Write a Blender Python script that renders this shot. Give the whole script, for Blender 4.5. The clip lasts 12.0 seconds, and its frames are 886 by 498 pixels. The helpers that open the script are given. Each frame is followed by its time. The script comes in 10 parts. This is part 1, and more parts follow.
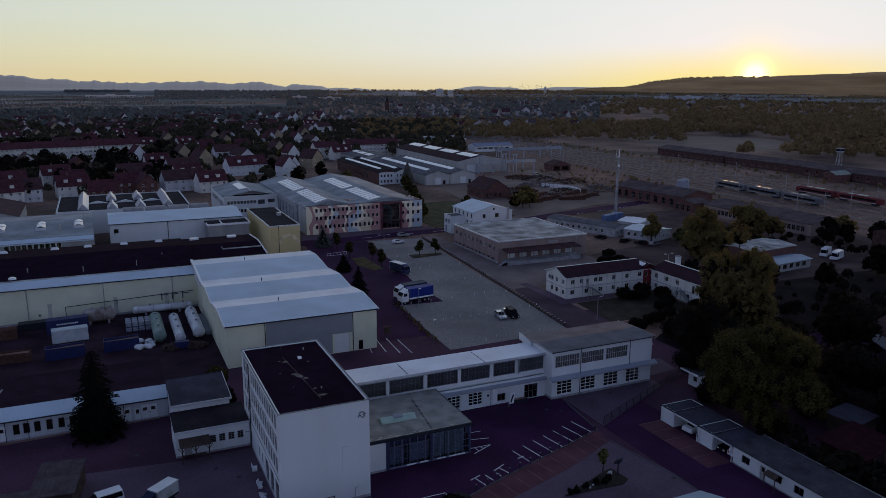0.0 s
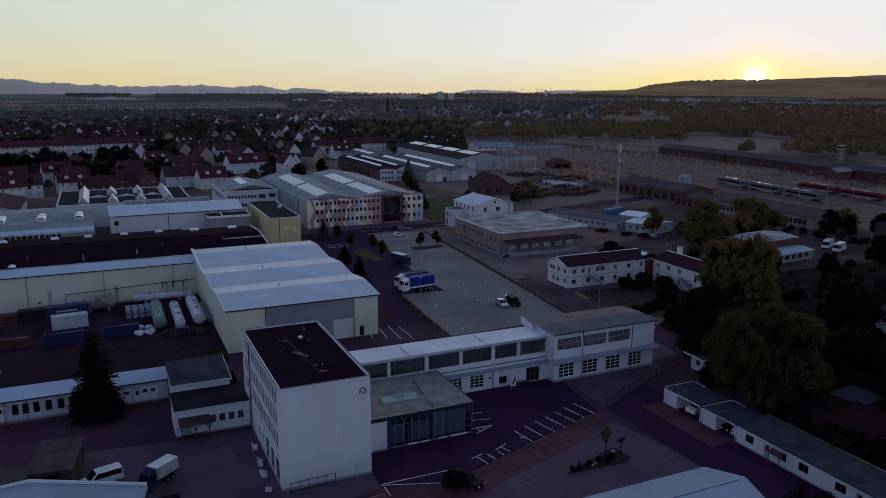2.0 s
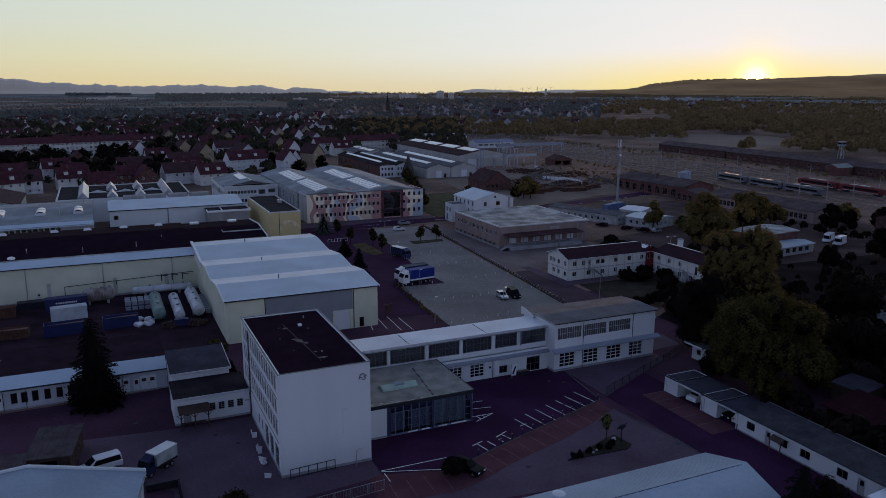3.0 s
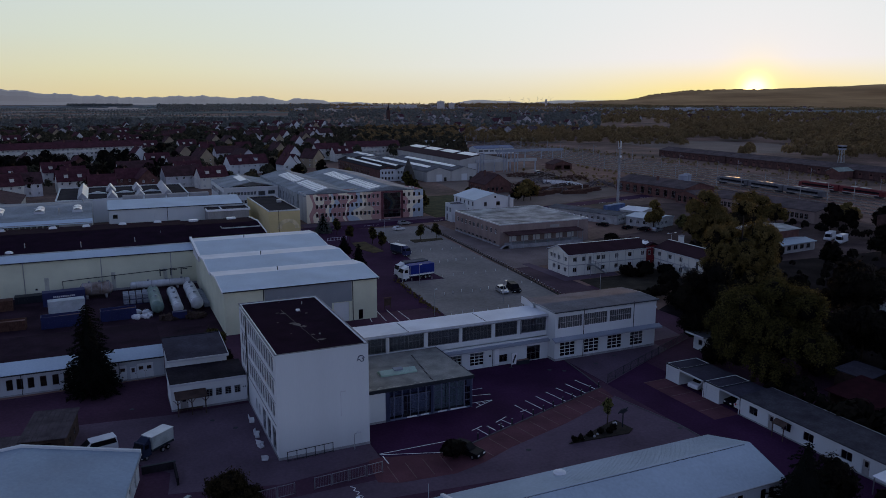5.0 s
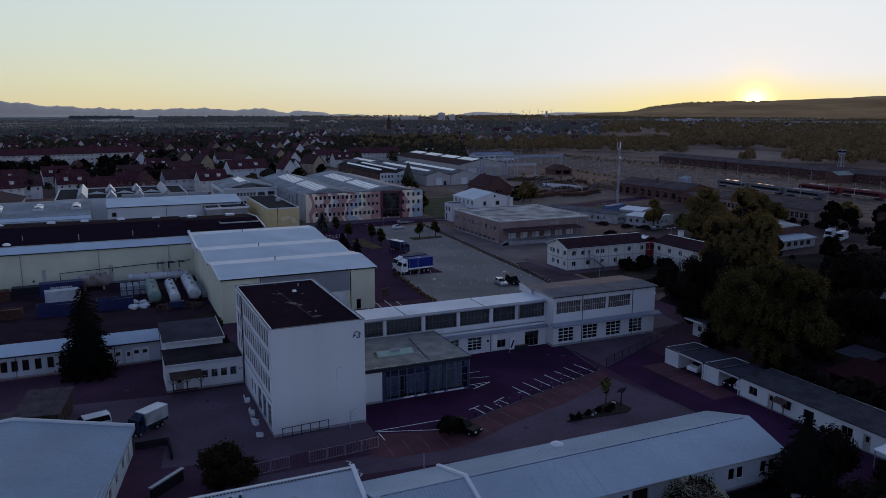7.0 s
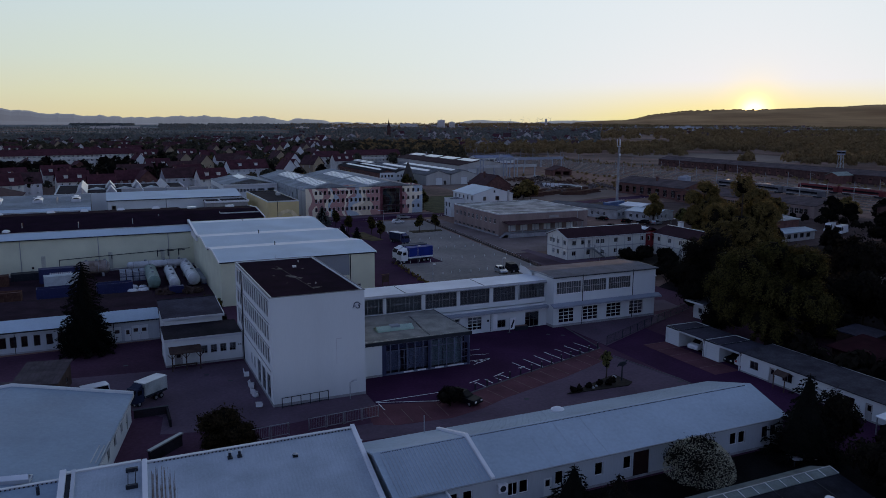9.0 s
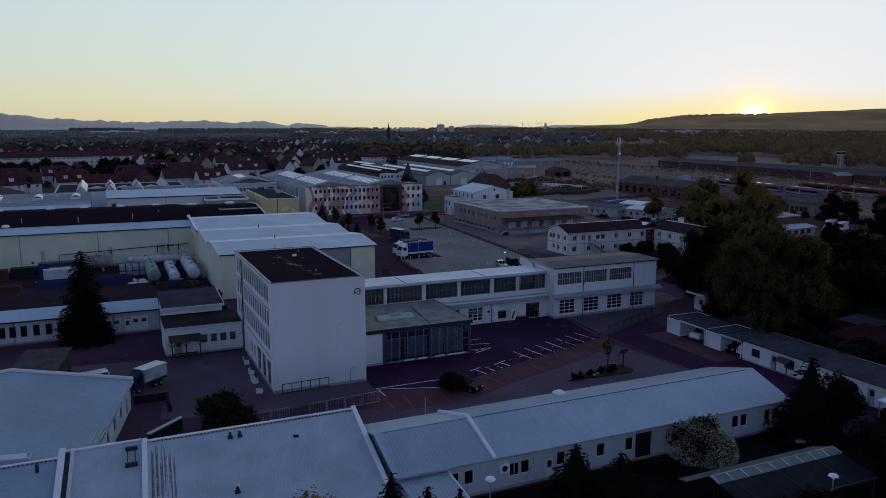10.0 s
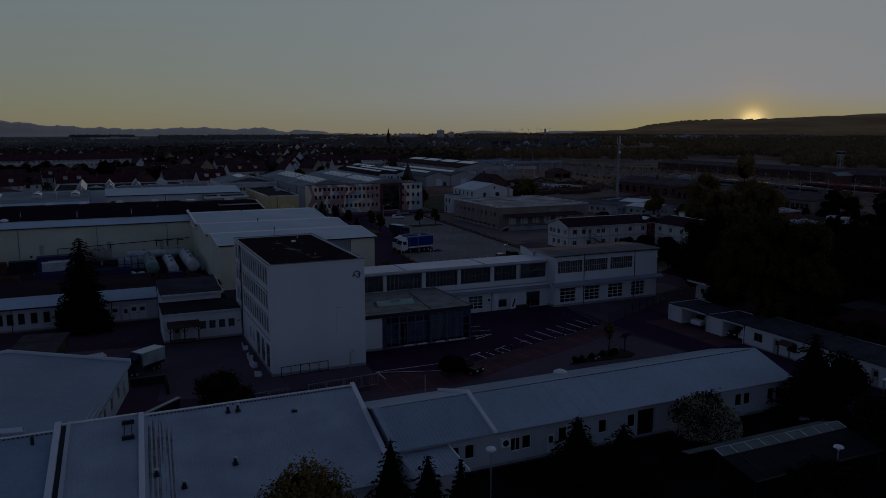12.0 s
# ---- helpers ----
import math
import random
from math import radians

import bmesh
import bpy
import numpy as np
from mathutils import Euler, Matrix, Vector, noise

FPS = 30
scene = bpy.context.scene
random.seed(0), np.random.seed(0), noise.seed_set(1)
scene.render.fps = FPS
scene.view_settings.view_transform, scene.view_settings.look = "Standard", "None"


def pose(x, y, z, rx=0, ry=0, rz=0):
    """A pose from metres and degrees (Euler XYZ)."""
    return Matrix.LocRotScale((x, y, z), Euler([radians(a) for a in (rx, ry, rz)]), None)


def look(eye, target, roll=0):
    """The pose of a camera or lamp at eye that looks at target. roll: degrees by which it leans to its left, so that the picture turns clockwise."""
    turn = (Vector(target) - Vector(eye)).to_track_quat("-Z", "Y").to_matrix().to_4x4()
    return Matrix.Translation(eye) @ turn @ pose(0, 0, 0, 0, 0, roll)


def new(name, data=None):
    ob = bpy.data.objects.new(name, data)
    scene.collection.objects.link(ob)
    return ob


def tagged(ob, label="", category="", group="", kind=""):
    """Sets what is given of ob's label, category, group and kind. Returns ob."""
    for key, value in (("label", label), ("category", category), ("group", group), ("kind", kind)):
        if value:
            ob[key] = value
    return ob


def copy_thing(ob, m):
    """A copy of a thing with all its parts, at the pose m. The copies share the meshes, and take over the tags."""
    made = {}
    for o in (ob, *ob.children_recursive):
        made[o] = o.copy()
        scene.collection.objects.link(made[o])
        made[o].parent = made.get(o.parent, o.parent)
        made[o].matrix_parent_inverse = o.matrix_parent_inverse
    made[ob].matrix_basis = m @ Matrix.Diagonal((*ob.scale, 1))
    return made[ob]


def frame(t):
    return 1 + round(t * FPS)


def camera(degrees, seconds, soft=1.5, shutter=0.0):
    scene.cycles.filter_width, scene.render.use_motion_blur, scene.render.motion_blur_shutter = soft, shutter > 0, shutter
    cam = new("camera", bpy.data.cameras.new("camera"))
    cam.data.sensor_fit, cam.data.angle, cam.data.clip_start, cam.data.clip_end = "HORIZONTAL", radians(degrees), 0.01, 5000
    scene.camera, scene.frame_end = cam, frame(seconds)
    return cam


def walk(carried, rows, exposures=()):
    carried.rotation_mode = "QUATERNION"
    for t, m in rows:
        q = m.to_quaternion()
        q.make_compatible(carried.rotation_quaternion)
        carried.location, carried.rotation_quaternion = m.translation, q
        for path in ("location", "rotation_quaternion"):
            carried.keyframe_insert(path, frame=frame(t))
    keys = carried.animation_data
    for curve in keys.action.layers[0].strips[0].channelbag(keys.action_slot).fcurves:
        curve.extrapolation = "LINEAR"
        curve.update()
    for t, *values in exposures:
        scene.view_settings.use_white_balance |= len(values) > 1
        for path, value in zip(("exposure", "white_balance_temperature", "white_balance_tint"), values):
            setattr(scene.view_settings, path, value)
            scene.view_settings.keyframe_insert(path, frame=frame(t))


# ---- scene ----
cam = camera(60.51, 12.0, 0.6)
PATH = [
    (0, (-17.833, -88.857, 54.793), (2.380, -44.407, 44.042), 0.28),
    (0.5, (-17.793, -88.837, 53.881), (2.416, -44.343, 43.302), 0.22),
    (1, (-17.943, -88.886, 52.988), (2.287, -44.373, 42.533), 0.24),
    (1.5, (-17.944, -88.876, 52.021), (2.261, -44.352, 41.564), 0.24),
    (2, (-18.000, -89.006, 50.938), (2.190, -44.485, 40.440), 0.25),
    (2.5, (-17.950, -89.014, 49.925), (2.228, -44.492, 39.410), 0.20),
    (3, (-17.964, -89.026, 49.044), (2.217, -44.504, 38.530), 0.19),
    (5, (-17.773, -89.141, 45.011), (2.429, -44.466, 35.209), 0.13),
    (5.5, (-17.551, -89.122, 44.025), (2.643, -44.399, 34.429), 0.09),
    (6, (-17.544, -89.283, 42.911), (2.654, -44.521, 33.507), 0.06),
    (6.5, (-17.436, -89.420, 41.610), (2.759, -44.615, 32.408), 0.11),
    (7, (-17.417, -89.744, 40.259), (2.791, -44.904, 31.263), 0.08),
    (9, (-17.792, -90.346, 35.436), (2.485, -45.428, 26.996), 0.16),
    (9.5, (-17.893, -90.411, 34.217), (2.407, -45.474, 25.936), 0.13),
    (10, (-17.970, -90.447, 33.052), (2.345, -45.489, 24.925), 0.10),
    (10.5, (-18.024, -90.501, 31.975), (2.299, -45.520, 23.996), 0.04),
    (11, (-17.999, -90.449, 30.997), (2.334, -45.450, 23.143), 0.02),
    (11.5, (-17.939, -90.401, 30.323), (2.394, -45.383, 22.578), -0.01),
    (12, (-17.873, -90.351, 29.925), (2.456, -45.325, 22.219), -0.06),
]
EXPOSURES = [(0.0, 0.0, 6900, 12), (3.0, 0.0, 6850, 12), (7.0, 0.0, 6650, 11), (10.0, 0.0, 6500, 10), (10.7, 0.0, 6500, 10), (11.0, -0.23, 6500, 10), (11.2, -0.45, 6500, 10), (11.5, -0.98, 6500, 10), (11.8, -1.55, 6500, 10), (12.0, -1.92, 6500, 10)]
walk(cam, [(t, look(eye, target, roll)) for t, eye, target, roll in PATH], EXPOSURES)

# ---------------------------------------------------------------- light
SUN_AZ, SUN_EL = 46.2, 0.58
world = bpy.data.worlds.new("evening_sky")
scene.world = world
world.use_nodes = True
wn, wl = world.node_tree.nodes, world.node_tree.links
wn.clear()
sky = wn.new("ShaderNodeTexSky")
sky.sky_type, sky.sun_disc = "NISHITA", False
sky.sun_elevation, sky.sun_rotation = radians(SUN_EL), radians(SUN_AZ)
sky.altitude, sky.air_density, sky.dust_density, sky.ozone_density = 200, 1.0, 1.2, 2.0
sky_bg = wn.new("ShaderNodeBackground")
sky_bg.inputs["Strength"].default_value = 0.015
wl.new(sky.outputs[0], sky_bg.inputs["Color"])
SUN_WAY = Vector((math.sin(radians(SUN_AZ)) * math.cos(radians(SUN_EL)), math.cos(radians(SUN_AZ)) * math.cos(radians(SUN_EL)), math.sin(radians(SUN_EL))))


def wmath(op, a, b=None, clamp=False):
    n = wn.new("ShaderNodeMath")
    n.operation, n.use_clamp = op, clamp
    for i, v in enumerate((a, b)):
        if v is None:
            continue
        if isinstance(v, (int, float)):
            n.inputs[i].default_value = v
        else:
            wl.new(v, n.inputs[i])
    return n.outputs[0]


def wramp(fac, stops):
    n = wn.new("ShaderNodeValToRGB")
    e = n.color_ramp.elements
    while len(e) < len(stops):
        e.new(0.5)
    for k, (p, c) in enumerate(stops):
        e[k].position, e[k].color = p, (*c, 1)
    wl.new(fac, n.inputs["Fac"])
    return n.outputs["Color"]


def wmix(fac, a, b, mode="MIX"):
    n = wn.new("ShaderNodeMix")
    n.data_type, n.blend_type, n.clamp_factor = "RGBA", mode, True
    for sock, v in (("Factor", fac), ("A", a), ("B", b)):
        if isinstance(v, (int, float)):
            n.inputs[sock].default_value = v
        elif isinstance(v, tuple):
            n.inputs[sock].default_value = (*v, 1)
        else:
            wl.new(v, n.inputs[sock])
    return n.outputs["Result"]


def wdot(a, v):
    n = wn.new("ShaderNodeVectorMath")
    n.operation = "DOT_PRODUCT"
    wl.new(a, n.inputs[0])
    n.inputs[1].default_value = v
    return n.outputs["Value"]


way = wn.new("ShaderNodeTexCoord").outputs["Generated"]
height = wdot(way, (0, 0, 1))
towards = wdot(way, (SUN_WAY.x, SUN_WAY.y, 0))
near_sun = wmath("MAXIMUM", wdot(way, SUN_WAY), 0.0)
front = wramp(height, [(0.0, (0.70, 0.60, 0.33)), (0.03, (0.68, 0.67, 0.43)), (0.07, (0.62, 0.69, 0.58)), (0.15, (0.56, 0.68, 0.72)), (0.42, (0.25, 0.37, 0.62)), (1.0, (0.04, 0.06, 0.14))])
back = wramp(height, [(0.0, (0.36, 0.41, 0.61)), (0.12, (0.405, 0.485, 0.775)), (0.42, (0.195, 0.27, 0.53)), (1.0, (0.035, 0.06, 0.145))])
side = wmath("MULTIPLY", wmath("ADD", towards, 0.35), 0.95, True)
dome = wmix(side, back, front)
veil = wmath("MULTIPLY", wmath("POWER", near_sun, 5.0), wmath("MULTIPLY", wmath("ADD", height, 0.028), 15.0, True), True)
dome = wmix(veil, dome, (0.73, 0.81, 0.87))
low = wmath("SUBTRACT", 1.0, wmath("MULTIPLY", wmath("MAXIMUM", height, 0.0), 21.0), True)
dome = wmix(wmath("MULTIPLY", wmath("MULTIPLY", wmath("POWER", near_sun, 45.0), 0.9), low, True), dome, (0.83, 0.80, 0.22))
dome = wmix(wmath("MULTIPLY", wmath("POWER", near_sun, 1800.0), 0.9, True), dome, (1.05, 0.92, 0.50))
dome = wmix(wmath("MULTIPLY", wmath("POWER", near_sun, 14000.0), 1.6, True), dome, (3.0, 2.3, 1.0))
dome_bg = wn.new("ShaderNodeBackground")
wl.new(dome, dome_bg.inputs["Color"])
dome_bg.inputs["Strength"].default_value = 1.0
both = wn.new("ShaderNodeAddShader")
wl.new(sky_bg.outputs[0], both.inputs[0])
wl.new(dome_bg.outputs[0], both.inputs[1])
sky_out = wn.new("ShaderNodeOutputWorld")
wl.new(both.outputs[0], sky_out.inputs["Surface"])

sun_lamp = bpy.data.lights.new("sun", "SUN")
sun_lamp.energy, sun_lamp.angle, sun_lamp.color = 1.2, radians(1.5), (1.0, 0.50, 0.16)
sun = new("sun", sun_lamp)
sun.matrix_world = look((math.sin(radians(SUN_AZ)) * 100, math.cos(radians(SUN_AZ)) * 100, 2.3), (0, 0, 0))


# ---------------------------------------------------------------- materials
def mat(name, colour, rough=0.8, metal=0.0, var=0.25, scale=0.6, fine=8.0, bump=0.15, second=None, streak=False, spec=0.12):
    """Procedural surface: colour broken up by a large and a fine noise, stains towards `second`, and fine relief."""
    m = bpy.data.materials.new(name)
    m.use_nodes = True
    n, l = m.node_tree.nodes, m.node_tree.links
    p = n["Principled BSDF"]
    p.inputs["Roughness"].default_value, p.inputs["Metallic"].default_value = rough, metal
    p.inputs["Specular IOR Level"].default_value = spec
    co = n.new("ShaderNodeTexCoord")
    mp = n.new("ShaderNodeMapping")
    mp.inputs["Scale"].default_value = (1, 1, 0.15 if streak else 1)
    info = n.new("ShaderNodeObjectInfo")
    l.new(co.outputs["Object"], mp.inputs["Vector"])
    big, small = n.new("ShaderNodeTexNoise"), n.new("ShaderNodeTexNoise")
    for node, s, d in ((big, scale, 4), (small, fine, 3)):
        node.noise_dimensions = "4D"
        node.inputs["Scale"].default_value, node.inputs["Detail"].default_value = s, d
        l.new(mp.outputs[0], node.inputs["Vector"])
        l.new(info.outputs["Random"], node.inputs["W"])
    ramp = n.new("ShaderNodeValToRGB")
    dark = [c * (1 - var) for c in colour]
    lite = [min(1, c * (1 + var * 0.6)) for c in colour]
    if second:
        dark = second
    ramp.color_ramp.elements[0].position, ramp.color_ramp.elements[1].position = 0.34, 0.66
    ramp.color_ramp.elements[0].color, ramp.color_ramp.elements[1].color = (*dark, 1), (*lite, 1)
    mix = n.new("ShaderNodeMix")
    mix.data_type, mix.blend_type = "RGBA", "OVERLAY"
    mix.inputs["Factor"].default_value = min(0.6, var * 1.4)
    l.new(big.outputs["Fac"], ramp.inputs["Fac"])
    l.new(ramp.outputs["Color"], mix.inputs["A"])
    l.new(small.outputs["Fac"], mix.inputs["B"])
    l.new(mix.outputs["Result"], p.inputs["Base Color"])
    bn = n.new("ShaderNodeBump")
    bn.inputs["Strength"].default_value, bn.inputs["Distance"].default_value = bump, 0.05
    l.new(small.outputs["Fac"], bn.inputs["Height"])
    l.new(bn.outputs["Normal"], p.inputs["Normal"])
    return m


def leaf_mat(name, a, b):
    """Leaves: two greens mixed at random from clump to clump, with a little light through them."""
    m = bpy.data.materials.new(name)
    m.use_nodes = True
    n, l = m.node_tree.nodes, m.node_tree.links
    p = n["Principled BSDF"]
    p.inputs["Roughness"].default_value, p.inputs["Specular IOR Level"].default_value = 0.85, 0.06
    geo = n.new("ShaderNodeNewGeometry")
    ramp = n.new("ShaderNodeValToRGB")
    ramp.color_ramp.elements[0].color, ramp.color_ramp.elements[1].color = (*a, 1), (*b, 1)
    l.new(geo.outputs["Random Per Island"], ramp.inputs["Fac"])
    l.new(ramp.outputs["Color"], p.inputs["Base Color"])
    tr = n.new("ShaderNodeBsdfTranslucent")
    l.new(ramp.outputs["Color"], tr.inputs["Color"])
    mx = n.new("ShaderNodeMixShader")
    mx.inputs["Fac"].default_value = 0.4
    l.new(p.outputs[0], mx.inputs[1])
    l.new(tr.outputs[0], mx.inputs[2])
    l.new(mx.outputs[0], n["Material Output"].inputs["Surface"])
    return m


def glass_mat(name, tint, rough=0.03):
    m = bpy.data.materials.new(name)
    m.use_nodes = True
    p = m.node_tree.nodes["Principled BSDF"]
    p.inputs["Base Color"].default_value = (*tint, 1)
    p.inputs["Roughness"].default_value, p.inputs["Transmission Weight"].default_value, p.inputs["IOR"].default_value = rough, 1.0, 1.5
    return m


def glow_mat(name, colour, strength):
    m = bpy.data.materials.new(name)
    m.use_nodes = True
    p = m.node_tree.nodes["Principled BSDF"]
    p.inputs["Base Color"].default_value = (*colour, 1)
    p.inputs["Emission Color"].default_value, p.inputs["Emission Strength"].default_value = (*colour, 1), strength
    return m


GLOSS = 0.4
WHITE = mat("white_render", (0.63, 0.66, 0.655), 0.85, var=0.05, scale=0.25, streak=True, bump=0.08)
DULLWHITE = mat("dull_blue_white_render", (0.44, 0.475, 0.50), 0.85, var=0.08, scale=0.3, streak=True, bump=0.08)
CREAM = mat("cream_sheet", (0.63, 0.645, 0.485), 0.6, var=0.1, scale=0.2, bump=0.05)
SLATE = mat("dark_slate_felt", (0.055, 0.052, 0.070), 0.9, var=0.3, scale=0.3, fine=3, spec=0.04)
GREYWALL = mat("grey_render", (0.33, 0.32, 0.31), 0.85, var=0.2, scale=0.3, streak=True)
TAN = mat("brown_render", (0.27, 0.205, 0.185), 0.85, var=0.2, scale=0.2, streak=True)
BLUEGREY = mat("blue_grey_sheet", (0.28, 0.31, 0.36), 0.6, var=0.12, scale=0.2)
YELLOW = mat("yellow_render", (0.62, 0.50, 0.26), 0.85, var=0.12, scale=0.12)
PLINTH = mat("concrete_plinth", (0.30, 0.30, 0.31), 0.9)
ROOFWHITE = mat("white_sheet_roof", (0.72, 0.75, 0.78), 0.5, var=0.14, scale=0.15, fine=3, bump=0.05)
ROOFSHED = mat("grey_blue_sheet_roof", (0.272, 0.348, 0.418), 0.55, var=0.12, scale=0.15, fine=3, bump=0.05)
ROOFNEAR = mat("dull_blue_white_sheet", (0.375, 0.455, 0.52), 0.55, var=0.12, scale=0.15, fine=3, bump=0.05)
ROOFRIB = mat("weathered_white_sheet", (0.44, 0.495, 0.54), 0.6, var=0.14, scale=0.35, fine=5, bump=0.08, second=(0.37, 0.42, 0.46))
ROOFBLUE = mat("pale_blue_sheet_roof", (0.455, 0.555, 0.63), 0.4, var=0.12, scale=0.12, fine=3, bump=0.04)
BITUMEN = mat("black_bitumen_roof", (0.014, 0.0050, 0.0150), 0.95, var=0.35, scale=0.35, fine=4, bump=0.2, spec=0.02)
ROOFDARK = mat("dark_felt_roof", (0.028, 0.024, 0.030), 0.9, var=0.35, scale=0.25, fine=3, bump=0.2, spec=0.04)
ROOFPLUM = mat("plum_black_felt_roof", (0.026, 0.013, 0.024), 0.92, var=0.35, scale=0.3, fine=3, bump=0.2, spec=0.03)
ROOFGREY = mat("grey_felt_roof", (0.115, 0.115, 0.135), 0.85, var=0.3, scale=0.3, fine=3, second=(0.07, 0.075, 0.08))
ROOFBROWN = mat("dull_brown_felt_roof", (0.090, 0.066, 0.070), 0.9, var=0.35, scale=0.25, fine=2, bump=0.2, second=(0.055, 0.042, 0.048))
ROOFPATCH = mat("stained_light_roof", (0.42, 0.43, 0.42), 0.8, var=0.3, scale=0.18, fine=2, second=(0.13, 0.135, 0.13))
ROOFSTONE = mat("gravel_roof", (0.25, 0.25, 0.23), 0.85, var=0.3, scale=0.4, fine=6, second=(0.17, 0.17, 0.16))
REDTILE = mat("red_clay_tiles", (0.078, 0.027, 0.036), 0.9, var=0.3, scale=0.5, fine=5, bump=0.3)
BROWNTILE = mat("brown_clay_tiles", (0.068, 0.034, 0.038), 0.9, var=0.3, scale=0.5, fine=5, bump=0.3)
PLUMTILE = mat("plum_sheet_roof", (0.040, 0.018, 0.026), 0.85, var=0.2, scale=0.3, fine=3, spec=0.04)
BRICK = mat("red_brick_wall", (0.14, 0.070, 0.062), 0.9, var=0.3, scale=0.6, fine=9, bump=0.25)
DARKBRICK = mat("sooty_brick", (0.085, 0.048, 0.044), 0.9, var=0.35, scale=0.6, fine=9, bump=0.25)
SHEDWHITE = mat("dull_white_sheet_wall", (0.43, 0.425, 0.40), 0.75, var=0.12, scale=0.3, streak=True)
TRIM = mat("light_metal_trim", (0.55, 0.57, 0.60), 0.4, metal=0.3, var=0.08, spec=GLOSS)
STEEL = mat("grey_steel", (0.30, 0.32, 0.34), 0.45, metal=0.6, var=0.2, spec=GLOSS)
DARKSTEEL = mat("dark_painted_steel", (0.03, 0.035, 0.045), 0.5, metal=0.3, var=0.2)
GALV = mat("galvanised_steel", (0.42, 0.44, 0.46), 0.4, metal=0.7, var=0.15, spec=GLOSS)
RUST = mat("rusty_steel", (0.095, 0.048, 0.036), 0.85, var=0.4, scale=1.2)
BLUE = mat("blue_painted_steel", (0.016, 0.022, 0.095), 0.5, var=0.2, scale=0.8, spec=GLOSS)
BLUETARP = mat("blue_tarpaulin", (0.014, 0.030, 0.20), 0.55, var=0.15, scale=0.5, bump=0.3)
DARKTARP = mat("dark_blue_tarpaulin", (0.02, 0.028, 0.06), 0.6, var=0.2, scale=0.5, bump=0.3)
WHITEPAINT = mat("white_paint", (0.75, 0.76, 0.77), 0.4, var=0.06, spec=GLOSS)
GREENTANK = mat("green_tank_paint", (0.16, 0.24, 0.20), 0.5, var=0.2, spec=GLOSS)
TANKWHITE = mat("white_tank_paint", (0.60, 0.63, 0.64), 0.45, var=0.15, second=(0.44, 0.45, 0.45), spec=GLOSS)
RUBBER = mat("tyre_rubber", (0.015, 0.015, 0.017), 0.8, var=0.2)
CARBLACK = mat("black_car_paint", (0.008, 0.008, 0.011), 0.4, var=0.1, bump=0.0, spec=0.04)
CARWHITE = mat("white_car_paint", (0.70, 0.71, 0.72), 0.2, var=0.05, bump=0.0, spec=GLOSS)
CARSILVER = mat("silver_car_paint", (0.42, 0.44, 0.46), 0.25, metal=0.5, var=0.05, bump=0.0, spec=GLOSS)
WOOD = mat("weathered_wood", (0.075, 0.050, 0.042), 0.85, var=0.35, scale=0.8, fine=10)
BARK = mat("bark", (0.06, 0.045, 0.035), 0.95, var=0.4, scale=2, fine=14, bump=0.5)
GLASS = glass_mat("window_glass", (0.42, 0.46, 0.52))
SKYLIGHT = mat("skylight_sheet", (0.78, 0.80, 0.80), 0.3, var=0.08, scale=1.0, spec=GLOSS)
GREENLIGHT = mat("green_skylight_sheet", (0.36, 0.52, 0.44), 0.35, var=0.1, spec=GLOSS)
LAMPGLASS = glow_mat("lit_lamp", (1.0, 0.92, 0.75), 1.6)
TAILRED = mat("red_lamp", (0.45, 0.02, 0.02), 0.3, var=0.05)

EARTH = mat("trodden_earth_and_grass", (0.215, 0.130, 0.104), 0.95, var=0.5, scale=0.02, fine=0.6, bump=0.4, second=(0.060, 0.046, 0.036))
ASPHALT = mat("dark_asphalt", (0.050, 0.0175, 0.050), 0.9, var=0.3, scale=0.12, fine=3, bump=0.15, spec=0.05)
ASPHALTOLD = mat("worn_asphalt", (0.080, 0.038, 0.062), 0.9, var=0.28, scale=0.1, fine=2, bump=0.15, spec=0.05)
LOTGREY = mat("grey_gravel_asphalt", (0.232, 0.212, 0.198), 0.9, var=0.26, scale=0.06, fine=1.5, bump=0.15)
CONCRETE = mat("yard_concrete", (0.115, 0.078, 0.106), 0.88, var=0.25, scale=0.12, fine=2.5, bump=0.1)
PAVER = mat("red_paver_bays", (0.115, 0.045, 0.057), 0.9, var=0.25, scale=0.3, fine=6, bump=0.2)
GRASS = mat("lawn", (0.062, 0.062, 0.028), 0.95, var=0.4, scale=0.3, fine=5, bump=0.5)
BALLAST = mat("track_ballast", (0.185, 0.112, 0.092), 0.95, var=0.35, scale=0.15, fine=3, bump=0.4)
GRAVEL = mat("pale_gravel", (0.19, 0.145, 0.125), 0.92, var=0.3, scale=0.05, fine=2)
ROADPAINT = mat("worn_road_paint", (0.78, 0.78, 0.76), 0.8, var=0.25, scale=1.5, fine=8)
KERB = mat("kerb_stone", (0.12, 0.115, 0.12), 0.9, var=0.2)
# far plain: distance haze is put into this pale bluish base colour
FIELDS = mat("hazed_fields_and_woods", (0.125, 0.142, 0.148), 0.95, var=0.5, scale=0.006, fine=0.05, bump=0.0, second=(0.085, 0.10, 0.105))

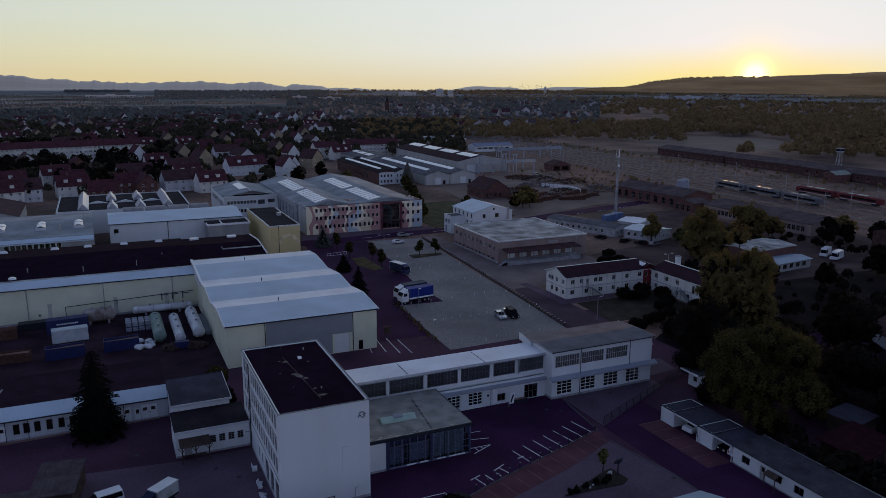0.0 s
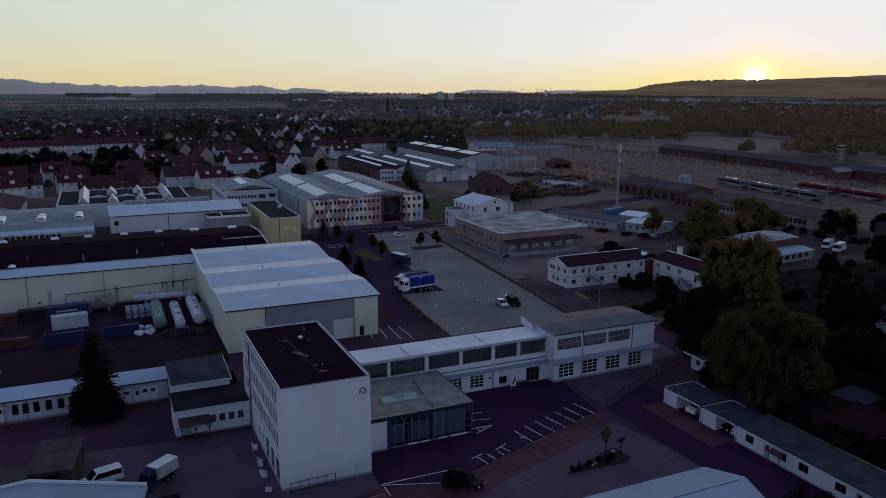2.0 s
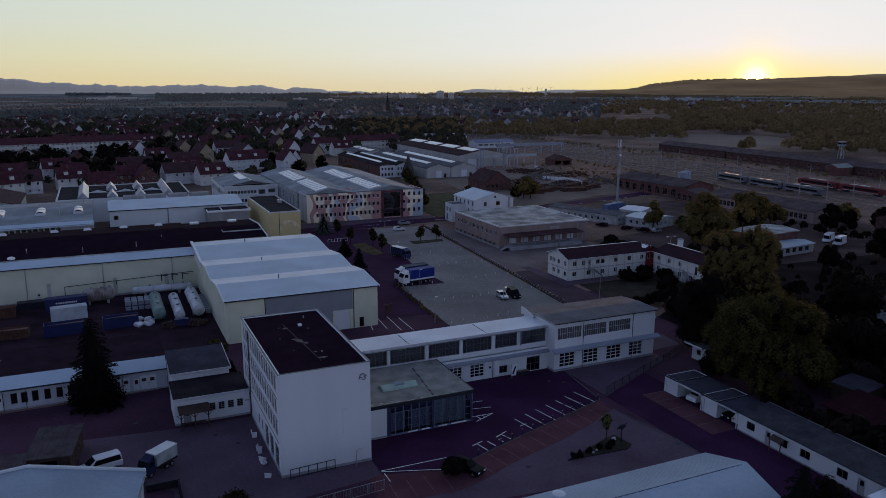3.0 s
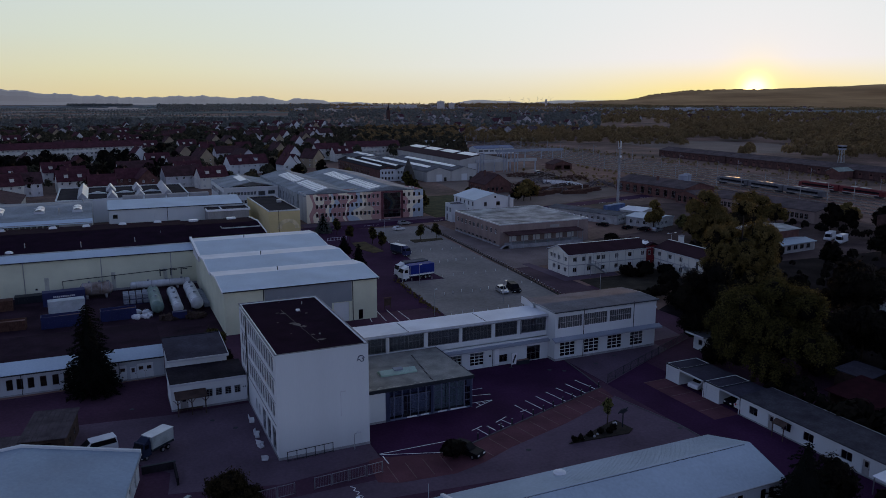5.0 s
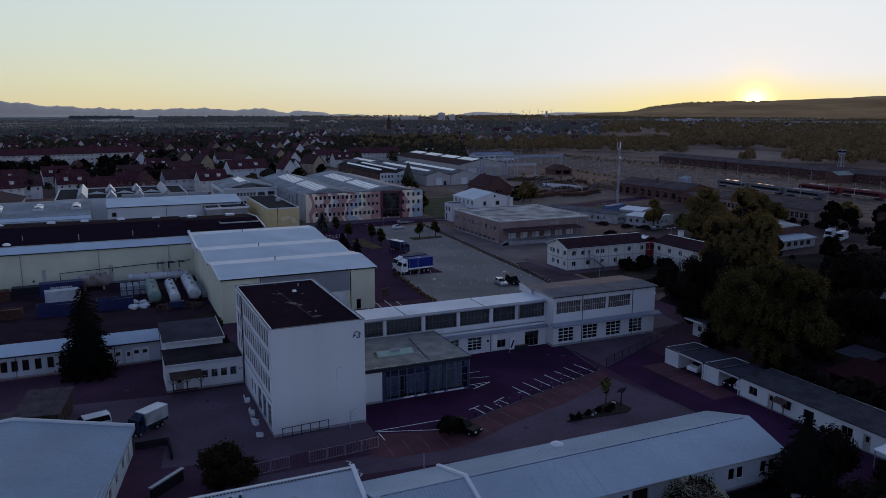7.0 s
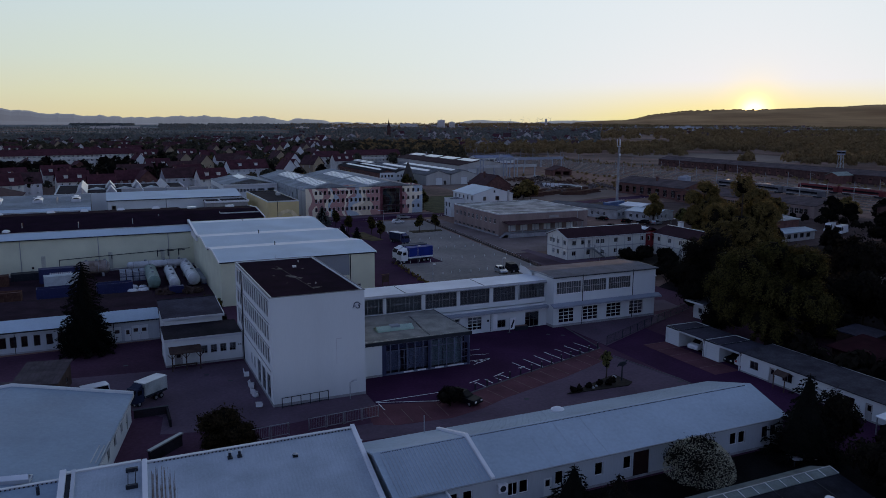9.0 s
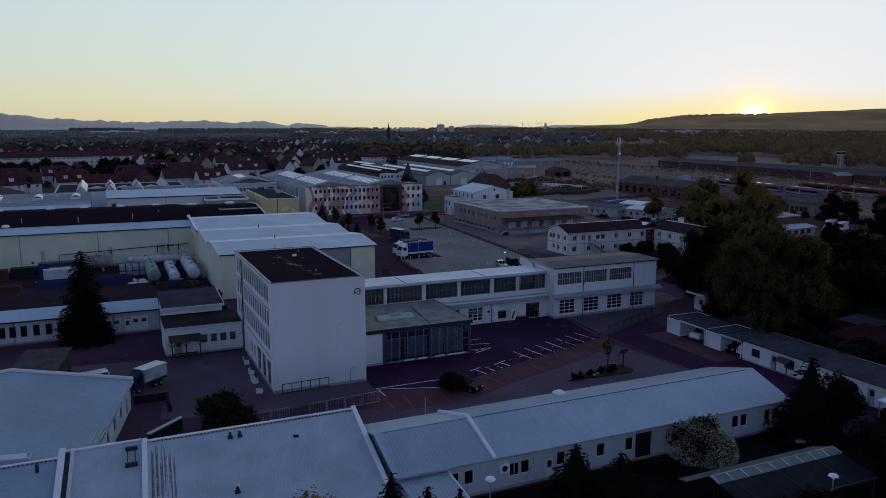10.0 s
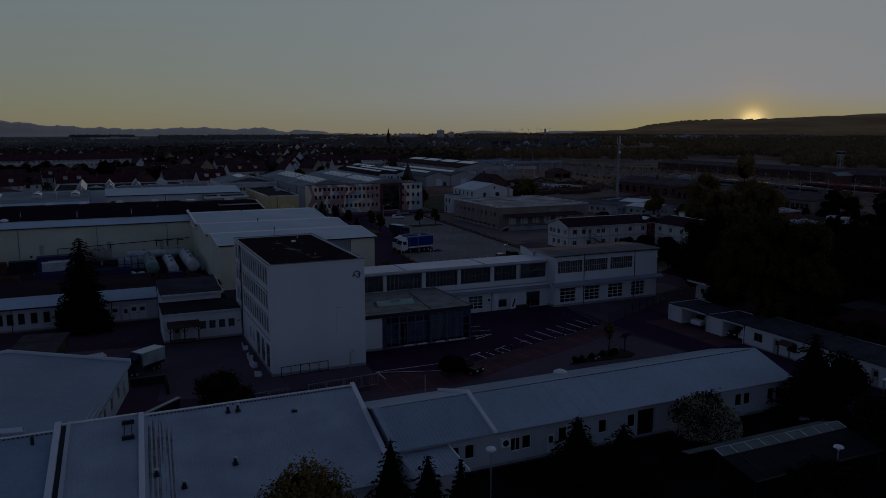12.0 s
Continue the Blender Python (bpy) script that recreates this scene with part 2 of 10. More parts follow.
LEAF = leaf_mat("leaves", (0.014, 0.013, 0.006), (0.122, 0.104, 0.032))
# brightened and warmed in the base colour for distance haze and sun glare
LEAFFAR = leaf_mat("hazed_woodland_leaves", (0.135, 0.096, 0.050), (0.290, 0.210, 0.105))
# paled towards blue in the base colour for distance haze
LEAFCOOL = leaf_mat("haze_blue_leaves", (0.100, 0.114, 0.114), (0.180, 0.200, 0.196))
LEAFTOWN = leaf_mat("garden_leaves", (0.034, 0.034, 0.026), (0.092, 0.084, 0.056))
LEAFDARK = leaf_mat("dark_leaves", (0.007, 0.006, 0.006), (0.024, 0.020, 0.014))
LEAFAUTUMN = leaf_mat("olive_leaves", (0.074, 0.060, 0.022), (0.250, 0.182, 0.066))
LEAFPALE = leaf_mat("pale_young_leaves", (0.085, 0.085, 0.030), (0.23, 0.22, 0.085))
LEAFBRONZE = leaf_mat("bronze_leaves", (0.014, 0.011, 0.007), (0.062, 0.044, 0.022))
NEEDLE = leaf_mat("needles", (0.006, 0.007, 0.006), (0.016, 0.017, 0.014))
BLOSSOM = leaf_mat("blossom", (0.40, 0.39, 0.29), (0.66, 0.64, 0.50))


# ---------------------------------------------------------------- mesh helpers
class Mesh:
    """A small collector of faces."""

    def __init__(self):
        self.v, self.f = [], []

    def poly(self, *pts):
        i = len(self.v)
        self.v += [tuple(p) for p in pts]
        self.f.append(tuple(range(i, i + len(pts))))
        return self

    def box(self, x0, x1, y0, y1, z0, z1):
        return self.prism([(x0, y0), (x1, y0), (x1, y1), (x0, y1)], z0, z1)

    def prism(self, pts, z0, z1):
        """A flat outline (anticlockwise) stood up from z0 to z1."""
        i, n = len(self.v), len(pts)
        self.v += [(x, y, z0) for x, y in pts] + [(x, y, z1) for x, y in pts]
        self.f.append(tuple(range(i + n - 1, i - 1, -1)))
        self.f.append(tuple(range(i + n, i + 2 * n)))
        for k in range(n):
            j = (k + 1) % n
            self.f.append((i + k, i + j, i + n + j, i + n + k))
        return self

    def slab(self, pts, way):
        """An outline of places in space, thickened along way."""
        way = Vector(way)
        i, n = len(self.v), len(pts)
        self.v += [tuple(p) for p in pts] + [tuple(Vector(p) + way) for p in pts]
        self.f.append(tuple(range(i, i + n)))
        self.f.append(tuple(range(i + 2 * n - 1, i + n - 1, -1)))
        for k in range(n):
            j = (k + 1) % n
            self.f.append((i + j, i + k, i + n + k, i + n + j))
        return self

    def tube(self, a, b, r0, r1=None, n=8, caps=True):
        a, b = Vector(a), Vector(b)
        r1 = r0 if r1 is None else r1
        z = (b - a).normalized()
        x = z.orthogonal().normalized()
        y = z.cross(x)
        i = len(self.v)
        for c, r in ((a, r0), (b, r1)):
            for k in range(n):
                t = 2 * math.pi * k / n
                self.v.append(tuple(c + x * (r * math.cos(t)) + y * (r * math.sin(t))))
        for k in range(n):
            j = (k + 1) % n
            self.f.append((i + k, i + j, i + n + j, i + n + k))
        if caps:
            self.f.append(tuple(range(i + n - 1, i - 1, -1)))
            self.f.append(tuple(range(i + n, i + 2 * n)))
        return self

    def lathe(self, rings, n=16, axis="z"):
        """Rings of (height, radius) turned about the axis."""
        i = len(self.v)
        for h, r in rings:
            for k in range(n):
                t = 2 * math.pi * k / n
                c, s = r * math.cos(t), r * math.sin(t)
                self.v.append((c, s, h) if axis == "z" else ((h, c, s) if axis == "x" else (s, h, c)))
        for q in range(len(rings) - 1):
            for k in range(n):
                j = (k + 1) % n
                self.f.append((i + q * n + k, i + q * n + j, i + (q + 1) * n + j, i + (q + 1) * n + k))
        self.f.append(tuple(range(i + n - 1, i - 1, -1)))
        e = i + (len(rings) - 1) * n
        self.f.append(tuple(range(e, e + n)))
        return self

    def weld(self):
        """Joins corners that lie in one place."""
        seen, at = {}, []
        for p in self.v:
            at.append(seen.setdefault(tuple(round(c, 4) for c in p), len(seen)))
        self.v = list(seen)
        self.f = [tuple(at[i] for i in f) for f in self.f]
        return self

    def done(self, name, material):
        me = bpy.data.meshes.new(name)
        me.from_pydata(self.v, [], self.f)
        me.materials.append(material)
        me.update()
        return me


def part(name, shape, material, parent, label="", at=None):
    """One mesh object under a thing or a part. shape: a Mesh, or mesh data to share."""
    me = shape.done(name, material) if isinstance(shape, Mesh) else shape
    ob = new(name, me)
    ob.parent = parent
    if at is not None:
        ob.matrix_basis = at
    return tagged(ob, label)


def thing(name, at, label, category, group="", kind=""):
    ob = new(name)
    ob.empty_display_size = 0.2
    ob.matrix_basis = at
    return tagged(ob, label, category, group, kind)


def solid(name, shape, material, label="", category="", group="", kind="", at=None):
    """A thing or piece of the setting that is one mesh."""
    ob = new(name, shape.done(name, material) if isinstance(shape, Mesh) else shape)
    if at is not None:
        ob.matrix_basis = at
    return tagged(ob, label, category, group, kind)


def holed(w, h, holes, t=0.25, gable=0.0, peak=0.5, low=0.0):
    """A wall in the plane y = 0 (outside towards -y), from x 0 to w and z low to h, with openings (x, z, w, h) through its thickness."""
    m = Mesh()
    xs = sorted({0, w, *[a for x, z, b, c in holes for a in (x, x + b)]})
    zs = sorted({low, h, *[a for x, z, b, c in holes for a in (z, z + c)]})
    inside = lambda x, z: any(a < x < a + b and c < z < c + d for a, c, b, d in holes)
    for x0, x1 in zip(xs, xs[1:]):
        for z0, z1 in zip(zs, zs[1:]):
            if not inside((x0 + x1) / 2, (z0 + z1) / 2):
                m.poly((x0, 0, z0), (x1, 0, z0), (x1, 0, z1), (x0, 0, z1))
                m.poly((x0, t, z1), (x1, t, z1), (x1, t, z0), (x0, t, z0))
    for x, z, b, c in holes:
        m.poly((x, 0, z), (x, t, z), (x + b, t, z), (x + b, 0, z))
        m.poly((x, 0, z + c), (x + b, 0, z + c), (x + b, t, z + c), (x, t, z + c))
        m.poly((x, 0, z), (x, 0, z + c), (x, t, z + c), (x, t, z))
        m.poly((x + b, 0, z), (x + b, t, z), (x + b, t, z + c), (x + b, 0, z + c))
    m.poly((0, 0, low), (0, 0, h), (0, t, h), (0, t, low))
    m.poly((w, 0, low), (w, t, low), (w, t, h), (w, 0, h))
    m.poly((0, 0, h), (w, 0, h), (w, t, h), (0, t, h))
    if gable:
        m.slab([(0, 0, h), (w, 0, h), (w * peak, 0, h + gable)], (0, t, 0))
    return m


FRAMES = {}


def sash(w, h, nx, nz, bar):
    """A window frame with its bars, as one connected panel set back in the wall."""
    cw, ch, hb = (w - 2 * bar) / nx, (h - 2 * bar) / nz, bar * 0.4
    lights = [(bar + cw * i + (hb if i else 0), bar + ch * k + (hb if k else 0), cw - (hb if i else 0) - (hb if i < nx - 1 else 0), ch - (hb if k else 0) - (hb if k < nz - 1 else 0)) for i in range(nx) for k in range(nz)]
    m = holed(w, h, lights, 0.07)
    m.v = [(x, y + 0.09, z) for x, y, z in m.v]
    return m.weld()


def window_meshes(w, h, nx, nz, bar, frame_mat, glass):
    key = (round(w, 2), round(h, 2), nx, nz, bar, frame_mat.name, glass.name)
    if key not in FRAMES:
        m = sash(w, h, nx, nz, bar)
        g = Mesh().box(bar * 0.5, w - bar * 0.5, 0.12, 0.135, bar * 0.5, h - bar * 0.5)
        FRAMES[key] = (m.done("window", frame_mat), g.done("pane", glass))
    return FRAMES[key]


def add_window(parent, at, w, h, nx=1, nz=1, bar=0.07, frame_mat=None, glass=None, name="window"):
    a, b = window_meshes(w, h, nx, nz, bar, frame_mat or WHITEPAINT, glass or GLASS)
    win = part(name, a, None, parent, at=at)
    pane = part("pane", b, None, win)
    pane.visible_shadow = False
    return win


SIDES = {
    "S": lambda w, d: pose(0, 0, 0),
    "E": lambda w, d: pose(w, 0, 0, 0, 0, 90),
    "N": lambda w, d: pose(w, d, 0, 0, 0, 180),
    "W": lambda w, d: pose(0, d, 0, 0, 0, -90),
}


def walls(root, w, d, h, material, openings=None, mats=None, gables="", gable=0.0, peak=0.5, t=0.25, heights=None, plinth=0.0):
    """Four walls round w x d metres. openings: side -> rows (x, z, w, h, kind, ...); gables: the sides that end in a gable."""
    openings, mats, heights = openings or {}, mats or {}, heights or {}
    for side, turn in SIDES.items():
        m = turn(w, d)
        span = w if side in "SN" else d
        rows = openings.get(side, [])
        ins = 0.0 if side in "SN" else t
        hh = heights.get(side, h)
        holes = [(r[0] - ins, r[1], r[2], r[3]) for r in rows]
        wall = part("wall", holed(span - 2 * ins, hh, holes, t, gable if side in gables else 0.0, peak), mats.get(side, material), root, at=m @ pose(ins, 0, 0))
        if plinth:
            part("plinth", Mesh().box(0, span, -0.04, -0.003, 0, plinth), PLINTH, root, at=m)
        for r in rows:
            fill(root, m @ pose(r[0], 0, r[1]), *r[2:])


def fill(root, at, w, h, kind="win", *more):
    """What stands in an opening."""
    if kind == "win":
        nx, nz = more if more else (2, 1)
        add_window(root, at, w, h, nx, nz)
    elif kind == "dark":
        nx, nz = more if more else (2, 1)
        add_window(root, at, w, h, nx, nz, 0.06, STEEL)
    elif kind == "band":
        nx, nz = more
        add_window(root, at, w, h, nx, nz, 0.09, STEEL, name="window_band")
    elif kind == "gate":
        gate = part("gate", Mesh().box(0.02, w - 0.02, 0.12, 0.18, 0.01, h - 0.02), WHITE, root, at=at)
        bars = Mesh()
        for k in range(1, 6):
            bars.box(0.02, w - 0.02, 0.108, 0.119, h * k / 6 - 0.012, h * k / 6 + 0.012)
        part("rail", bars, TRIM, gate)
    elif kind == "glazedgate":
        # sectional gate: a solid bottom panel, four rows of small panes above
        rows, cols = 5, 3
        holes = []
        for r in range(1, rows):
            for c in range(cols):
                holes.append((0.12 + c * (w - 0.12) / cols, h * r / rows + 0.06, (w - 0.12) / cols - 0.12, h / rows - 0.12))
        gate = part("gate", holed(w - 0.02, h - 0.02, holes, 0.06), WHITE, root, at=at @ pose(0.01, 0.14, 0))
        g = part("pane", Mesh().box(0.1, w - 0.1, 0.02, 0.035, h / rows, h - 0.08), GLASS, gate)
        g.visible_shadow = False
    elif kind == "leafgate":
        # a pair of plain leaves, each with a small dark light
        leafw = w / 2 - 0.02
        for k in range(2):
            leaf = part("door", holed(leafw, h - 0.02, [(leafw * 0.22, h * 0.58, leafw * 0.56, h * 0.22)], 0.06), WHITE, root, at=at @ pose(0.01 + k * w / 2, 0.1, 0))
            g = part("pane", Mesh().box(leafw * 0.22, leafw * 0.78, 0.02, 0.03, h * 0.58, h * 0.80), GLASS, leaf)
            g.visible_shadow = False
            part("handle", Mesh().box(leafw * (0.85 if k == 0 else 0.08), leafw * (0.93 if k == 0 else 0.16), -0.05, -0.003, h * 0.45, h * 0.5), DARKSTEEL, leaf)
    elif kind == "door":
        leaf = part("door", holed(w - 0.02, h - 0.02, [(w * 0.25, h * 0.55, w * 0.5, h * 0.33)], 0.06), more[0] if more else GREYWALL, root, at=at @ pose(0.01, 0.1, 0))
        g = part("pane", Mesh().box(w * 0.25, w * 0.75, 0.02, 0.03, h * 0.55, h * 0.88), GLASS, leaf)
        g.visible_shadow = False
        part("handle", Mesh().box(w * 0.82, w * 0.9, -0.06, -0.003, h * 0.44, h * 0.5), DARKSTEEL, leaf)


def flat_roof(root, w, d, h, material, lip=0.35, edge=None, wide=0.3, name="roof", out=0.06):
    """A flat roof with a raised edge and a metal coping."""
    part(name, Mesh().box(wide, w - wide, wide, d - wide, h - lip - 0.2, h - lip), material, root)
    m = Mesh()
    e, o = 0.02, out
    for a in ((-o, w + o, -o, wide), (-o, w + o, d - wide, d + o), (-o, wide, wide, d - wide), (w - wide, w + o, wide, d - wide)):
        m.box(*a, h - lip - 0.1, h + e)
    part("coping", m, edge or TRIM, root)


def gable_roof(root, w, d, h, rise, material, along="x", peak=0.5, over=0.35, thick=0.16, edge=None, ridge=True):
    """Two pitched slopes; along: the ridge's direction. peak: where the ridge stands across the span."""
    m1, m2 = Mesh(), Mesh()
    if along == "x":
        p = d * peak
        s1, s2 = rise / p, rise / (d - p)
        m1.slab([(-over, -over, h - over * s1), (w + over, -over, h - over * s1), (w + over, p, h + rise), (-over, p, h + rise)], (0, 0, thick))
        m2.slab([(-over, p, h + rise), (w + over, p, h + rise), (w + over, d + over, h - over * s2), (-over, d + over, h - over * s2)], (0, 0, thick))
        cap = Mesh().box(-over, w + over, p - 0.18, p + 0.18, h + rise + thick - 0.03, h + rise + thick + 0.05)
    else:
        p = w * peak
        s1, s2 = rise / p, rise / (w - p)
        m1.slab([(-over, -over, h - over * s1), (p, -over, h + rise), (p, d + over, h + rise), (-over, d + over, h - over * s1)], (0, 0, thick))
        m2.slab([(p, -over, h + rise), (w + over, -over, h - over * s2), (w + over, d + over, h - over * s2), (p, d + over, h + rise)], (0, 0, thick))
        cap = Mesh().box(p - 0.18, p + 0.18, -over, d + over, h + rise + thick - 0.03, h + rise + thick + 0.05)
    roof = part("roof", m1, material, root)
    part("roof", m2, material, root)
    if ridge:
        part("ridge_cap", cap, edge or material, root)
    return roof


def ribs(root, x0, x1, y0, z0, y1, z1, pitch, material, high=0.05, wide=0.07, name="roof_ribs"):
    """Standing ribs of a sheet roof that run up the slope from (y0, z0) to (y1, z1)."""
    m = Mesh()
    n = int((x1 - x0) / pitch)
    for k in range(n + 1):
        x = x0 + (x1 - x0) * k / n
        m.slab([(x - wide, y0, z0), (x + wide, y0, z0), (x + wide, y1, z1), (x - wide, y1, z1)], (0, 0, high))
    return part(name, m, material, root)


def strip(name, pts, z, material, label="", category="ground", kind="structure", thick=0.3):
    """A flat piece of ground as a slab with its top at z."""
    area = sum(a[0] * b[1] - b[0] * a[1] for a, b in zip(pts, pts[1:] + pts[:1]))
    return solid(name, Mesh().prism(pts if area > 0 else pts[::-1], z - thick, z), material, label, category, kind=kind)


def line_mark(m, a, b, wide=0.12, z=0.0, high=0.006):
    a, b = Vector((*a, 0)), Vector((*b, 0))
    n = (b - a).normalized().cross(Vector((0, 0, 1))) * (wide / 2)
    pts = [a - n, a + n, b + n, b - n]
    m.prism([(p.x, p.y) for p in pts][::1 if (pts[1] - pts[0]).cross(pts[2] - pts[1]).z > 0 else -1], z, z + high)


# ---------------------------------------------------------------- ground
def ground_sheet():
    """One sheet to the horizon: flat near the works, fine rings further out."""
    m = Mesh()
    radii = [0, 150, 300, 500, 800, 1200, 1800, 2600, 3600, 4800]
    n = 48
    m.v.append((60, 60, 0))
    for r in radii[1:]:
        for k in range(n):
            a = 2 * math.pi * k / n
            m.v.append((60 + r * math.cos(a), 60 + r * math.sin(a), 0))
    for k in range(n):
        m.f.append((0, 1 + k, 1 + (k + 1) % n))
    for q in range(len(radii) - 2):
        for k in range(n):
            j = (k + 1) % n
            m.f.append((1 + q * n + k, 1 + (q + 1) * n + k, 1 + (q + 1) * n + j, 1 + q * n + j))
    return solid("ground", m, EARTH, "dark trodden earth, rough grass and fields", "ground", kind="structure")


ground_sheet()
strip("road", [(-60, 36), (-60, -60), (90, -60), (90, 60), (-12, 60), (-12, 37)], 0.03, ASPHALTOLD, "worn grey asphalt of the works yard", "road")
strip("pavement", [(-23.5, 22), (-10.8, 20.4), (0, 20.4), (0, 0), (12, 0), (11.9, -4.6), (-1, -6), (-13.5, -3), (-12.8, 2.2), (-23.7, 15)], 0.05, CONCRETE, "pale concrete yard slab", "pavement")
strip("road", [(12, -4.1), (20.9, -6.7), (27.5, -4.2), (36.9, -0.9), (51.8, 4.2), (53.5, 16.9), (52, 16.9), (52, 19.3), (30, 19.3), (30, 6), (12, 5.5)], 0.06, ASPHALT, "dark new asphalt of the visitors' car park", "road")
strip("pavement", [(9.5, -10.2), (12, -11.4), (19, -12.0), (23.5, -10.8), (28.5, -8.6), (39.3, -5.2), (47.4, -1.8), (51.3, 0.2), (51.9, 4.0), (36.9, -1.1), (27.5, -4.4), (20.9, -6.9), (11.8, -4.3), (10.2, -4.6)], 0.055, PAVER, "reddish-brown paved parking strip", "pavement")
strip("pavement", [(-10, -12), (53.5, -19), (53.4, -12), (51.4, 0), (38, -4.6), (26, -8.4), (16.4, -10.8), (11.2, -9.6), (-4, -9.5)], 0.045, CONCRETE, "pale concrete works road", "pavement")
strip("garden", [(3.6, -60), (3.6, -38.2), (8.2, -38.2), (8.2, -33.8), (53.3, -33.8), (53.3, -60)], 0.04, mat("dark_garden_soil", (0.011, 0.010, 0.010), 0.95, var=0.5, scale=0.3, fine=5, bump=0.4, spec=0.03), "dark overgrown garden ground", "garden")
strip("road", [(53.6, -19), (53.6, 17), (66, 17), (66, -60), (53.5, -60)], 0.045, ASPHALT, "dark asphalt lane past the garages", "road")
strip("pavement", [(53.7, 4.8), (53.7, 17), (82, 20), (83, 26), (74, 28), (74, 14.5)], 0.06, CONCRETE, "grey forecourt in front of the workshop gates", "pavement")
strip("pavement", [(59.3, 2.9), (63.9, 2.9), (63.9, -12.8), (59.3, -12.8)], 0.065, PAVER, "reddish paved bays before the garages", "pavement")
strip("pavement", [(32, 27), (44, 27), (44, 58), (32.5, 58)], 0.05, ASPHALTOLD, "grey yard behind the office building", "pavement")
strip("road", [(32.5, 58.1), (46.5, 58.1), (47.9, 81.9), (59.5, 80.9), (59.2, 97), (60.8, 109.9), (63.3, 128), (65.9, 160.2), (44, 160.2), (40, 128)], 0.055, ASPHALT, "dark asphalt lane beside the lorry park", "road")
strip("pavement", [(46.0, 47.5), (76.2, 48.5), (79, 77), (80.5, 101), (83, 131), (85.5, 157), (66, 159.5), (63.4, 128), (60.9, 109.9), (59.3, 97), (59.6, 80.8), (48.0, 81.8), (46.7, 62.6)], 0.06, LOTGREY, "large grey gravelled lorry park", "pavement")
strip("pavement", [(78, 49), (88.2, 49), (88.2, 84), (82.2, 84), (80.2, 77)], 0.05, mat("patched_asphalt", (0.078, 0.046, 0.060), 0.9, var=0.3, scale=0.12, fine=2), "dark strip between lorry park and lodging block", "pavement")
strip("pavement", [(81.5, 84.2), (124, 84.2), (124, 112), (92, 112), (92, 160), (86.6, 157), (84, 131), (81.6, 101)], 0.05, mat("loading_yard_concrete", (0.190, 0.148, 0.142), 0.9, var=0.25, scale=0.1, fine=2, bump=0.1), "concrete loading yard", "pavement")
strip("road", [(-30, 160.5), (58, 160.5), (120, 166), (240, 196), (240, 204), (118, 174), (56, 168.5), (-30, 168.5)], 0.07, ASPHALT, "public asphalt street past the painted building", "road")
strip("pavement", [(46, 168.8), (97, 171.6), (97, 176.5), (46, 176.5)], 0.12, CONCRETE, "pavement in front of the painted building", "pavement")
strip("pavement", [(126, 60.5), (236, 60.5), (236, 112), (212, 112), (210, 170), (180, 170), (172, 124), (150, 116), (126, 111)], 0.014, mat("dark_cinder_yard", (0.088, 0.060, 0.058), 0.95, var=0.4, scale=0.1, fine=2, bump=0.3, spec=0.04), "dark cinder yard between depot and railway", "pavement")
# these two sheets hold the shade among the trees in near-black base colours
strip("grass", [(70.2, -60), (240, -60), (240, 60), (151, 60), (129, 36), (100, 42), (90, 36), (84.5, 16), (77, 2), (70.2, -4)], 0.012, mat("undergrowth_shade_soil", (0.018, 0.013, 0.016), 0.95, var=0.5, scale=0.2, fine=3, bump=0.5, spec=0.03), "dark shaded ground below the great trees", "grass")
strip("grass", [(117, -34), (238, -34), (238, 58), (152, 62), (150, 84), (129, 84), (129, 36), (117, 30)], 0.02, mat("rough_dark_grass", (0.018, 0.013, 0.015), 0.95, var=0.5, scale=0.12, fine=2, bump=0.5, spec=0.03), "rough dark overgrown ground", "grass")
strip("pavement", [(104, 12.5), (123.5, 25.5), (141.5, 27), (133, 13), (112, 2)], 0.045, ASPHALT, "dark asphalt yard among the gardens", "pavement")
strip("grass", [(98, 173), (140, 184), (132, 232), (99, 232)], 0.08, GRASS, "mown grass beside the street", "grass")
strip("grass", [(88.8, 49.5), (115, 49.5), (115, 69.4), (104, 69.4), (103, 66), (90, 66)], 0.05, mat("worn_lawn", (0.040, 0.033, 0.024), 0.95, var=0.4, scale=0.3, fine=4, bump=0.4), "dark lawn in front of the lodging block", "grass")
strip("pavement", [(86, 66.4), (102.5, 66.6), (103.5, 69.7), (90, 69.7), (88.4, 88), (86, 88)], 0.075, CONCRETE, "pale path along the lodging block", "pavement")
strip("pavement", [(-48, 54.5), (2, 54.5), (2, 101.4), (-48, 101.4)], 0.045, mat("dirty_yard", (0.040, 0.022, 0.032), 0.92, var=0.4, scale=0.2, fine=3, bump=0.2, spec=0.04), "dirty storage yard beside the long hall", "pavement")
strip("pavement", [(128, 175), (215, 205), (235, 330), (150, 300), (140, 240)], 0.05, GRAVEL, "gravelled scrap and timber yard", "pavement")
strip("railway_bed", [(236, 60), (330, 60), (352, 420), (420, 1100), (380, 1100), (300, 560), (250, 330)], 0.06, BALLAST, "brown ballasted railway yard", "railway")
strip("pavement", [(420, 380), (545, 372), (600, 470), (575, 540), (470, 560)], 0.05, mat("pale_dry_gravel", (0.20, 0.150, 0.125), 0.92, var=0.25, scale=0.03, fine=0.8), "pale empty gravel ground beyond the railway", "pavement")

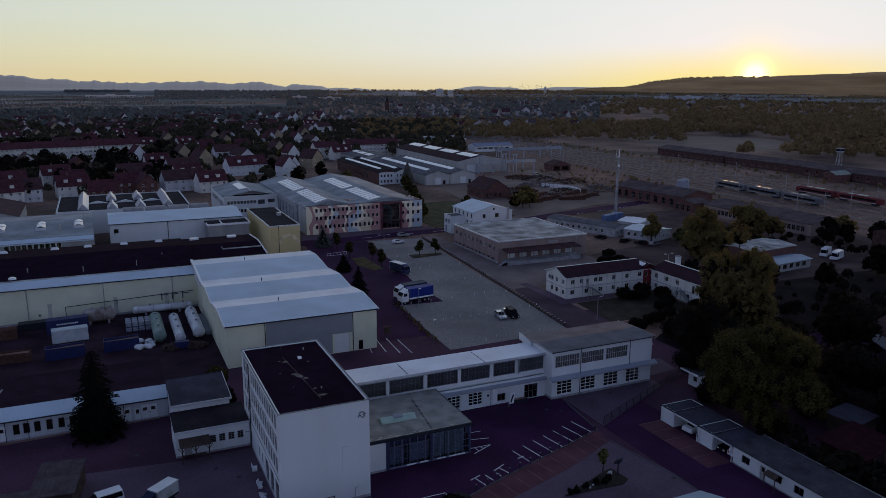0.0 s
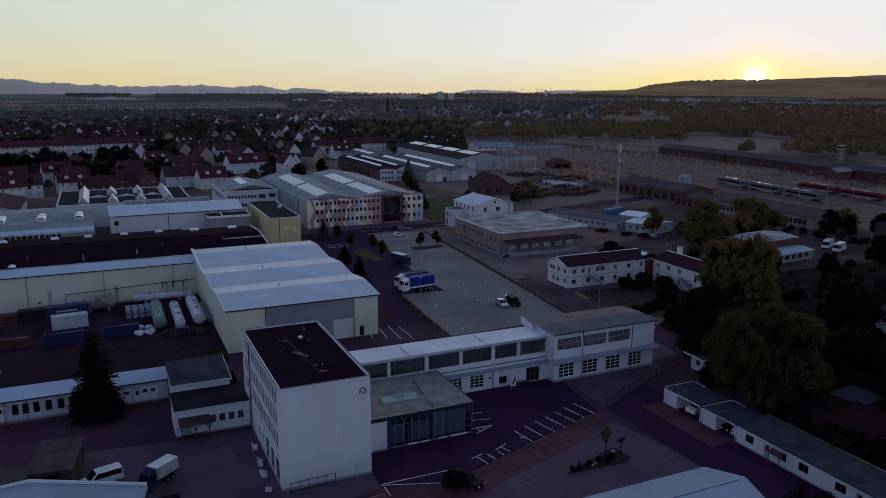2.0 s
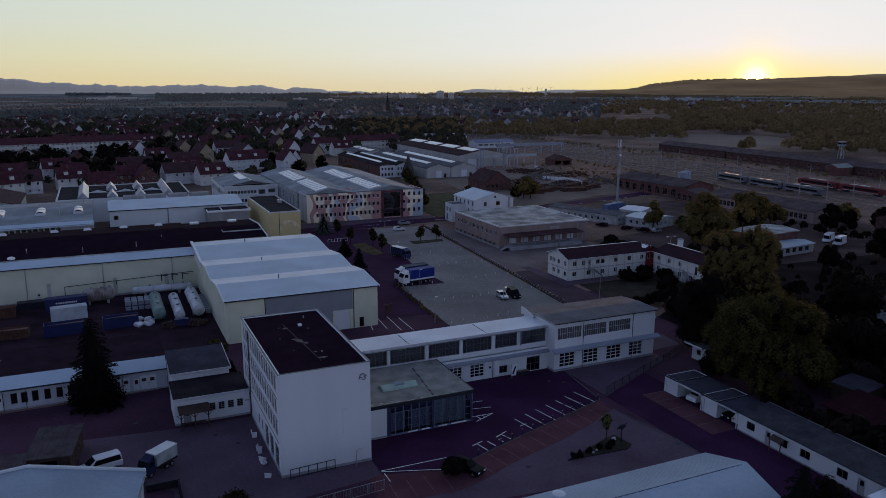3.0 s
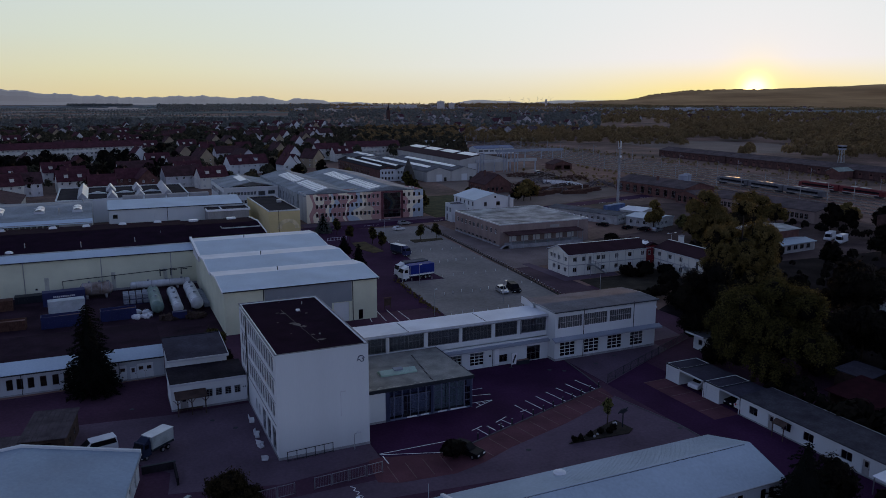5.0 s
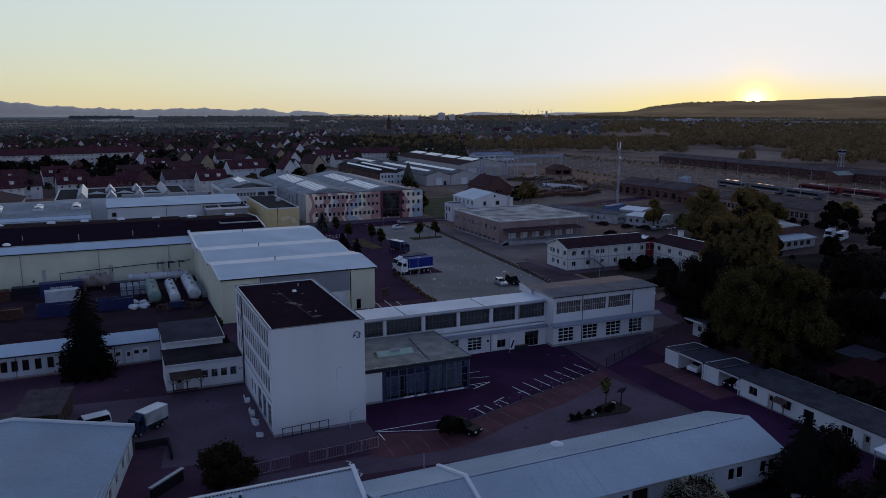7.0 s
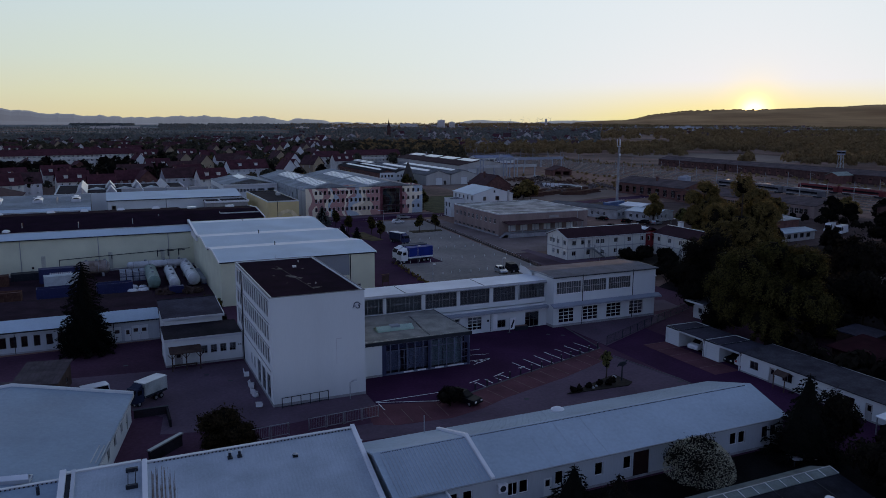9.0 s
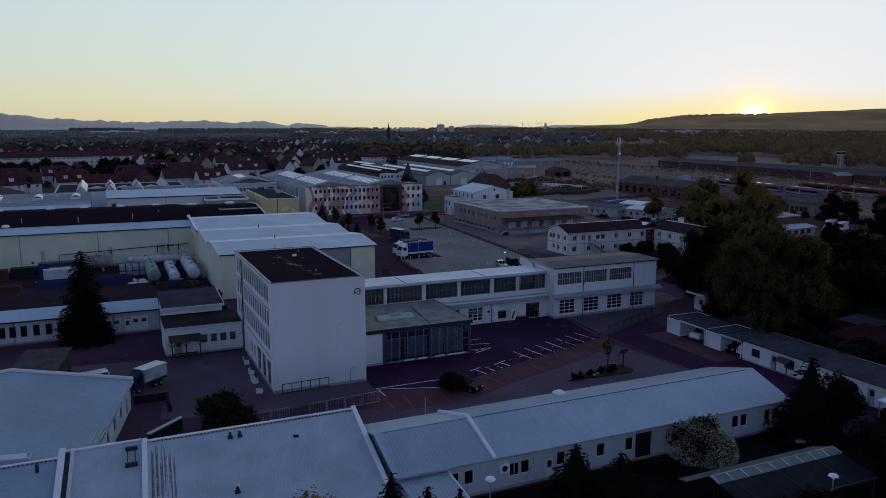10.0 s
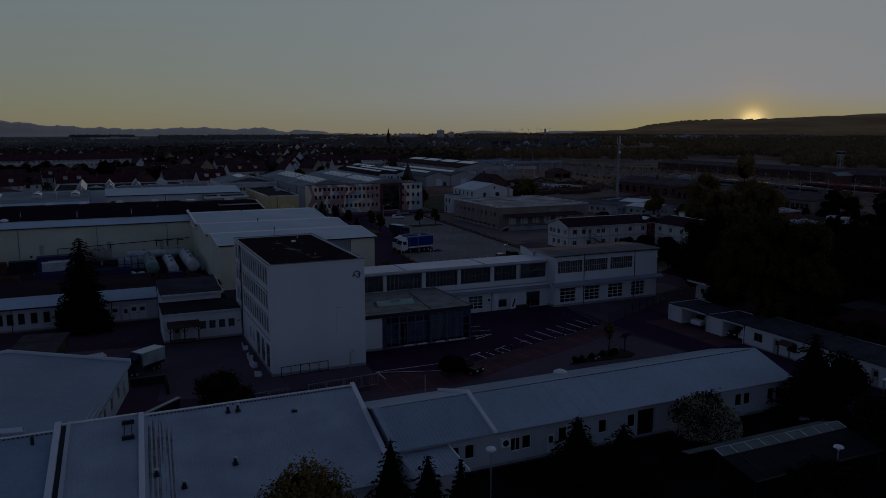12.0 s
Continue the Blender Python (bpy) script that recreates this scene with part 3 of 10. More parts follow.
strip("grass", [(53.6, 118.5), (57.4, 119.5), (57.0, 136.5), (52.6, 136.0), (51.6, 127.0)], 0.13, mat("dry_verge", (0.085, 0.066, 0.030), 0.95, var=0.4, scale=0.4, fine=4, bump=0.4), "dry grass verge below the street trees", "grass")
strip("planting_bed", [(70.8, 128.4), (81.2, 129.6), (82.0, 132.4), (71.0, 133.4)], 0.15, mat("dry_bed", (0.060, 0.046, 0.026), 0.95, var=0.4, scale=0.5, fine=4, bump=0.4), "dark planted bed below the street trees", "planting bed")
# kerbs of the car park
kerb = Mesh()
for a, b in (((20.9, -6.8), (27.5, -4.3)), ((27.5, -4.3), (36.9, -1.0)), ((36.9, -1.0), (51.9, 4.1)), ((51.9, 4.1), (53.6, 17)), ((53.5, -19), (53.5, -12)), ((53.5, -12), (51.4, 0.1))):
    line_mark(kerb, a, b, 0.14, 0.03, 0.12)
solid("kerb", kerb, KERB, "grey concrete kerb along the car park", "kerb", kind="structure")

# painted bay lines
marks = Mesh()
Z = 0.061
for k in range(7):
    u0, v0 = 49.8 - 2.33 * k, 8.3 - 0.82 * k
    if k == 2:
        line_mark(marks, (u0, v0), (u0 + 0.35, v0 - 1.5), 0.14, Z)
        line_mark(marks, (u0 + 0.45, v0 - 2.1), (u0 + 0.9, v0 - 4.4), 0.14, Z)
    else:
        line_mark(marks, (u0, v0), (u0 + 0.8, v0 - 4.5), 0.14, Z)
for a, b in (((35.4, 0.9), (36.6, 1.2)), ((30.4, -0.9), (32.6, 0.2)), ((31.5, -0.5), (32.1, -2.3)), ((30.4, -1.5), (30.7, -2.7)), ((28.7, -1.5), (29.1, -3.2)), ((26.1, -1.9), (28.0, -1.2)), ((27.0, -1.7), (27.5, -4.0)), ((12.1, -3.4), (21.5, -3.5)), ((21.5, -3.7), (21.3, -6.1)), ((12.1, -3.6), (20.4, -6.5)), ((12.3, -4.1), (12.3, -6.4)), ((32.6, 11.4), (34.5, 11.3)), ((31.6, 9.2), (34.6, 8.6)), ((30.3, 6.6), (33.7, 6.5)), ((33.7, 6.45), (30.2, 4.9)), ((31.0, 6.5), (31.2, 5.4)), ((31.9, 6.5), (32.2, 5.9))):
    line_mark(marks, a, b, 0.14, Z)
solid("road_marking", marks, ROADPAINT, "worn white parking lines on dark asphalt", "road marking", kind="structure")
bays = Mesh()
for k in range(4):
    line_mark(bays, (11.9 + 2.37 * k, -6.9), (11.8 + 2.33 * k, -11.2), 0.10, 0.056)
for k in range(11):
    t = k / 10
    line_mark(bays, (24.5 + 26.0 * t, -6.0 + 8.9 * t), (25.3 + 25.6 * t, -9.9 + 9.4 * t), 0.10, 0.056)
for k in range(5):
    v0 = 2.8 - 3.1 * k
    line_mark(bays, (59.4, v0), (63.8, v0), 0.10, 0.066)
solid("road_marking", bays, mat("faded_bay_lines", (0.185, 0.120, 0.110), 0.9, var=0.3, fine=10), "faded bay lines on reddish paving", "road marking", kind="structure")
more = Mesh()
for a, b in (((31.8, 59.9), (30.4, 52.3)), ((34.0, 59.8), (33.3, 51.8)), ((36.2, 59.7), (35.7, 49.9)), ((38.2, 58.0), (38.0, 49.0))):
    line_mark(more, a, b, 0.14, 0.056)
for k in range(14):
    line_mark(more, (52 + 14 * k, 164.6 + (0.6 * k if k < 5 else 3.0 + 3.4 * (k - 5))), (58 + 14 * k, 164.9 + (0.6 * k if k < 5 else 4.4 + 3.4 * (k - 5))), 0.15, 0.071)
solid("road_marking", more, ROADPAINT, "white lines on the street and yard", "road marking", kind="structure")
zig = Mesh()
for k in range(8):
    line_mark(zig, (6.2 + 0.45 * (k % 2) + 0.05 * k, -9.8 - 0.55 * k), (6.2 + 0.45 * ((k + 1) % 2) + 0.05 * k, -10.3 - 0.55 * k), 0.12, 0.047)
solid("road_marking", zig, ROADPAINT, "white zigzag line on the works road", "road marking", kind="structure")


# ---------------------------------------------------------------- office block
def office_block():
    root = thing("office_block", pose(0, 0, 0.04), "four-storey white rendered office block with black flat roof", "building")
    W, D, H = 12.0, 25.9, 13.9
    west = []
    for z in (5.05, 8.05, 11.1):
        for k in range(11):
            west.append((25.6 - 1.25 - 1.62 * (k + 1) + 0.3, z, 1.25, 2.0, "dark", 2, 1))
        for k in range(2):
            west.append((1.2 + 1.75 * k, z, 1.3, 2.0, "dark", 2, 1))
    west.append((5.1, 4.2, 1.0, 9.0, "dark", 1, 9))
    for k, u in enumerate((15.8, 19.0, 22.2)):
        west.append((u, 0.35, 2.2, 3.2, "dark", 2, 2))
    west += [(13.2, 1.4, 1.0, 1.6, "dark", 1, 1), (11.0, 1.4, 1.0, 1.6, "dark", 1, 1), (2.0, 0.05, 1.2, 2.4, "door", GREYWALL)]
    north = [(1.0 + 2.2 * k, z, 1.4, 1.9, "dark", 2, 1) for z in (1.2, 5.05, 8.05, 11.1) for k in range(5)]
    east = [(5 + 1.9 * k, z, 1.3, 1.8, "dark", 2, 1) for z in (8.3, 11.1) for k in range(9)]
    walls(root, W, D, H, WHITE, {"W": west, "N": north, "E": east}, t=0.3, plinth=0.35)
    flat_roof(root, W, D, H, BITUMEN, 0.10, WHITE, 0.2, out=-0.004)
    cap = Mesh()
    for a in ((-0.1, W + 0.1, -0.1, 0.1), (-0.1, W + 0.1, D - 0.1, D + 0.1), (-0.1, 0.1, 0.1, D - 0.1), (W - 0.1, W + 0.1, 0.1, D - 0.1)):
        cap.box(*a, H + 0.022, H + 0.08)
    part("coping_strip", cap, mat("dull_zinc", (0.16, 0.165, 0.18), 0.5, metal=0.4, var=0.2), root, "thin grey metal coping")
    for z in (4.35, 7.35, 10.4, 13.35):
        part("sill_band", Mesh().box(-0.05, -0.002, 0.9, D - 0.9, z - 0.07, z + 0.05), PLINTH, root)
    # patches and vents on the roof
    felt = Mesh()
    rnd = random.Random(4)
    for x, y, a, b in ((5.7, 12.2, 0.7, 1.0), (6.3, 10.9, 0.5, 0.5), (5.2, 13.0, 0.6, 0.4), (6.9, 4.3, 0.8, 0.45), (5.2, 18.4, 0.7, 0.35), (4.4, 18.9, 0.35, 0.2), (6.6, 6.8, 0.35, 0.3), (3.4, 14.0, 0.2, 0.2), (8.3, 17.2, 0.25, 0.2), (4.0, 8.4, 0.15, 0.2)):
        pts = [(x + a * (0.5 + 0.5 * rnd.random()) * math.cos(t), y + b * (0.5 + 0.5 * rnd.random()) * math.sin(t)) for t in [2 * math.pi * i / 9 for i in range(9)]]
        felt.prism(pts, H - 0.101, H - 0.09)
    line_mark(felt, (6.4, 3.2), (5.2, 20.5), 0.05, H - 0.102, 0.02)
    part("roof_patch", felt, mat("dusty_roof_patch", (0.16, 0.14, 0.13), 0.9, var=0.4, scale=1.2, fine=6), root, "pale dusty patches and seam")
    part("roof_hatch", Mesh().prism([(7.2, 18.6), (7.7, 18.6), (7.7, 19.2), (7.2, 19.2)], H - 0.10, H + 0.15), WHITEPAINT, root, "small white roof hatch")
    for x, y, h in ((8.9, 22.5, 0.35), (7.4, 6.5, 0.2)):
        part("vent_pipe", Mesh().tube((x, y, H - 0.12), (x, y, H - 0.1 + h), 0.09), GALV, root)
    part("lightning_rod", Mesh().tube((5.9, 24.6, H - 0.12), (5.9, 24.6, H + 0.9), 0.03), GALV, root)
    # sign shape: a plain curved mark
    sign = Mesh()
    for cx, cz, r, a0, a1, wd in ((10.75, 12.0, 0.62, 20, 200, 0.16), (10.95, 11.75, 0.35, 200, 400, 0.14), (11.35, 11.9, 0.3, 40, 190, 0.12), (10.35, 11.45, 0.42, 60, 170, 0.14)):
        n = 10
        for i in range(n):
            a, b = radians(a0 + (a1 - a0) * i / n), radians(a0 + (a1 - a0) * (i + 1) / n)
            p = [(cx + (r - wd / 2) * math.cos(a), 0, cz + (r - wd / 2) * math.sin(a)), (cx + (r + wd / 2) * math.cos(a), 0, cz + (r + wd / 2) * math.sin(a)), (cx + (r + wd / 2) * math.cos(b), 0, cz + (r + wd / 2) * math.sin(b)), (cx + (r - wd / 2) * math.cos(b), 0, cz + (r - wd / 2) * math.sin(b))]
            sign.slab([(11.1 + (x - 10.95) * 0.66, -0.06, 11.85 + (z - 11.8) * 0.66) for x, y, z in p], (0, 0.05, 0))
    part("sign", sign, mat("navy_sign", (0.02, 0.03, 0.07), 0.5), root, "dark blue curved emblem shape")
    stain = Mesh().box(8.15, 8.22, -0.012, -0.003, 4.6, 7.9).box(8.15, 8.9, -0.012, -0.003, 7.84, 7.95)
    part("wall_conduit", stain, mat("pale_grey_conduit", (0.50, 0.50, 0.51), 0.8), root)
    part("downpipe", Mesh().tube((-0.1, 20.2, 0.3), (-0.1, 20.2, 13.6), 0.07), DARKSTEEL, root)
    return root


office_block()


# ---------------------------------------------------------------- show room in front of the workshop strip
def show_room():
    root = thing("show_room", pose(12.2, 5.4, 0.06), "low glazed show room with grey flat roof", "building")
    W, D, H = 17.5, 13.8, 5.0
    part("wall", holed(4.0, H - 0.5, [], 0.25), WHITE, root)
    part("plinth", Mesh().box(0, 4.0, -0.04, -0.003, 0, 0.3), PLINTH, root)
    # glazed front with its posts and rails
    NAVY = mat("navy_glazing_steel", (0.040, 0.048, 0.10), 0.45, metal=0.2, var=0.2, spec=GLOSS)
    FRAMEBLUE = mat("dull_blue_frame", (0.14, 0.16, 0.23), 0.5, var=0.15, spec=GLOSS)
    x0, x1 = 4.05, W
    post = Mesh().box(-0.05, 0.05, -0.06, 0.12, 0.02, H - 0.45).done("mullion", FRAMEBLUE)
    n = 11
    xs = [x0 + (x1 - x0) * k / n for k in range(n + 1)]
    rails = Mesh()
    for z, t in ((0.02, 0.28), (1.25, 0.07), (2.35, 0.07), (3.45, 0.10), (H - 0.60, 0.14)):
        rails.box(x0, x1, 0.0, 0.10, z, z + t)
    front = part("curtain_wall", rails, FRAMEBLUE, root, "grey-blue steel glazing frame")
    for x in xs:
        part("mullion", post, None, front, at=pose(x, 0, 0))
    cell = (x1 - x0) / n
    pane = Mesh().box(0, cell - 0.10, 0.04, 0.055, 0.30, 3.45).done("pane", GLASS)
    upper = Mesh().box(0, cell - 0.10, 0.04, 0.055, 3.55, H - 0.6).done("pane", GLASS)
    for x in xs[:-1]:
        for me in (pane, upper):
            part("pane", me, None, front, at=pose(x + 0.05, 0, 0)).visible_shadow = False
    part("corner_panel", Mesh().box(x0 - 0.02, x0 + 0.55, -0.075, -0.062, 0.1, H - 0.5).box(W - 0.9, W - 0.05, -0.075, -0.062, 3.4, H - 0.5).box(W - 0.35, W, -0.075, -0.062, 0.1, 3.4).box(10.9, 11.3, -0.075, -0.062, 0.1, H - 0.5), NAVY, root, "dark blue steel panel")
    side = part("curtain_wall", Mesh().box(W - 0.1, W, 0.1, D - 6.5, 0.02, 0.3).box(W - 0.1, W, 0.1, D - 6.5, 3.45, 3.55).box(W - 0.1, W, 0.1, D - 6.5, H - 0.6, H - 0.46), NAVY, root)
    for k in range(5):
        part("mullion", post, None, side, at=pose(W - 0.05, 0.1 + 1.45 * k, 0))
    part("pane", Mesh().box(W - 0.06, W - 0.045, 0.1, D - 6.5, 0.3, H - 0.6), GLASS, side).visible_shadow = False
    part("wall", Mesh().box(W - 0.25, W, D - 6.45, D, 0, H - 0.5), WHITE, root)
    slats = Mesh()
    for k in range(26):
        if k not in (9, 10, 12):
            slats.box(4.75 + 0.235 * k, 4.96 + 0.235 * k, 0.30, 0.33, 0.55, 3.4)
    part("blind", slats, mat("lilac_blind", (0.46, 0.50, 0.66), 0.8, var=0.2, scale=1.0, streak=True), root, "pale lilac vertical blinds")
    part("blind", Mesh().box(11.4, 13.3, 0.30, 0.33, 0.5, 4.2).box(13.4, 15.2, 0.30, 0.33, 0.5, 4.2).box(15.3, 16.5, 0.30, 0.33, 0.5, 4.2), mat("green_grey_blind", (0.50, 0.62, 0.62), 0.8, var=0.25, scale=1.0, streak=True), root, "pale green-grey roller blinds")
    # upper blind: shade put in as a darker copy of the lilac colour
    part("blind", Mesh().box(4.75, 16.5, 0.42, 0.45, 3.6, H - 0.65), mat("shaded_blind", (0.16, 0.18, 0.30), 0.8, var=0.2), root)
    part("sill", Mesh().box(7.2, 8.7, -0.07, -0.061, 0.12, 0.34).box(9.3, 10.6, -0.07, -0.061, 0.12, 0.34).box(12.0, 13.4, -0.07, -0.061, 0.12, 0.34).box(14.0, 16.6, -0.07, -0.061, 0.12, 0.34), WHITEPAINT, root, "white sill panels")
    part("floor", Mesh().box(0.3, W - 0.3, 0.3, D, 0.02, 0.08), PLINTH, root)
    part("back_wall", Mesh().box(0.3, W - 0.3, D - 0.3, D - 0.05, 0, H - 0.5), GREYWALL, root)
    # roof: overhanging slab, gravel in wide pale patches, coping
    part("roof", Mesh().box(0, W + 0.15, -0.15, D, H - 0.45, H), ROOFSTONE, root)
    rim = Mesh().box(0, W + 0.25, -0.27, -0.152, H - 0.47, H + 0.05).box(W + 0.152, W + 0.27, -0.27, D, H - 0.47, H + 0.05)
    part("coping", rim, DARKSTEEL, root, "thin dark roof edge")
    # green skylight, a long low gable of ribbed sheet
    sk = Mesh().slab([(5.0, 4.4, H + 0.15), (10.6, 4.4, H + 0.15), (10.6, 5.4, H + 0.55), (5.0, 5.4, H + 0.55)], (0, 0, 0.05)).slab([(5.0, 5.4, H + 0.55), (10.6, 5.4, H + 0.55), (10.6, 6.4, H + 0.15), (5.0, 6.4, H + 0.15)], (0, 0, 0.05))
    sk.box(5.0, 10.6, 4.4, 6.4, H, H + 0.15)
    sl = part("skylight", sk, GREENLIGHT, root, "pale green ribbed skylight")
    rb = Mesh()
    for k in range(23):
        x = 5.1 + 5.4 * k / 22
        rb.slab([(x - 0.04, 4.4, H + 0.2), (x + 0.04, 4.4, H + 0.2), (x + 0.04, 5.4, H + 0.6), (x - 0.04, 5.4, H + 0.6)], (0, 0, 0.05))
    part("rib", rb, mat("dull_green_rib", (0.46, 0.58, 0.52), 0.5), sl)
    part("hatch", Mesh().box(7.2, 8.6, 4.9, 5.9, H + 0.3, H + 0.66), BLUEGREY, sl)
    dash = Mesh()
    for k in range(22):
        dash.box(11.2 + 0.06 * k, 11.45 + 0.06 * k, 0.4 + 0.52 * k, 0.6 + 0.52 * k, H, H + 0.03)
    part("roof_seam", dash, ROOFDARK, root)
    moss = Mesh()
    rm = random.Random(14)
    for k in range(34):
        x, y = rm.uniform(0.3, 15.5), rm.choice((rm.uniform(-0.1, 0.7), rm.uniform(-0.1, 0.3)))
        a, b = rm.uniform(0.15, 0.7), rm.uniform(0.06, 0.2)
        moss.prism([(x + a * rm.uniform(0.5, 1) * math.cos(t), y + b * rm.uniform(0.5, 1) * math.sin(t)) for t in [2 * math.pi * i / 7 for i in range(7)]], H + 0.001, H + 0.02)
    part("roof_patch", moss, mat("pale_lichen", (0.40, 0.39, 0.34), 0.95, var=0.4, scale=2), root, "pale lichen patches along the roof edge")
    return root


show_room()


# ---------------------------------------------------------------- workshop strip
def workshop_strip():
    root = thing("workshop", pose(12.2, 17.4, 0.05), "long white workshop with ribbon windows over gates", "building")
    W = 39.6
    lower = [(24.1, 0.05, 2.7, 2.75, "glazedgate"), (29.7, 0.5, 1.6, 1.35, "dark", 2, 1), (35.1, 0.05, 2.7, 2.6, "dark", 3, 2), (20.2, 0.05, 2.4, 2.75, "glazedgate")]
    part("wall", holed(W, 4.0, [r[:4] for r in lower], 0.3), WHITE, root, at=pose(0, 2.0, 0))
    for r in lower:
        fill(root, pose(r[0], 2.0, r[1]), *r[2:])
    # upper wall set back, with the ribbon of windows
    bands = [(0.3, 2.2), (3.1, 6.4), (10.0, 6.1), (16.75, 5.65), (23.0, 5.5), (29.2, 4.3), (34.2, 5.1)]
    up = [(x, 4.85, w, 2.65, "band", max(2, int(w / 0.62)), 2) for x, w in bands]
    part("wall", holed(W, 7.75, [r[:4] for r in up], 0.3, low=4.0), WHITE, root, at=pose(0, 2.7, 0))
    for r in up:
        fill(root, pose(r[0], 2.7, r[1]), *r[2:])
    for x in (2.53, 9.53, 16.2, 22.45, 28.6, 33.6):
        part("pier", Mesh().box(x, x + 0.5, 2.64, 2.697, 4.85, 7.5), WHITE, root, "pale panel between the window bands")
    part("wall", Mesh().box(0, W, 7.8, 8.1, 0, 7.72), WHITE, root)
    part("wall", Mesh().box(0, 0.3, 2.3, 2.7, 0, 4.4).box(0, 0.3, 3.0, 7.8, 0, 7.7), WHITE, root)
    # roofs
    part("roof", Mesh().slab([(-0.1, 2.35, 7.72), (W + 0.3, 2.35, 7.72), (W + 0.3, 8.3, 7.76), (-0.1, 8.3, 7.76)], (0, 0, 0.22)), ROOFWHITE, root, "white sheet roof")
    part("fascia", Mesh().box(-0.1, W + 0.3, 2.28, 2.347, 7.6, 7.98), TRIM, root)
    seam = Mesh()
    for x in (1.4, 13.2, 27.3):
        for k in range(12):
            z = 7.945 + 0.04 * (0.25 + 0.44 * k) / 5.95
            seam.box(x, x + 0.14, 2.6 + k * 0.44, 2.86 + k * 0.44, z - 0.02, z + 0.03)
    part("roof_seam", seam, ROOFDARK, root)
    part("canopy", Mesh().slab([(17.0, 1.5, 3.42), (W - 0.1, 1.5, 3.42), (W - 0.1, 2.68, 3.72), (17.0, 2.68, 3.72)], (0, 0, 0.16)), BLUEGREY, root, "blue-grey lean-to roof over the gates")
    part("canopy_edge", Mesh().box(17.0, W - 0.1, 1.38, 1.5, 3.2, 3.62), BLUEGREY, root)
    part("gutter", Mesh().tube((0, 2.2, 7.55), (W, 2.2, 7.55), 0.09), STEEL, root)
    for x in (9.1,):
        part("downpipe", Mesh().tube((x + 19.3, 1.92, 0.1), (x + 19.3, 1.92, 3.3), 0.05), DARKSTEEL, root)
    part("wall_panel", Mesh().box(28.9, 29.68, 1.97, 1.997, 0.3, 3.0), WHITEPAINT, root)
    part("wall_lamp", Mesh().lathe([(0, 0.22), (0.06, 0.2)], 12, "y"), DARKSTEEL, root, at=pose(27.85, 1.92, 1.95))
    part("vent_pipe", Mesh().tube((33.9, 2.1, 5.0), (33.9, 2.1, 7.4), 0.14), STEEL, root)
    return root


workshop_strip()


def workshop_hall():
    root = thing("workshop_hall", pose(51.6, 17.3, 0.05), "white two-storey workshop hall with dark low-pitched roof", "building")
    W, D, H = 21.7, 10.6, 8.7
    south = [(1.1, 0.05, 3.2, 3.1, "glazedgate"), (6.1, 0.05, 3.2, 3.1, "glazedgate"), (11.1, 0.05, 3.2, 3.1, "glazedgate"), (16.1, 0.05, 3.0, 3.1, "glazedgate")]
    south += [(0.6, 5.7, 5.0, 2.2, "win", 10, 2), (6.1, 5.7, 4.8, 2.2, "win", 10, 2), (11.4, 5.7, 4.8, 2.2, "win", 10, 2)]
    walls(root, W, D, H, WHITE, {"S": south, "N": [(2 + 3.2 * k, 5.5, 2.2, 2.0, "win", 4, 2) for k in range(5)]}, t=0.3, plinth=0.4, heights={"N": H - 0.42, "W": H - 0.42, "E": H - 0.42})
    for x in (0.0, W - 0.3):
        part("gable", Mesh().slab([(x, 0.32, H - 0.42), (x, D - 0.32, H - 0.42), (x, D - 0.32, H - 0.38), (x, 5.2, H + 0.04), (x, 0.32, H - 0.04)], (0.3, 0, 0)), WHITE, root)
    felt = mat("dark_blue_grey_felt", (0.118, 0.126, 0.145), 0.85, var=0.25, scale=0.3, fine=3)
    part("roof", Mesh().slab([(-0.3, -0.3, H - 0.03), (W + 0.3, -0.3, H - 0.03), (W + 0.3, 5.2, H + 0.07), (-0.3, 5.2, H + 0.07)], (0, 0, 0.2)), felt, root, "dark grey felt front slope")
    part("roof", Mesh().slab([(-0.3, 5.2, H + 0.07), (W + 0.3, 5.2, H + 0.07), (W + 0.3, D + 0.3, H - 0.36), (-0.3, D + 0.3, H - 0.36)], (0, 0, 0.2)), felt, root, "dark grey felt back slope")
    for x in (-0.36, W + 0.3):
        part("verge", Mesh().slab([(x, -0.32, H - 0.06), (x, 5.2, H + 0.04), (x, D + 0.3, H - 0.39), (x, D + 0.3, H - 0.12), (x, 5.2, H + 0.31), (x, -0.32, H + 0.2)], (0.06, 0, 0)), STEEL, root)
    part("gutter", Mesh().tube((-0.3, -0.38, H + 0.05), (W + 0.3, -0.38, H + 0.05), 0.08), DARKSTEEL, root)
    part("canopy", Mesh().slab([(-0.6, -0.95, 3.75), (W + 0.8, -0.95, 3.75), (W + 0.8, -0.003, 4.1), (-0.6, -0.003, 4.1)], (0, 0, 0.12)), BLUEGREY, root, "blue-grey canopy over the gates")
    part("canopy_edge", Mesh().box(-0.6, W + 0.8, -1.07, -0.95, 3.6, 3.9), BLUEGREY, root)
    for x in (5.85, 16.6):
        part("downpipe", Mesh().tube((x, -0.1, 0.1), (x, -0.1, 9.0), 0.06), DARKSTEEL, root)
    part("parapet", Mesh().slab([(-0.5, 6.6, 7.8), (-0.5, 10.9, 7.8), (-0.5, 10.9, 9.15), (-0.5, 9.0, 9.0), (-0.5, 6.6, 8.5)], (0.13, 0, 0)), WHITE, root, "low sloping white wall end")
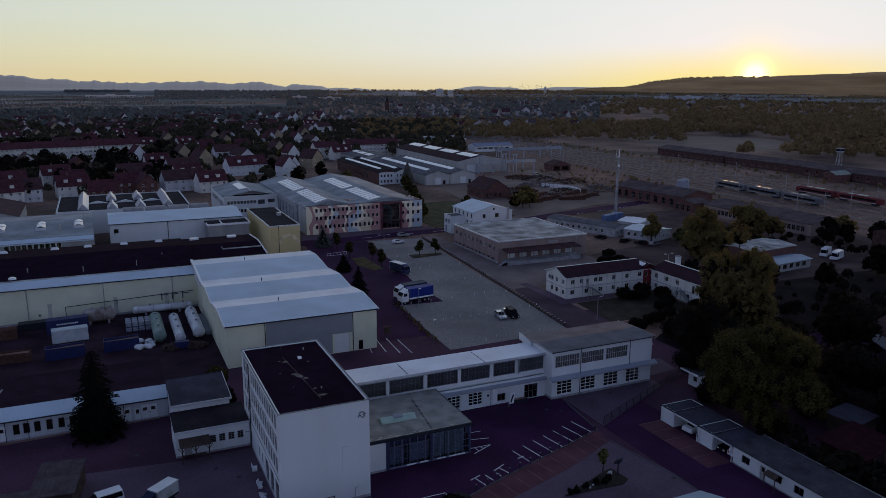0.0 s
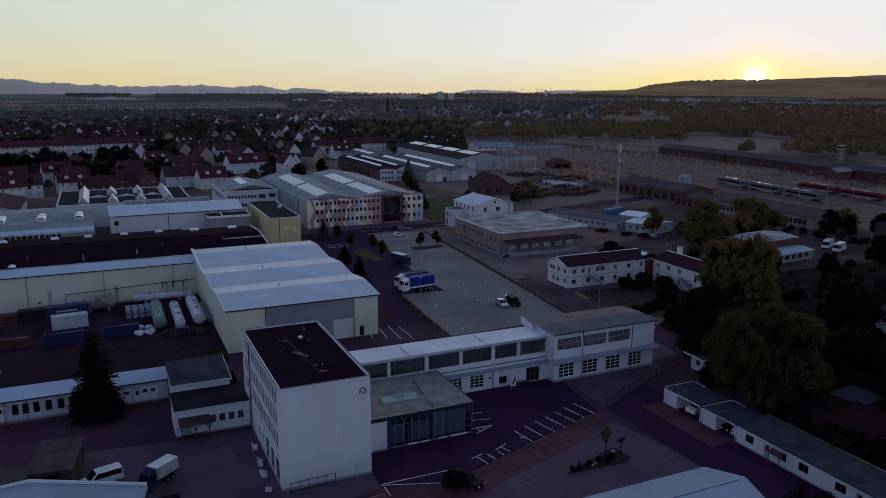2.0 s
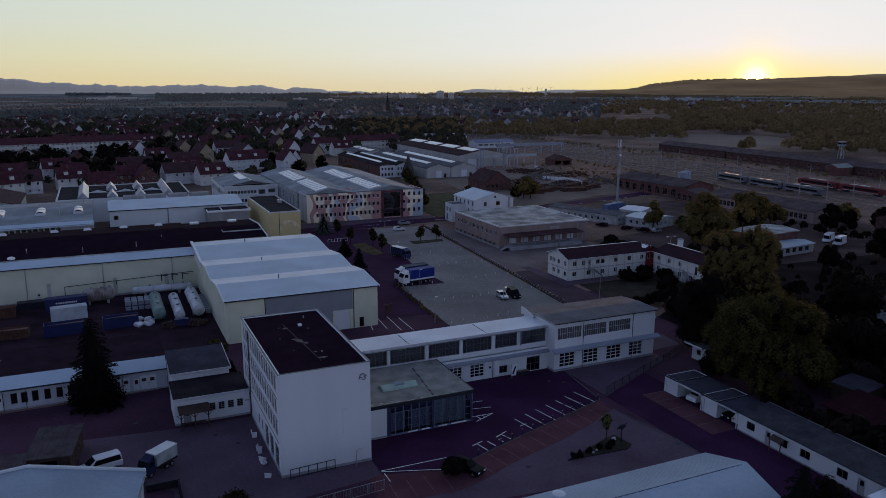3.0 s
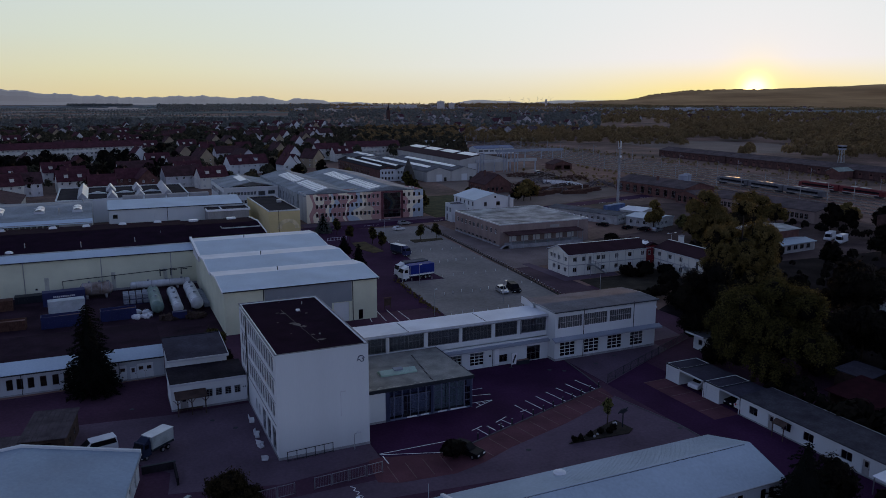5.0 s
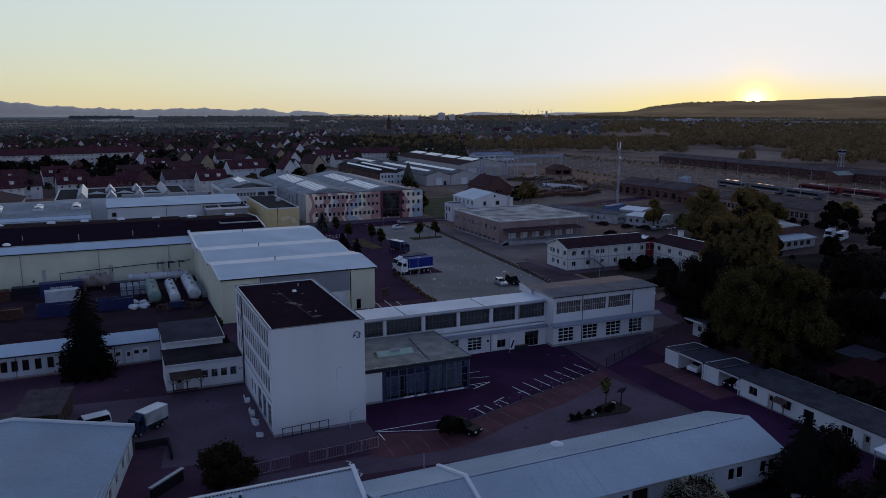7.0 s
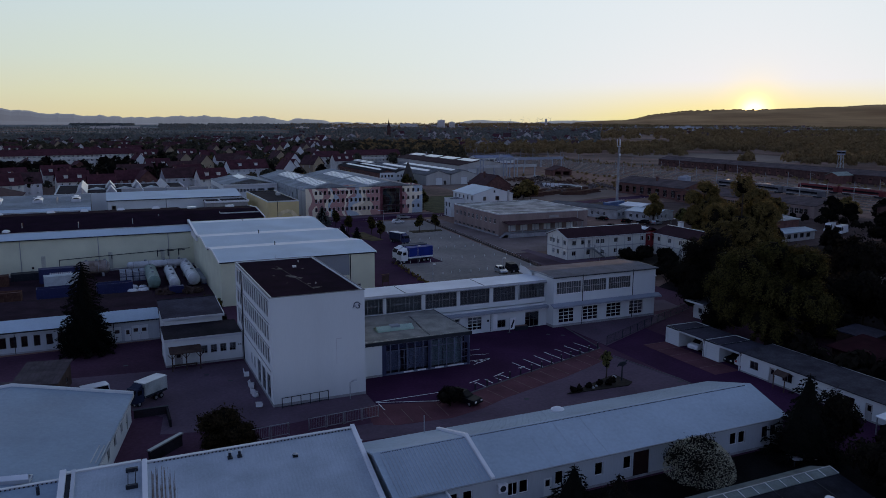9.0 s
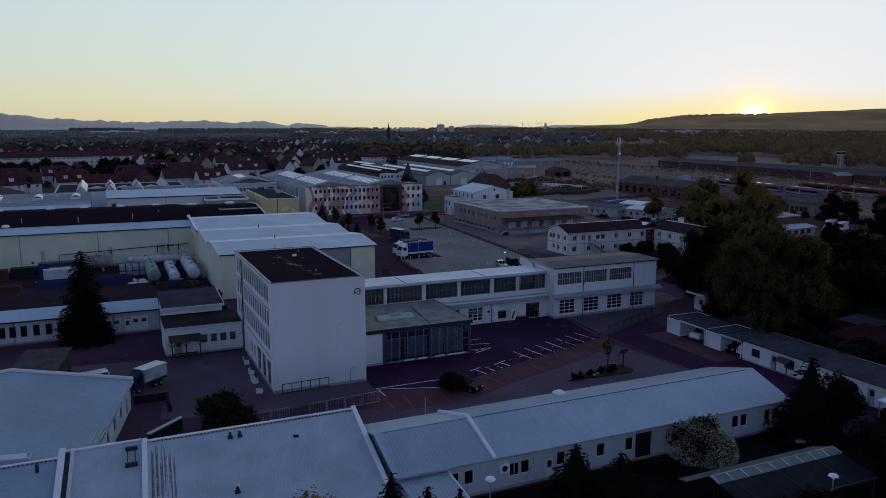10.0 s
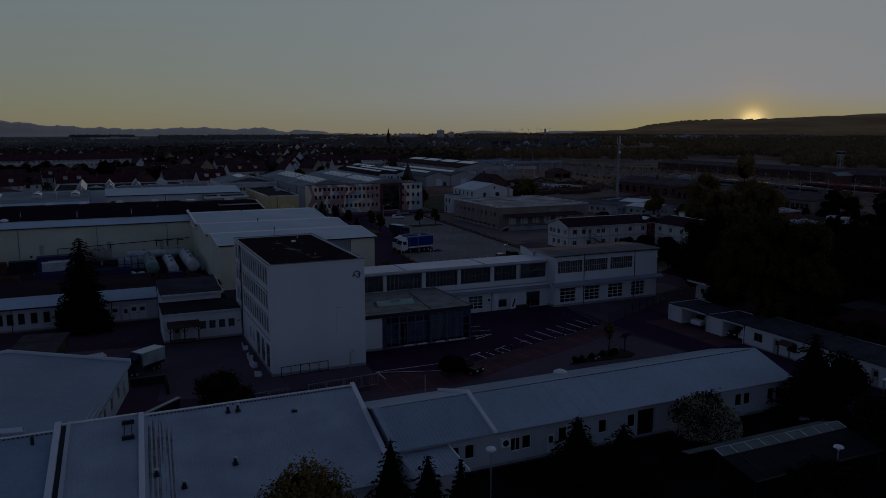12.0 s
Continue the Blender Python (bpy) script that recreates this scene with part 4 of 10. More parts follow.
    part("wall_lamp", Mesh().tube((W - 0.3, -0.5, 7.4), (W - 0.3, -0.1, 7.6), 0.12), WHITEPAINT, root)
    return root


workshop_hall()


# ---------------------------------------------------------------- annex and the low wing
def annex():
    root = thing("annex", pose(-10.9, 21.4, 0.05), "low white annex with dark felt roofs beside the office block", "building")
    W, D, H = 10.8, 6.9, 4.0
    south = [(4.9 + 1.35 * k, 1.5, 0.9, 1.2, "dark", 2, 4) for k in range(4)] + [(1.2, 0.05, 1.1, 2.2, "door", GREYWALL)]
    walls(root, W, D, H, WHITE, {"S": south}, t=0.25, plinth=0.3)
    part("roof", Mesh().slab([(-0.1, -0.15, H + 0.02), (W, -0.15, H + 0.02), (W, D, H + 0.3), (-0.1, D, H + 0.3)], (0, 0, 0.12)), ROOFDARK, root)
    part("coping", Mesh().box(-0.15, W, -0.24, -0.152, H - 0.2, H + 0.16), TRIM, root)
    vents = Mesh().box(10.2, 10.35, -0.02, -0.003, 2.2, 2.4).box(10.5, 10.65, -0.02, -0.003, 2.2, 2.4)
    part("vent", vents, DARKSTEEL, root)
    return root


annex()


def annex_upper():
    root = thing("annex_hall", pose(-10.5, 28.4, 0.05), "white annex hall with a dark felt monopitch roof", "building")
    W, D, H = 8.6, 9.6, 5.3
    walls(root, W, D, H, WHITE, {"E": [(3, 1.2, 2, 1.4, "dark", 2, 1)]}, t=0.25)
    part("roof", Mesh().slab([(-0.2, -0.3, H), (W + 0.25, -0.3, H), (W + 0.25, D + 0.2, H + 0.75), (-0.2, D + 0.2, H + 0.75)], (0, 0, 0.2)), SLATE, root, "dark grey felt roof")
    part("fascia", Mesh().box(-0.2, W + 0.25, -0.4, -0.302, H - 0.1, H + 0.26).slab([(W + 0.252, -0.3, H - 0.1), (W + 0.252, D + 0.2, H + 0.65), (W + 0.252, D + 0.2, H + 1.0), (W + 0.252, -0.3, H + 0.25)], (0.08, 0, 0)), TRIM, root)
    part("ridge_cap", Mesh().box(-0.2, W + 0.25, D - 0.1, D + 0.25, H + 0.9, H + 1.02), ROOFDARK, root)
    return root


annex_upper()


def low_wing():
    root = thing("garage_wing", pose(-58.6, 37.4, 0.04), "long low white wing of stores and garages", "building")
    W, D, H = 48.0, 15.5, 3.5
    south = []
    for x in (46.7 - 2.6, 46.7 - 6.6, 22.1, 8.0):
        south.append((x - 0.3, 0.05, 2.5, 2.6, "leafgate"))
    for x in (36.0, 37.6, 39.2, 28.2, 29.9, 31.6, 33.2, 25.3, 26.7, 17.4, 18.9, 20.4, 13.0, 14.6, 16.0, 3.0, 4.6):
        south.append((x, 0.95, 0.95, 1.75, "dark", 1, 1))
    south.append((42.75, 0.05, 0.95, 2.2, "door", WHITE))
    walls(root, W, D, H, DULLWHITE, {"S": south}, t=0.25, plinth=0.25)
    part("roof", Mesh().slab([(-0.2, -0.55, H + 0.0), (W, -0.55, H + 0.0), (W, 2.4, H + 1.15), (-0.2, 2.4, H + 1.15)], (0, 0, 0.12)), ROOFBLUE, root, "pale sheet eaves slope")
    part("roof", Mesh().slab([(-0.2, 2.4, H + 1.15), (W, 2.4, H + 1.15), (W, D + 0.3, H + 1.2), (-0.2, D + 0.3, H + 1.2)], (0, 0, 0.11)), ROOFPLUM, root, "dark felt roof")
    part("gutter", Mesh().box(-0.2, W, -0.72, -0.56, H - 0.1, H + 0.08), DARKSTEEL, root)
    for x in (21.0 + 3.3, 41.2, 27.4):
        part("downpipe", Mesh().tube((x, -0.09, 0.05), (x, -0.09, H), 0.05), DARKSTEEL, root)
    part("roof_stain", Mesh().prism([(22, 6), (22.5, 6.1), (23.4, 10.5), (23.1, 10.6)], H + 1.2, H + 1.33), PLINTH, root)
    return root


low_wing()


def porch():
    root = thing("porch", pose(-10.3, 19.1, 0.05), "brown timber porch roof on braced posts", "porch")
    part("roof", Mesh().slab([(-0.2, -0.2, 2.55), (4.2, -0.2, 2.55), (4.2, 2.15, 2.95), (-0.2, 2.15, 2.95)], (0, 0, 0.1)), WOOD, root, "weathered brown board roof")
    for x in (0.1, 2.0, 3.9):
        post = part("post", Mesh().box(x - 0.08, x + 0.08, 0.0, 0.16, 0, 2.55), WOOD, root)
        part("brace", Mesh().tube((x, 0.08, 1.8), (x + 0.55, 0.08, 2.5), 0.05, n=5).tube((x, 0.08, 1.8), (x - 0.55, 0.08, 2.5), 0.05, n=5), WOOD, post)
    part("bench", Mesh().box(0.3, 3.6, 1.3, 1.8, 0.4, 0.47).box(0.4, 0.5, 1.35, 1.75, 0, 0.4).box(3.4, 3.5, 1.35, 1.75, 0, 0.4), WOOD, root)
    return root


porch()


# ---------------------------------------------------------------- foreground sheds
def white_shed():
    """The turned shed whose broad pale roof fills the lower corner."""
    root = thing("white_shed", pose(-16.3, 2.1, 0.03, 0, 0, -11.5), "white shed with a broad pale sheet roof", "building")
    W, D, H = 25.0, 24.5, 3.3
    body = pose(-W, -D, 0)
    east = [(17.9, 1.1, 1.1, 1.5, "dark", 2, 1), (14.3, 1.1, 1.1, 1.5, "dark", 2, 1), (10.9, 1.1, 1.1, 1.5, "dark", 2, 1), (21.1, 0.05, 1.0, 2.1, "door", WHITE)]
    part("wall", holed(D - 0.5, H, [r[:4] for r in east], 0.25), WHITE, root, at=pose(0, -D + 0.25, 0, 0, 0, 90))
    for r in east:
        fill(root, pose(0, -D, 0, 0, 0, 90) @ pose(r[0], 0, r[1]), *r[2:])
    part("wall", Mesh().slab([(-W, -0.25, 0), (0, -0.25, 0), (0, -0.25, H), (-W / 2, -0.25, H + 1.9), (-W, -0.25, H)], (0, 0.25, 0)), WHITE, root)
    part("wall", Mesh().slab([(-W, -D, 0), (0, -D, 0), (0, -D, H), (-W / 2, -D, H + 1.9), (-W, -D, H)], (0, 0.25, 0)), WHITE, root)
    part("wall", Mesh().box(-W, -W + 0.25, -D + 0.25, -0.25, 0, H), WHITE, root)
    part("roof", Mesh().slab([(0.35, -D - 0.3, H - 0.05), (0.35, 0.1, H - 0.05), (-W / 2, 0.1, H + 1.9), (-W / 2, -D - 0.3, H + 1.9)], (0, 0, 0.18)), ROOFSHED, root, "pale grey-blue sheet roof")
    part("roof", Mesh().slab([(-W / 2, -D - 0.3, H + 1.9), (-W / 2, 0.1, H + 1.9), (-W - 0.35, 0.1, H - 0.05), (-W - 0.35, -D - 0.3, H - 0.05)], (0, 0, 0.18)), ROOFSHED, root)
    part("parapet", Mesh().slab([(0.35, 0.1, H - 0.05), (0.35, 0.1, H + 0.4), (-W / 2, 0.1, H + 2.35), (-W / 2, 0.1, H + 1.85)], (0, 0.35, 0)).slab([(-W / 2, 0.1, H + 2.35), (-W / 2, 0.1, H + 1.85), (-W - 0.35, 0.1, H - 0.05), (-W - 0.35, 0.1, H + 0.4)], (0, 0.35, 0)), WHITE, root, "white raking parapet")
    part("gutter", Mesh().tube((0.42, -D, H - 0.05), (0.42, 0, H - 0.05), 0.08), STEEL, root)
    part("roof_ladder", Mesh().box(-0.45, -0.37, -18.6, -14.6, H + 0.24, H + 0.32).box(0.0, 0.08, -18.6, -14.6, H + 0.2, H + 0.28).box(0.3, 0.38, -17.6, -13.6, H + 0.2, H + 0.26), GALV, root)
    dome = part("roof_light", Mesh().box(-2.2, 2.2, -0.5, 0.5, 0, 0.35), TRIM, root, "long low roof light", at=pose(-6.4, -22.9, H + 1.04))
    part("glazing", Mesh().slab([(-2.1, -0.42, 0.35), (2.1, -0.42, 0.35), (2.0, 0, 0.6), (-2.0, 0, 0.6)], (0, 0, 0.04)).slab([(-2.0, 0, 0.6), (2.0, 0, 0.6), (2.1, 0.42, 0.35), (-2.1, 0.42, 0.35)], (0, 0, 0.04)), ROOFWHITE, dome)
    return root


white_shed()


def skewed(root, k, y0):
    """Leans the plan of a shed: what lies at y is moved along x by k for each metre from y0."""
    for o in root.children_recursive:
        for v in o.data.vertices:
            v.co.x += k * (v.co.y - y0)


def shed_walls(root, W, D, H0, H1):
    part("wall", Mesh().box(0, W, 0, 0.25, 0, H0 - 0.03), WHITE, root)
    part("wall", Mesh().box(0, W, D - 0.25, D, 0, H1 - 0.1), WHITE, root)
    for x in (0.0, W - 0.25):
        part("wall", Mesh().slab([(x, 0.25, 0), (x, D - 0.25, 0), (x, D - 0.25, H1 - 0.12), (x, 0.25, H0 - 0.03)], (0.25, 0, 0)), WHITE, root)


def ribbed_shed():
    """The long monopitch shed whose ribbed roof runs out below the picture."""
    root = thing("ribbed_shed", pose(-15.6, -36.0, 0.03), "long shed with a weathered ribbed white roof", "building")
    W, D, H0, H1 = 18.7, 13.5, 2.0, 5.35
    rise = (H1 - H0 + 0.03) / (D + 0.6)
    shed_walls(root, W, D, H0, H1)
    part("roof", Mesh().slab([(-0.1, -0.4, H0 - 0.03), (W + 0.1, -0.4, H0 - 0.03), (W + 0.1, D + 0.2, H1), (-0.1, D + 0.2, H1)], (0, 0, 0.14)), ROOFRIB, root, "weathered white ribbed sheet roof with dark run-off stains")
    ribs(root, 0.5, W - 0.5, -0.4, H0 + 0.11, D + 0.05, H1 + 0.12, 0.33, ROOFRIB, 0.018, 0.06)
    part("ridge_flashing", Mesh().box(-0.1, W + 0.1, D - 0.05, D + 0.35, H1 + 0.1, H1 + 0.24), TRIM, root)
    teeth = Mesh()
    for k in range(56):
        teeth.box(0.45 + 0.33 * k, 0.57 + 0.33 * k, D - 0.16, D - 0.052, H1 + 0.08, H1 + 0.17)
    tagged(part("ridge_closure", teeth, ROOFDARK, root), kind="stuff")
    for x in (-0.5, W - 0.1):
        part("parapet", Mesh().slab([(x, -0.6, H0 - 0.3), (x, D + 0.4, H1 - 0.2), (x, D + 0.4, H1 + 0.4), (x, -0.6, H0 + 0.35)], (0.42, 0, 0)), WHITEPAINT, root, "broad white verge wall")
    for x, y, h in VENTS:
        z = H0 + 0.1 + rise * (y + 0.4)
        v = part("roof_vent", Mesh().tube((x, y, z), (x, y, z + h), 0.13).box(x - 0.22, x + 0.22, y - 0.3, y + 0.2, z, z + 0.12), DARKSTEEL, root)
        part("cowl", Mesh().tube((x, y, z + h), (x, y, z + h + 0.1), 0.24, 0.12), GALV, v)
    # run-off stains: narrow brown streaks down from the ridge beside the verge
    st = Mesh()
    rnd = random.Random(8)
    for k in range(80):
        x = 0.25 + 2.1 * rnd.random() ** 1.9
        a, b = rnd.uniform(0.6, 4.0), rnd.uniform(4.0, 13.0) - x * 1.8
        w = rnd.uniform(0.02, 0.075)
        y1, y0 = D - a, max(0.0, D - a - max(1.0, b))
        z0, z1 = [H0 + 0.113 + rise * (y + 0.4) for y in (y0, y1)]
        st.slab([(x - w, y0, z0), (x + w * 0.6, y0, z0), (x + w * 0.5, y1, z1), (x - w * 0.3, y1, z1)], (0, 0, 0.004 + 0.0004 * (k % 9)))
    part("run_off_stain", st, mat("rusty_run_off", (0.150, 0.115, 0.090), 0.9, var=0.6, scale=1.5, second=(0.30, 0.30, 0.30)), root, "brown run-off stains")
    skewed(root, 0.056, D)
    return root


VENTS = ((6.9, 12.3, 0.6), (7.75, 12.3, 0.6), (6.7, 5.1, 0.55), (0.75, 5.4, 0.45), (2.7, 3.4, 0.5), (12.6, 11.0, 0.2))
ribbed_shed()


def ribbed_bay():
    root = thing("ribbed_bay", pose(-22.0, -36.0, 0.03), "narrow shed bay with a ribbed white roof", "building")
    W, D, H0, H1 = 5.85, 14.0, 2.0, 5.35
    rise = (H1 - H0 + 0.03) / (D + 0.6)
    shed_walls(root, W, D, H0, H1)
    part("roof", Mesh().slab([(-0.3, -0.4, H0 - 0.03), (W + 0.1, -0.4, H0 - 0.03), (W + 0.1, D + 0.2, H1), (-0.3, D + 0.2, H1)], (0, 0, 0.14)), ROOFRIB, root)
    ribs(root, 0.9, W - 0.2, -0.4, H0 + 0.11, D + 0.05, H1 + 0.12, 0.33, ROOFRIB, 0.02, 0.06)
    part("ridge_flashing", Mesh().box(-0.1, W, D - 0.05, D + 0.35, H1 + 0.1, H1 + 0.24), TRIM, root)
    part("parapet", Mesh().slab([(-0.6, -0.6, H0 - 0.3), (-0.6, D + 0.4, H1 - 0.2), (-0.6, D + 0.4, H1 + 0.42), (-0.6, -0.6, H0 + 0.37)], (0.5, 0, 0)), WHITEPAINT, root, "broad white verge wall")
    part("parapet", Mesh().slab([(0.32, -0.6, H0 - 0.1), (0.32, D + 0.3, H1), (0.32, D + 0.3, H1 + 0.32), (0.32, -0.6, H0 + 0.27)], (0.3, 0, 0)), TRIM, root, "lower pale flashing beside the verge wall")
    part("gutter", Mesh().slab([(-0.08, -0.4, H0 + 0.12), (0.3, -0.4, H0 + 0.12), (0.3, D, H1 + 0.1), (-0.08, D, H1 + 0.1)], (0, 0, 0.02)), DARKSTEEL, root)
    lad = Mesh()
    ya, yb = D - 3.4, D - 0.9
    za, zb = [H0 + 0.3 + rise * (y + 0.4) for y in (ya, yb)]
    for x in (4.75, 5.35):
        lad.slab([(x, ya, za), (x + 0.07, ya, za), (x + 0.07, yb, zb), (x, yb, zb)], (0, 0, 0.07))
    for y in (ya, yb - 0.3):
        z = H0 + 0.13 + rise * (y + 0.4)
        lad.box(4.6, 5.57, y, y + 0.3, z, z + 0.34)
    part("roof_ladder", lad, DARKSTEEL, root, "steel ladder frame lying on the roof")
    skewed(root, 0.050, D)
    return root


ribbed_bay()


def low_bay():
    root = thing("low_bay", pose(-43.3, -36.6, 0.03), "low shed with a smooth pale sheet roof", "building")
    W, D, H0, H1 = 20.6, 14.2, 2.0, 5.05
    shed_walls(root, W, D, H0, H1)
    part("roof", Mesh().slab([(-0.2, -0.3, H0 - 0.02), (W, -0.3, H0 - 0.02), (W, D + 0.2, H1), (-0.2, D + 0.2, H1)], (0, 0, 0.14)), ROOFSHED, root)
    part("ridge_flashing", Mesh().box(-0.2, W, D - 0.05, D + 0.3, H1 + 0.1, H1 + 0.22), TRIM, root)
    teeth = Mesh()
    for k in range(60):
        teeth.box(0.3 + 0.34 * k, 0.42 + 0.34 * k, D - 0.14, D - 0.052, H1 + 0.07, H1 + 0.16)
    tagged(part("ridge_closure", teeth, ROOFDARK, root), kind="stuff")
    part("roof_vent", Mesh().tube((19.2, 12.9, H1 - 0.3), (19.2, 12.9, H1 + 0.5), 0.14), DARKSTEEL, root)
    skewed(root, 0.05, D)
    return root


low_bay()


def long_hall():
    """The long low hall with a pale gable roof across the foreground."""
    root = thing("long_shed", pose(3.6, -33.4, 0.03), "long low white hall with a pale gable roof", "building")
    W, D, H, R = 45.6, 11.6, 3.25, 1.8
    south = [(x, 1.15, 0.95, 1.35, "win", 1, 1) for x in (4.9, 6.35, 16.05, 20.6, 24.0, 37.9, 39.1, 42.5, 43.7)]
    south += [(10.95, 1.05, 1.05, 1.3, "win", 2, 1), (12.15, 1.1, 0.95, 1.3, "win", 1, 1), (14.8, 0.05, 0.95, 2.0, "door", WHITE), (25.2, 0.05, 2.1, 2.7, "open")]
    walls(root, W, D, H, DULLWHITE, {"S": south, "N": [(3 + 4 * k, 1.0, 1.4, 1.5, "dark", 2, 1) for k in range(10)]}, t=0.25, plinth=0.25)
    for x in (0.0, W - 0.25):
        part("gable", Mesh().slab([(x, 0.1, H), (x, D - 0.1, H), (x, D * 0.455, H + R - 0.05)], (0.25, 0, 0)), DULLWHITE, root)
    gable_roof(root, W, D, H, R, ROOFNEAR, "x", 0.455, 0.35, 0.16, TRIM, ridge=False)
    p = D * 0.455
    ribs(root, 0.3, 9.0, -0.35, H + 0.07, p - 0.2, H + R + 0.11, 0.36, ROOFRIB, 0.035, 0.05)
    ribs(root, 9.9, W, p + 0.2, H + R + 0.135, D + 0.35, H + 0.075, 0.34, ROOFNEAR, 0.010, 0.03)
    ribs(root, 15.5, 22.0, -0.35, H + 0.075, p - 0.2, H + R + 0.135, 1.6, ROOFRIB, 0.010, 0.02, "roof_seams")
    for k, y in enumerate((-0.35, p)):
        z0, z1 = (H - 0.05, H + R + 0.1) if k == 0 else (H + R + 0.1, H - 0.05)
        y0, y1 = (-0.4, p) if k == 0 else (p, D + 0.4)
        part("firewall_cap", Mesh().slab([(9.0, y0, z0), (9.36, y0, z0), (9.36, y1, z1), (9.0, y1, z1)], (0, 0, 0.34)), WHITEPAINT, root, "raised white firewall coping")
    dots = Mesh()
    for k in range(280):
        x = 0.4 + 44.6 * k / 280
        dots.box(x, x + 0.07, p - 0.22, p - 0.14, H + R + 0.08, H + R + 0.145)
    tagged(part("ridge_closure", dots, ROOFDARK, root), kind="stuff")
    part("roof_vent", Mesh().lathe([(0, 0.75), (0.25, 0.75), (0.45, 0.4), (0.5, 0.1)], 12), WHITEPAINT, root, "white roof cowl", at=pose(22.6, 9.9, H + 0.65))
    part("gutter", Mesh().tube((0, -0.42, H + 0.02), (W, -0.42, H + 0.02), 0.08), STEEL, root)
    part("pole", Mesh().tube((7.3, 11.2, H), (7.3, 11.2, H + 2.2), 0.04), GALV, root)
    ac = part("air_conditioner", Mesh().box(9.75, 10.7, -0.45, -0.03, 1.8, 2.6), WHITEPAINT, root, "white outdoor cooling unit")
    part("fan_grille", Mesh().lathe([(-0.02, 0.3), (0.0, 0.3)], 16, "y"), DARKSTEEL, ac, at=pose(10.2, -0.455, 2.2))
    # inner dark of the open gateway
    part("gateway_back", Mesh().box(25.1, 27.4, 0.3, 0.4, 0.02, 3.0), mat("dark_brown_gate", (0.030, 0.014, 0.014), 0.8), root, "dark brown gate")
    return root


long_hall()


def lean_to():
    root = thing("lean_to", pose(3.75, -37.5, 0.03), "small lean-to with a ribbed white roof", "building")
    W, D, H = 4.2, 3.95, 2.3
    walls(root, W, D, H, WHITE, {"S": [(1, 0.8, 1.0, 1.2, "dark", 1, 1)]}, t=0.2)
    part("roof", Mesh().slab([(-0.1, -0.3, H), (W + 0.2, -0.3, H), (W + 0.2, D, H + 0.5), (-0.1, D, H + 0.5)], (0, 0, 0.1)), ROOFRIB, root)
    ribs(root, 0.1, W, -0.3, H + 0.1, D - 0.05, H + 0.6, 0.33, ROOFRIB, 0.05, 0.06)
    part("verge", Mesh().slab([(W + 0.2, -0.35, H), (W + 0.2, D, H + 0.5), (W + 0.2, D, H + 0.75), (W + 0.2, -0.35, H + 0.2)], (0.14, 0, 0)), WHITEPAINT, root)
    return root


lean_to()


# ---------------------------------------------------------------- garages and the low house
def garage_row():
    roof_mat = SLATE
    for k, (v0, kind) in enumerate(((-0.2, "shut"), (-8.8, "shut"))):
        root = thing("garage", pose(63.8, v0, 0.05), "white lock-up garage with a flat grey roof", "garage", "row of garages")
        walls(root, 6.2, 3.1, 2.7, WHITE, {"W": [(0.35, 0.02, 2.4, 2.2, "gate")]}, t=0.15)
        flat_roof(root, 6.2, 3.1, 2.7, roof_mat, 0.06, DARKSTEEL, 0.08)
    for k, (v0, d) in enumerate(((-5.65, 5.4), (-12.85, 4.0))):
        root = thing("carport", pose(63.8, v0, 0.05), "open flat-roofed carport between garages", "carport", "row of garages")
        part("back_wall", Mesh().box(6.0, 6.2, 0, d, 0, 2.5), WHITE, root)
        part("roof", Mesh().box(-0.2, 6.2, 0.02, d - 0.02, 2.5, 2.62), roof_mat, root)
        part("fascia", Mesh().box(-0.34, -0.2, 0.02, d - 0.02, 2.46, 2.68), TRIM, root)
        part("post", Mesh().box(-0.1, 0.02, 0.05, 0.15, 0, 2.5), WHITEPAINT, root)


garage_row()


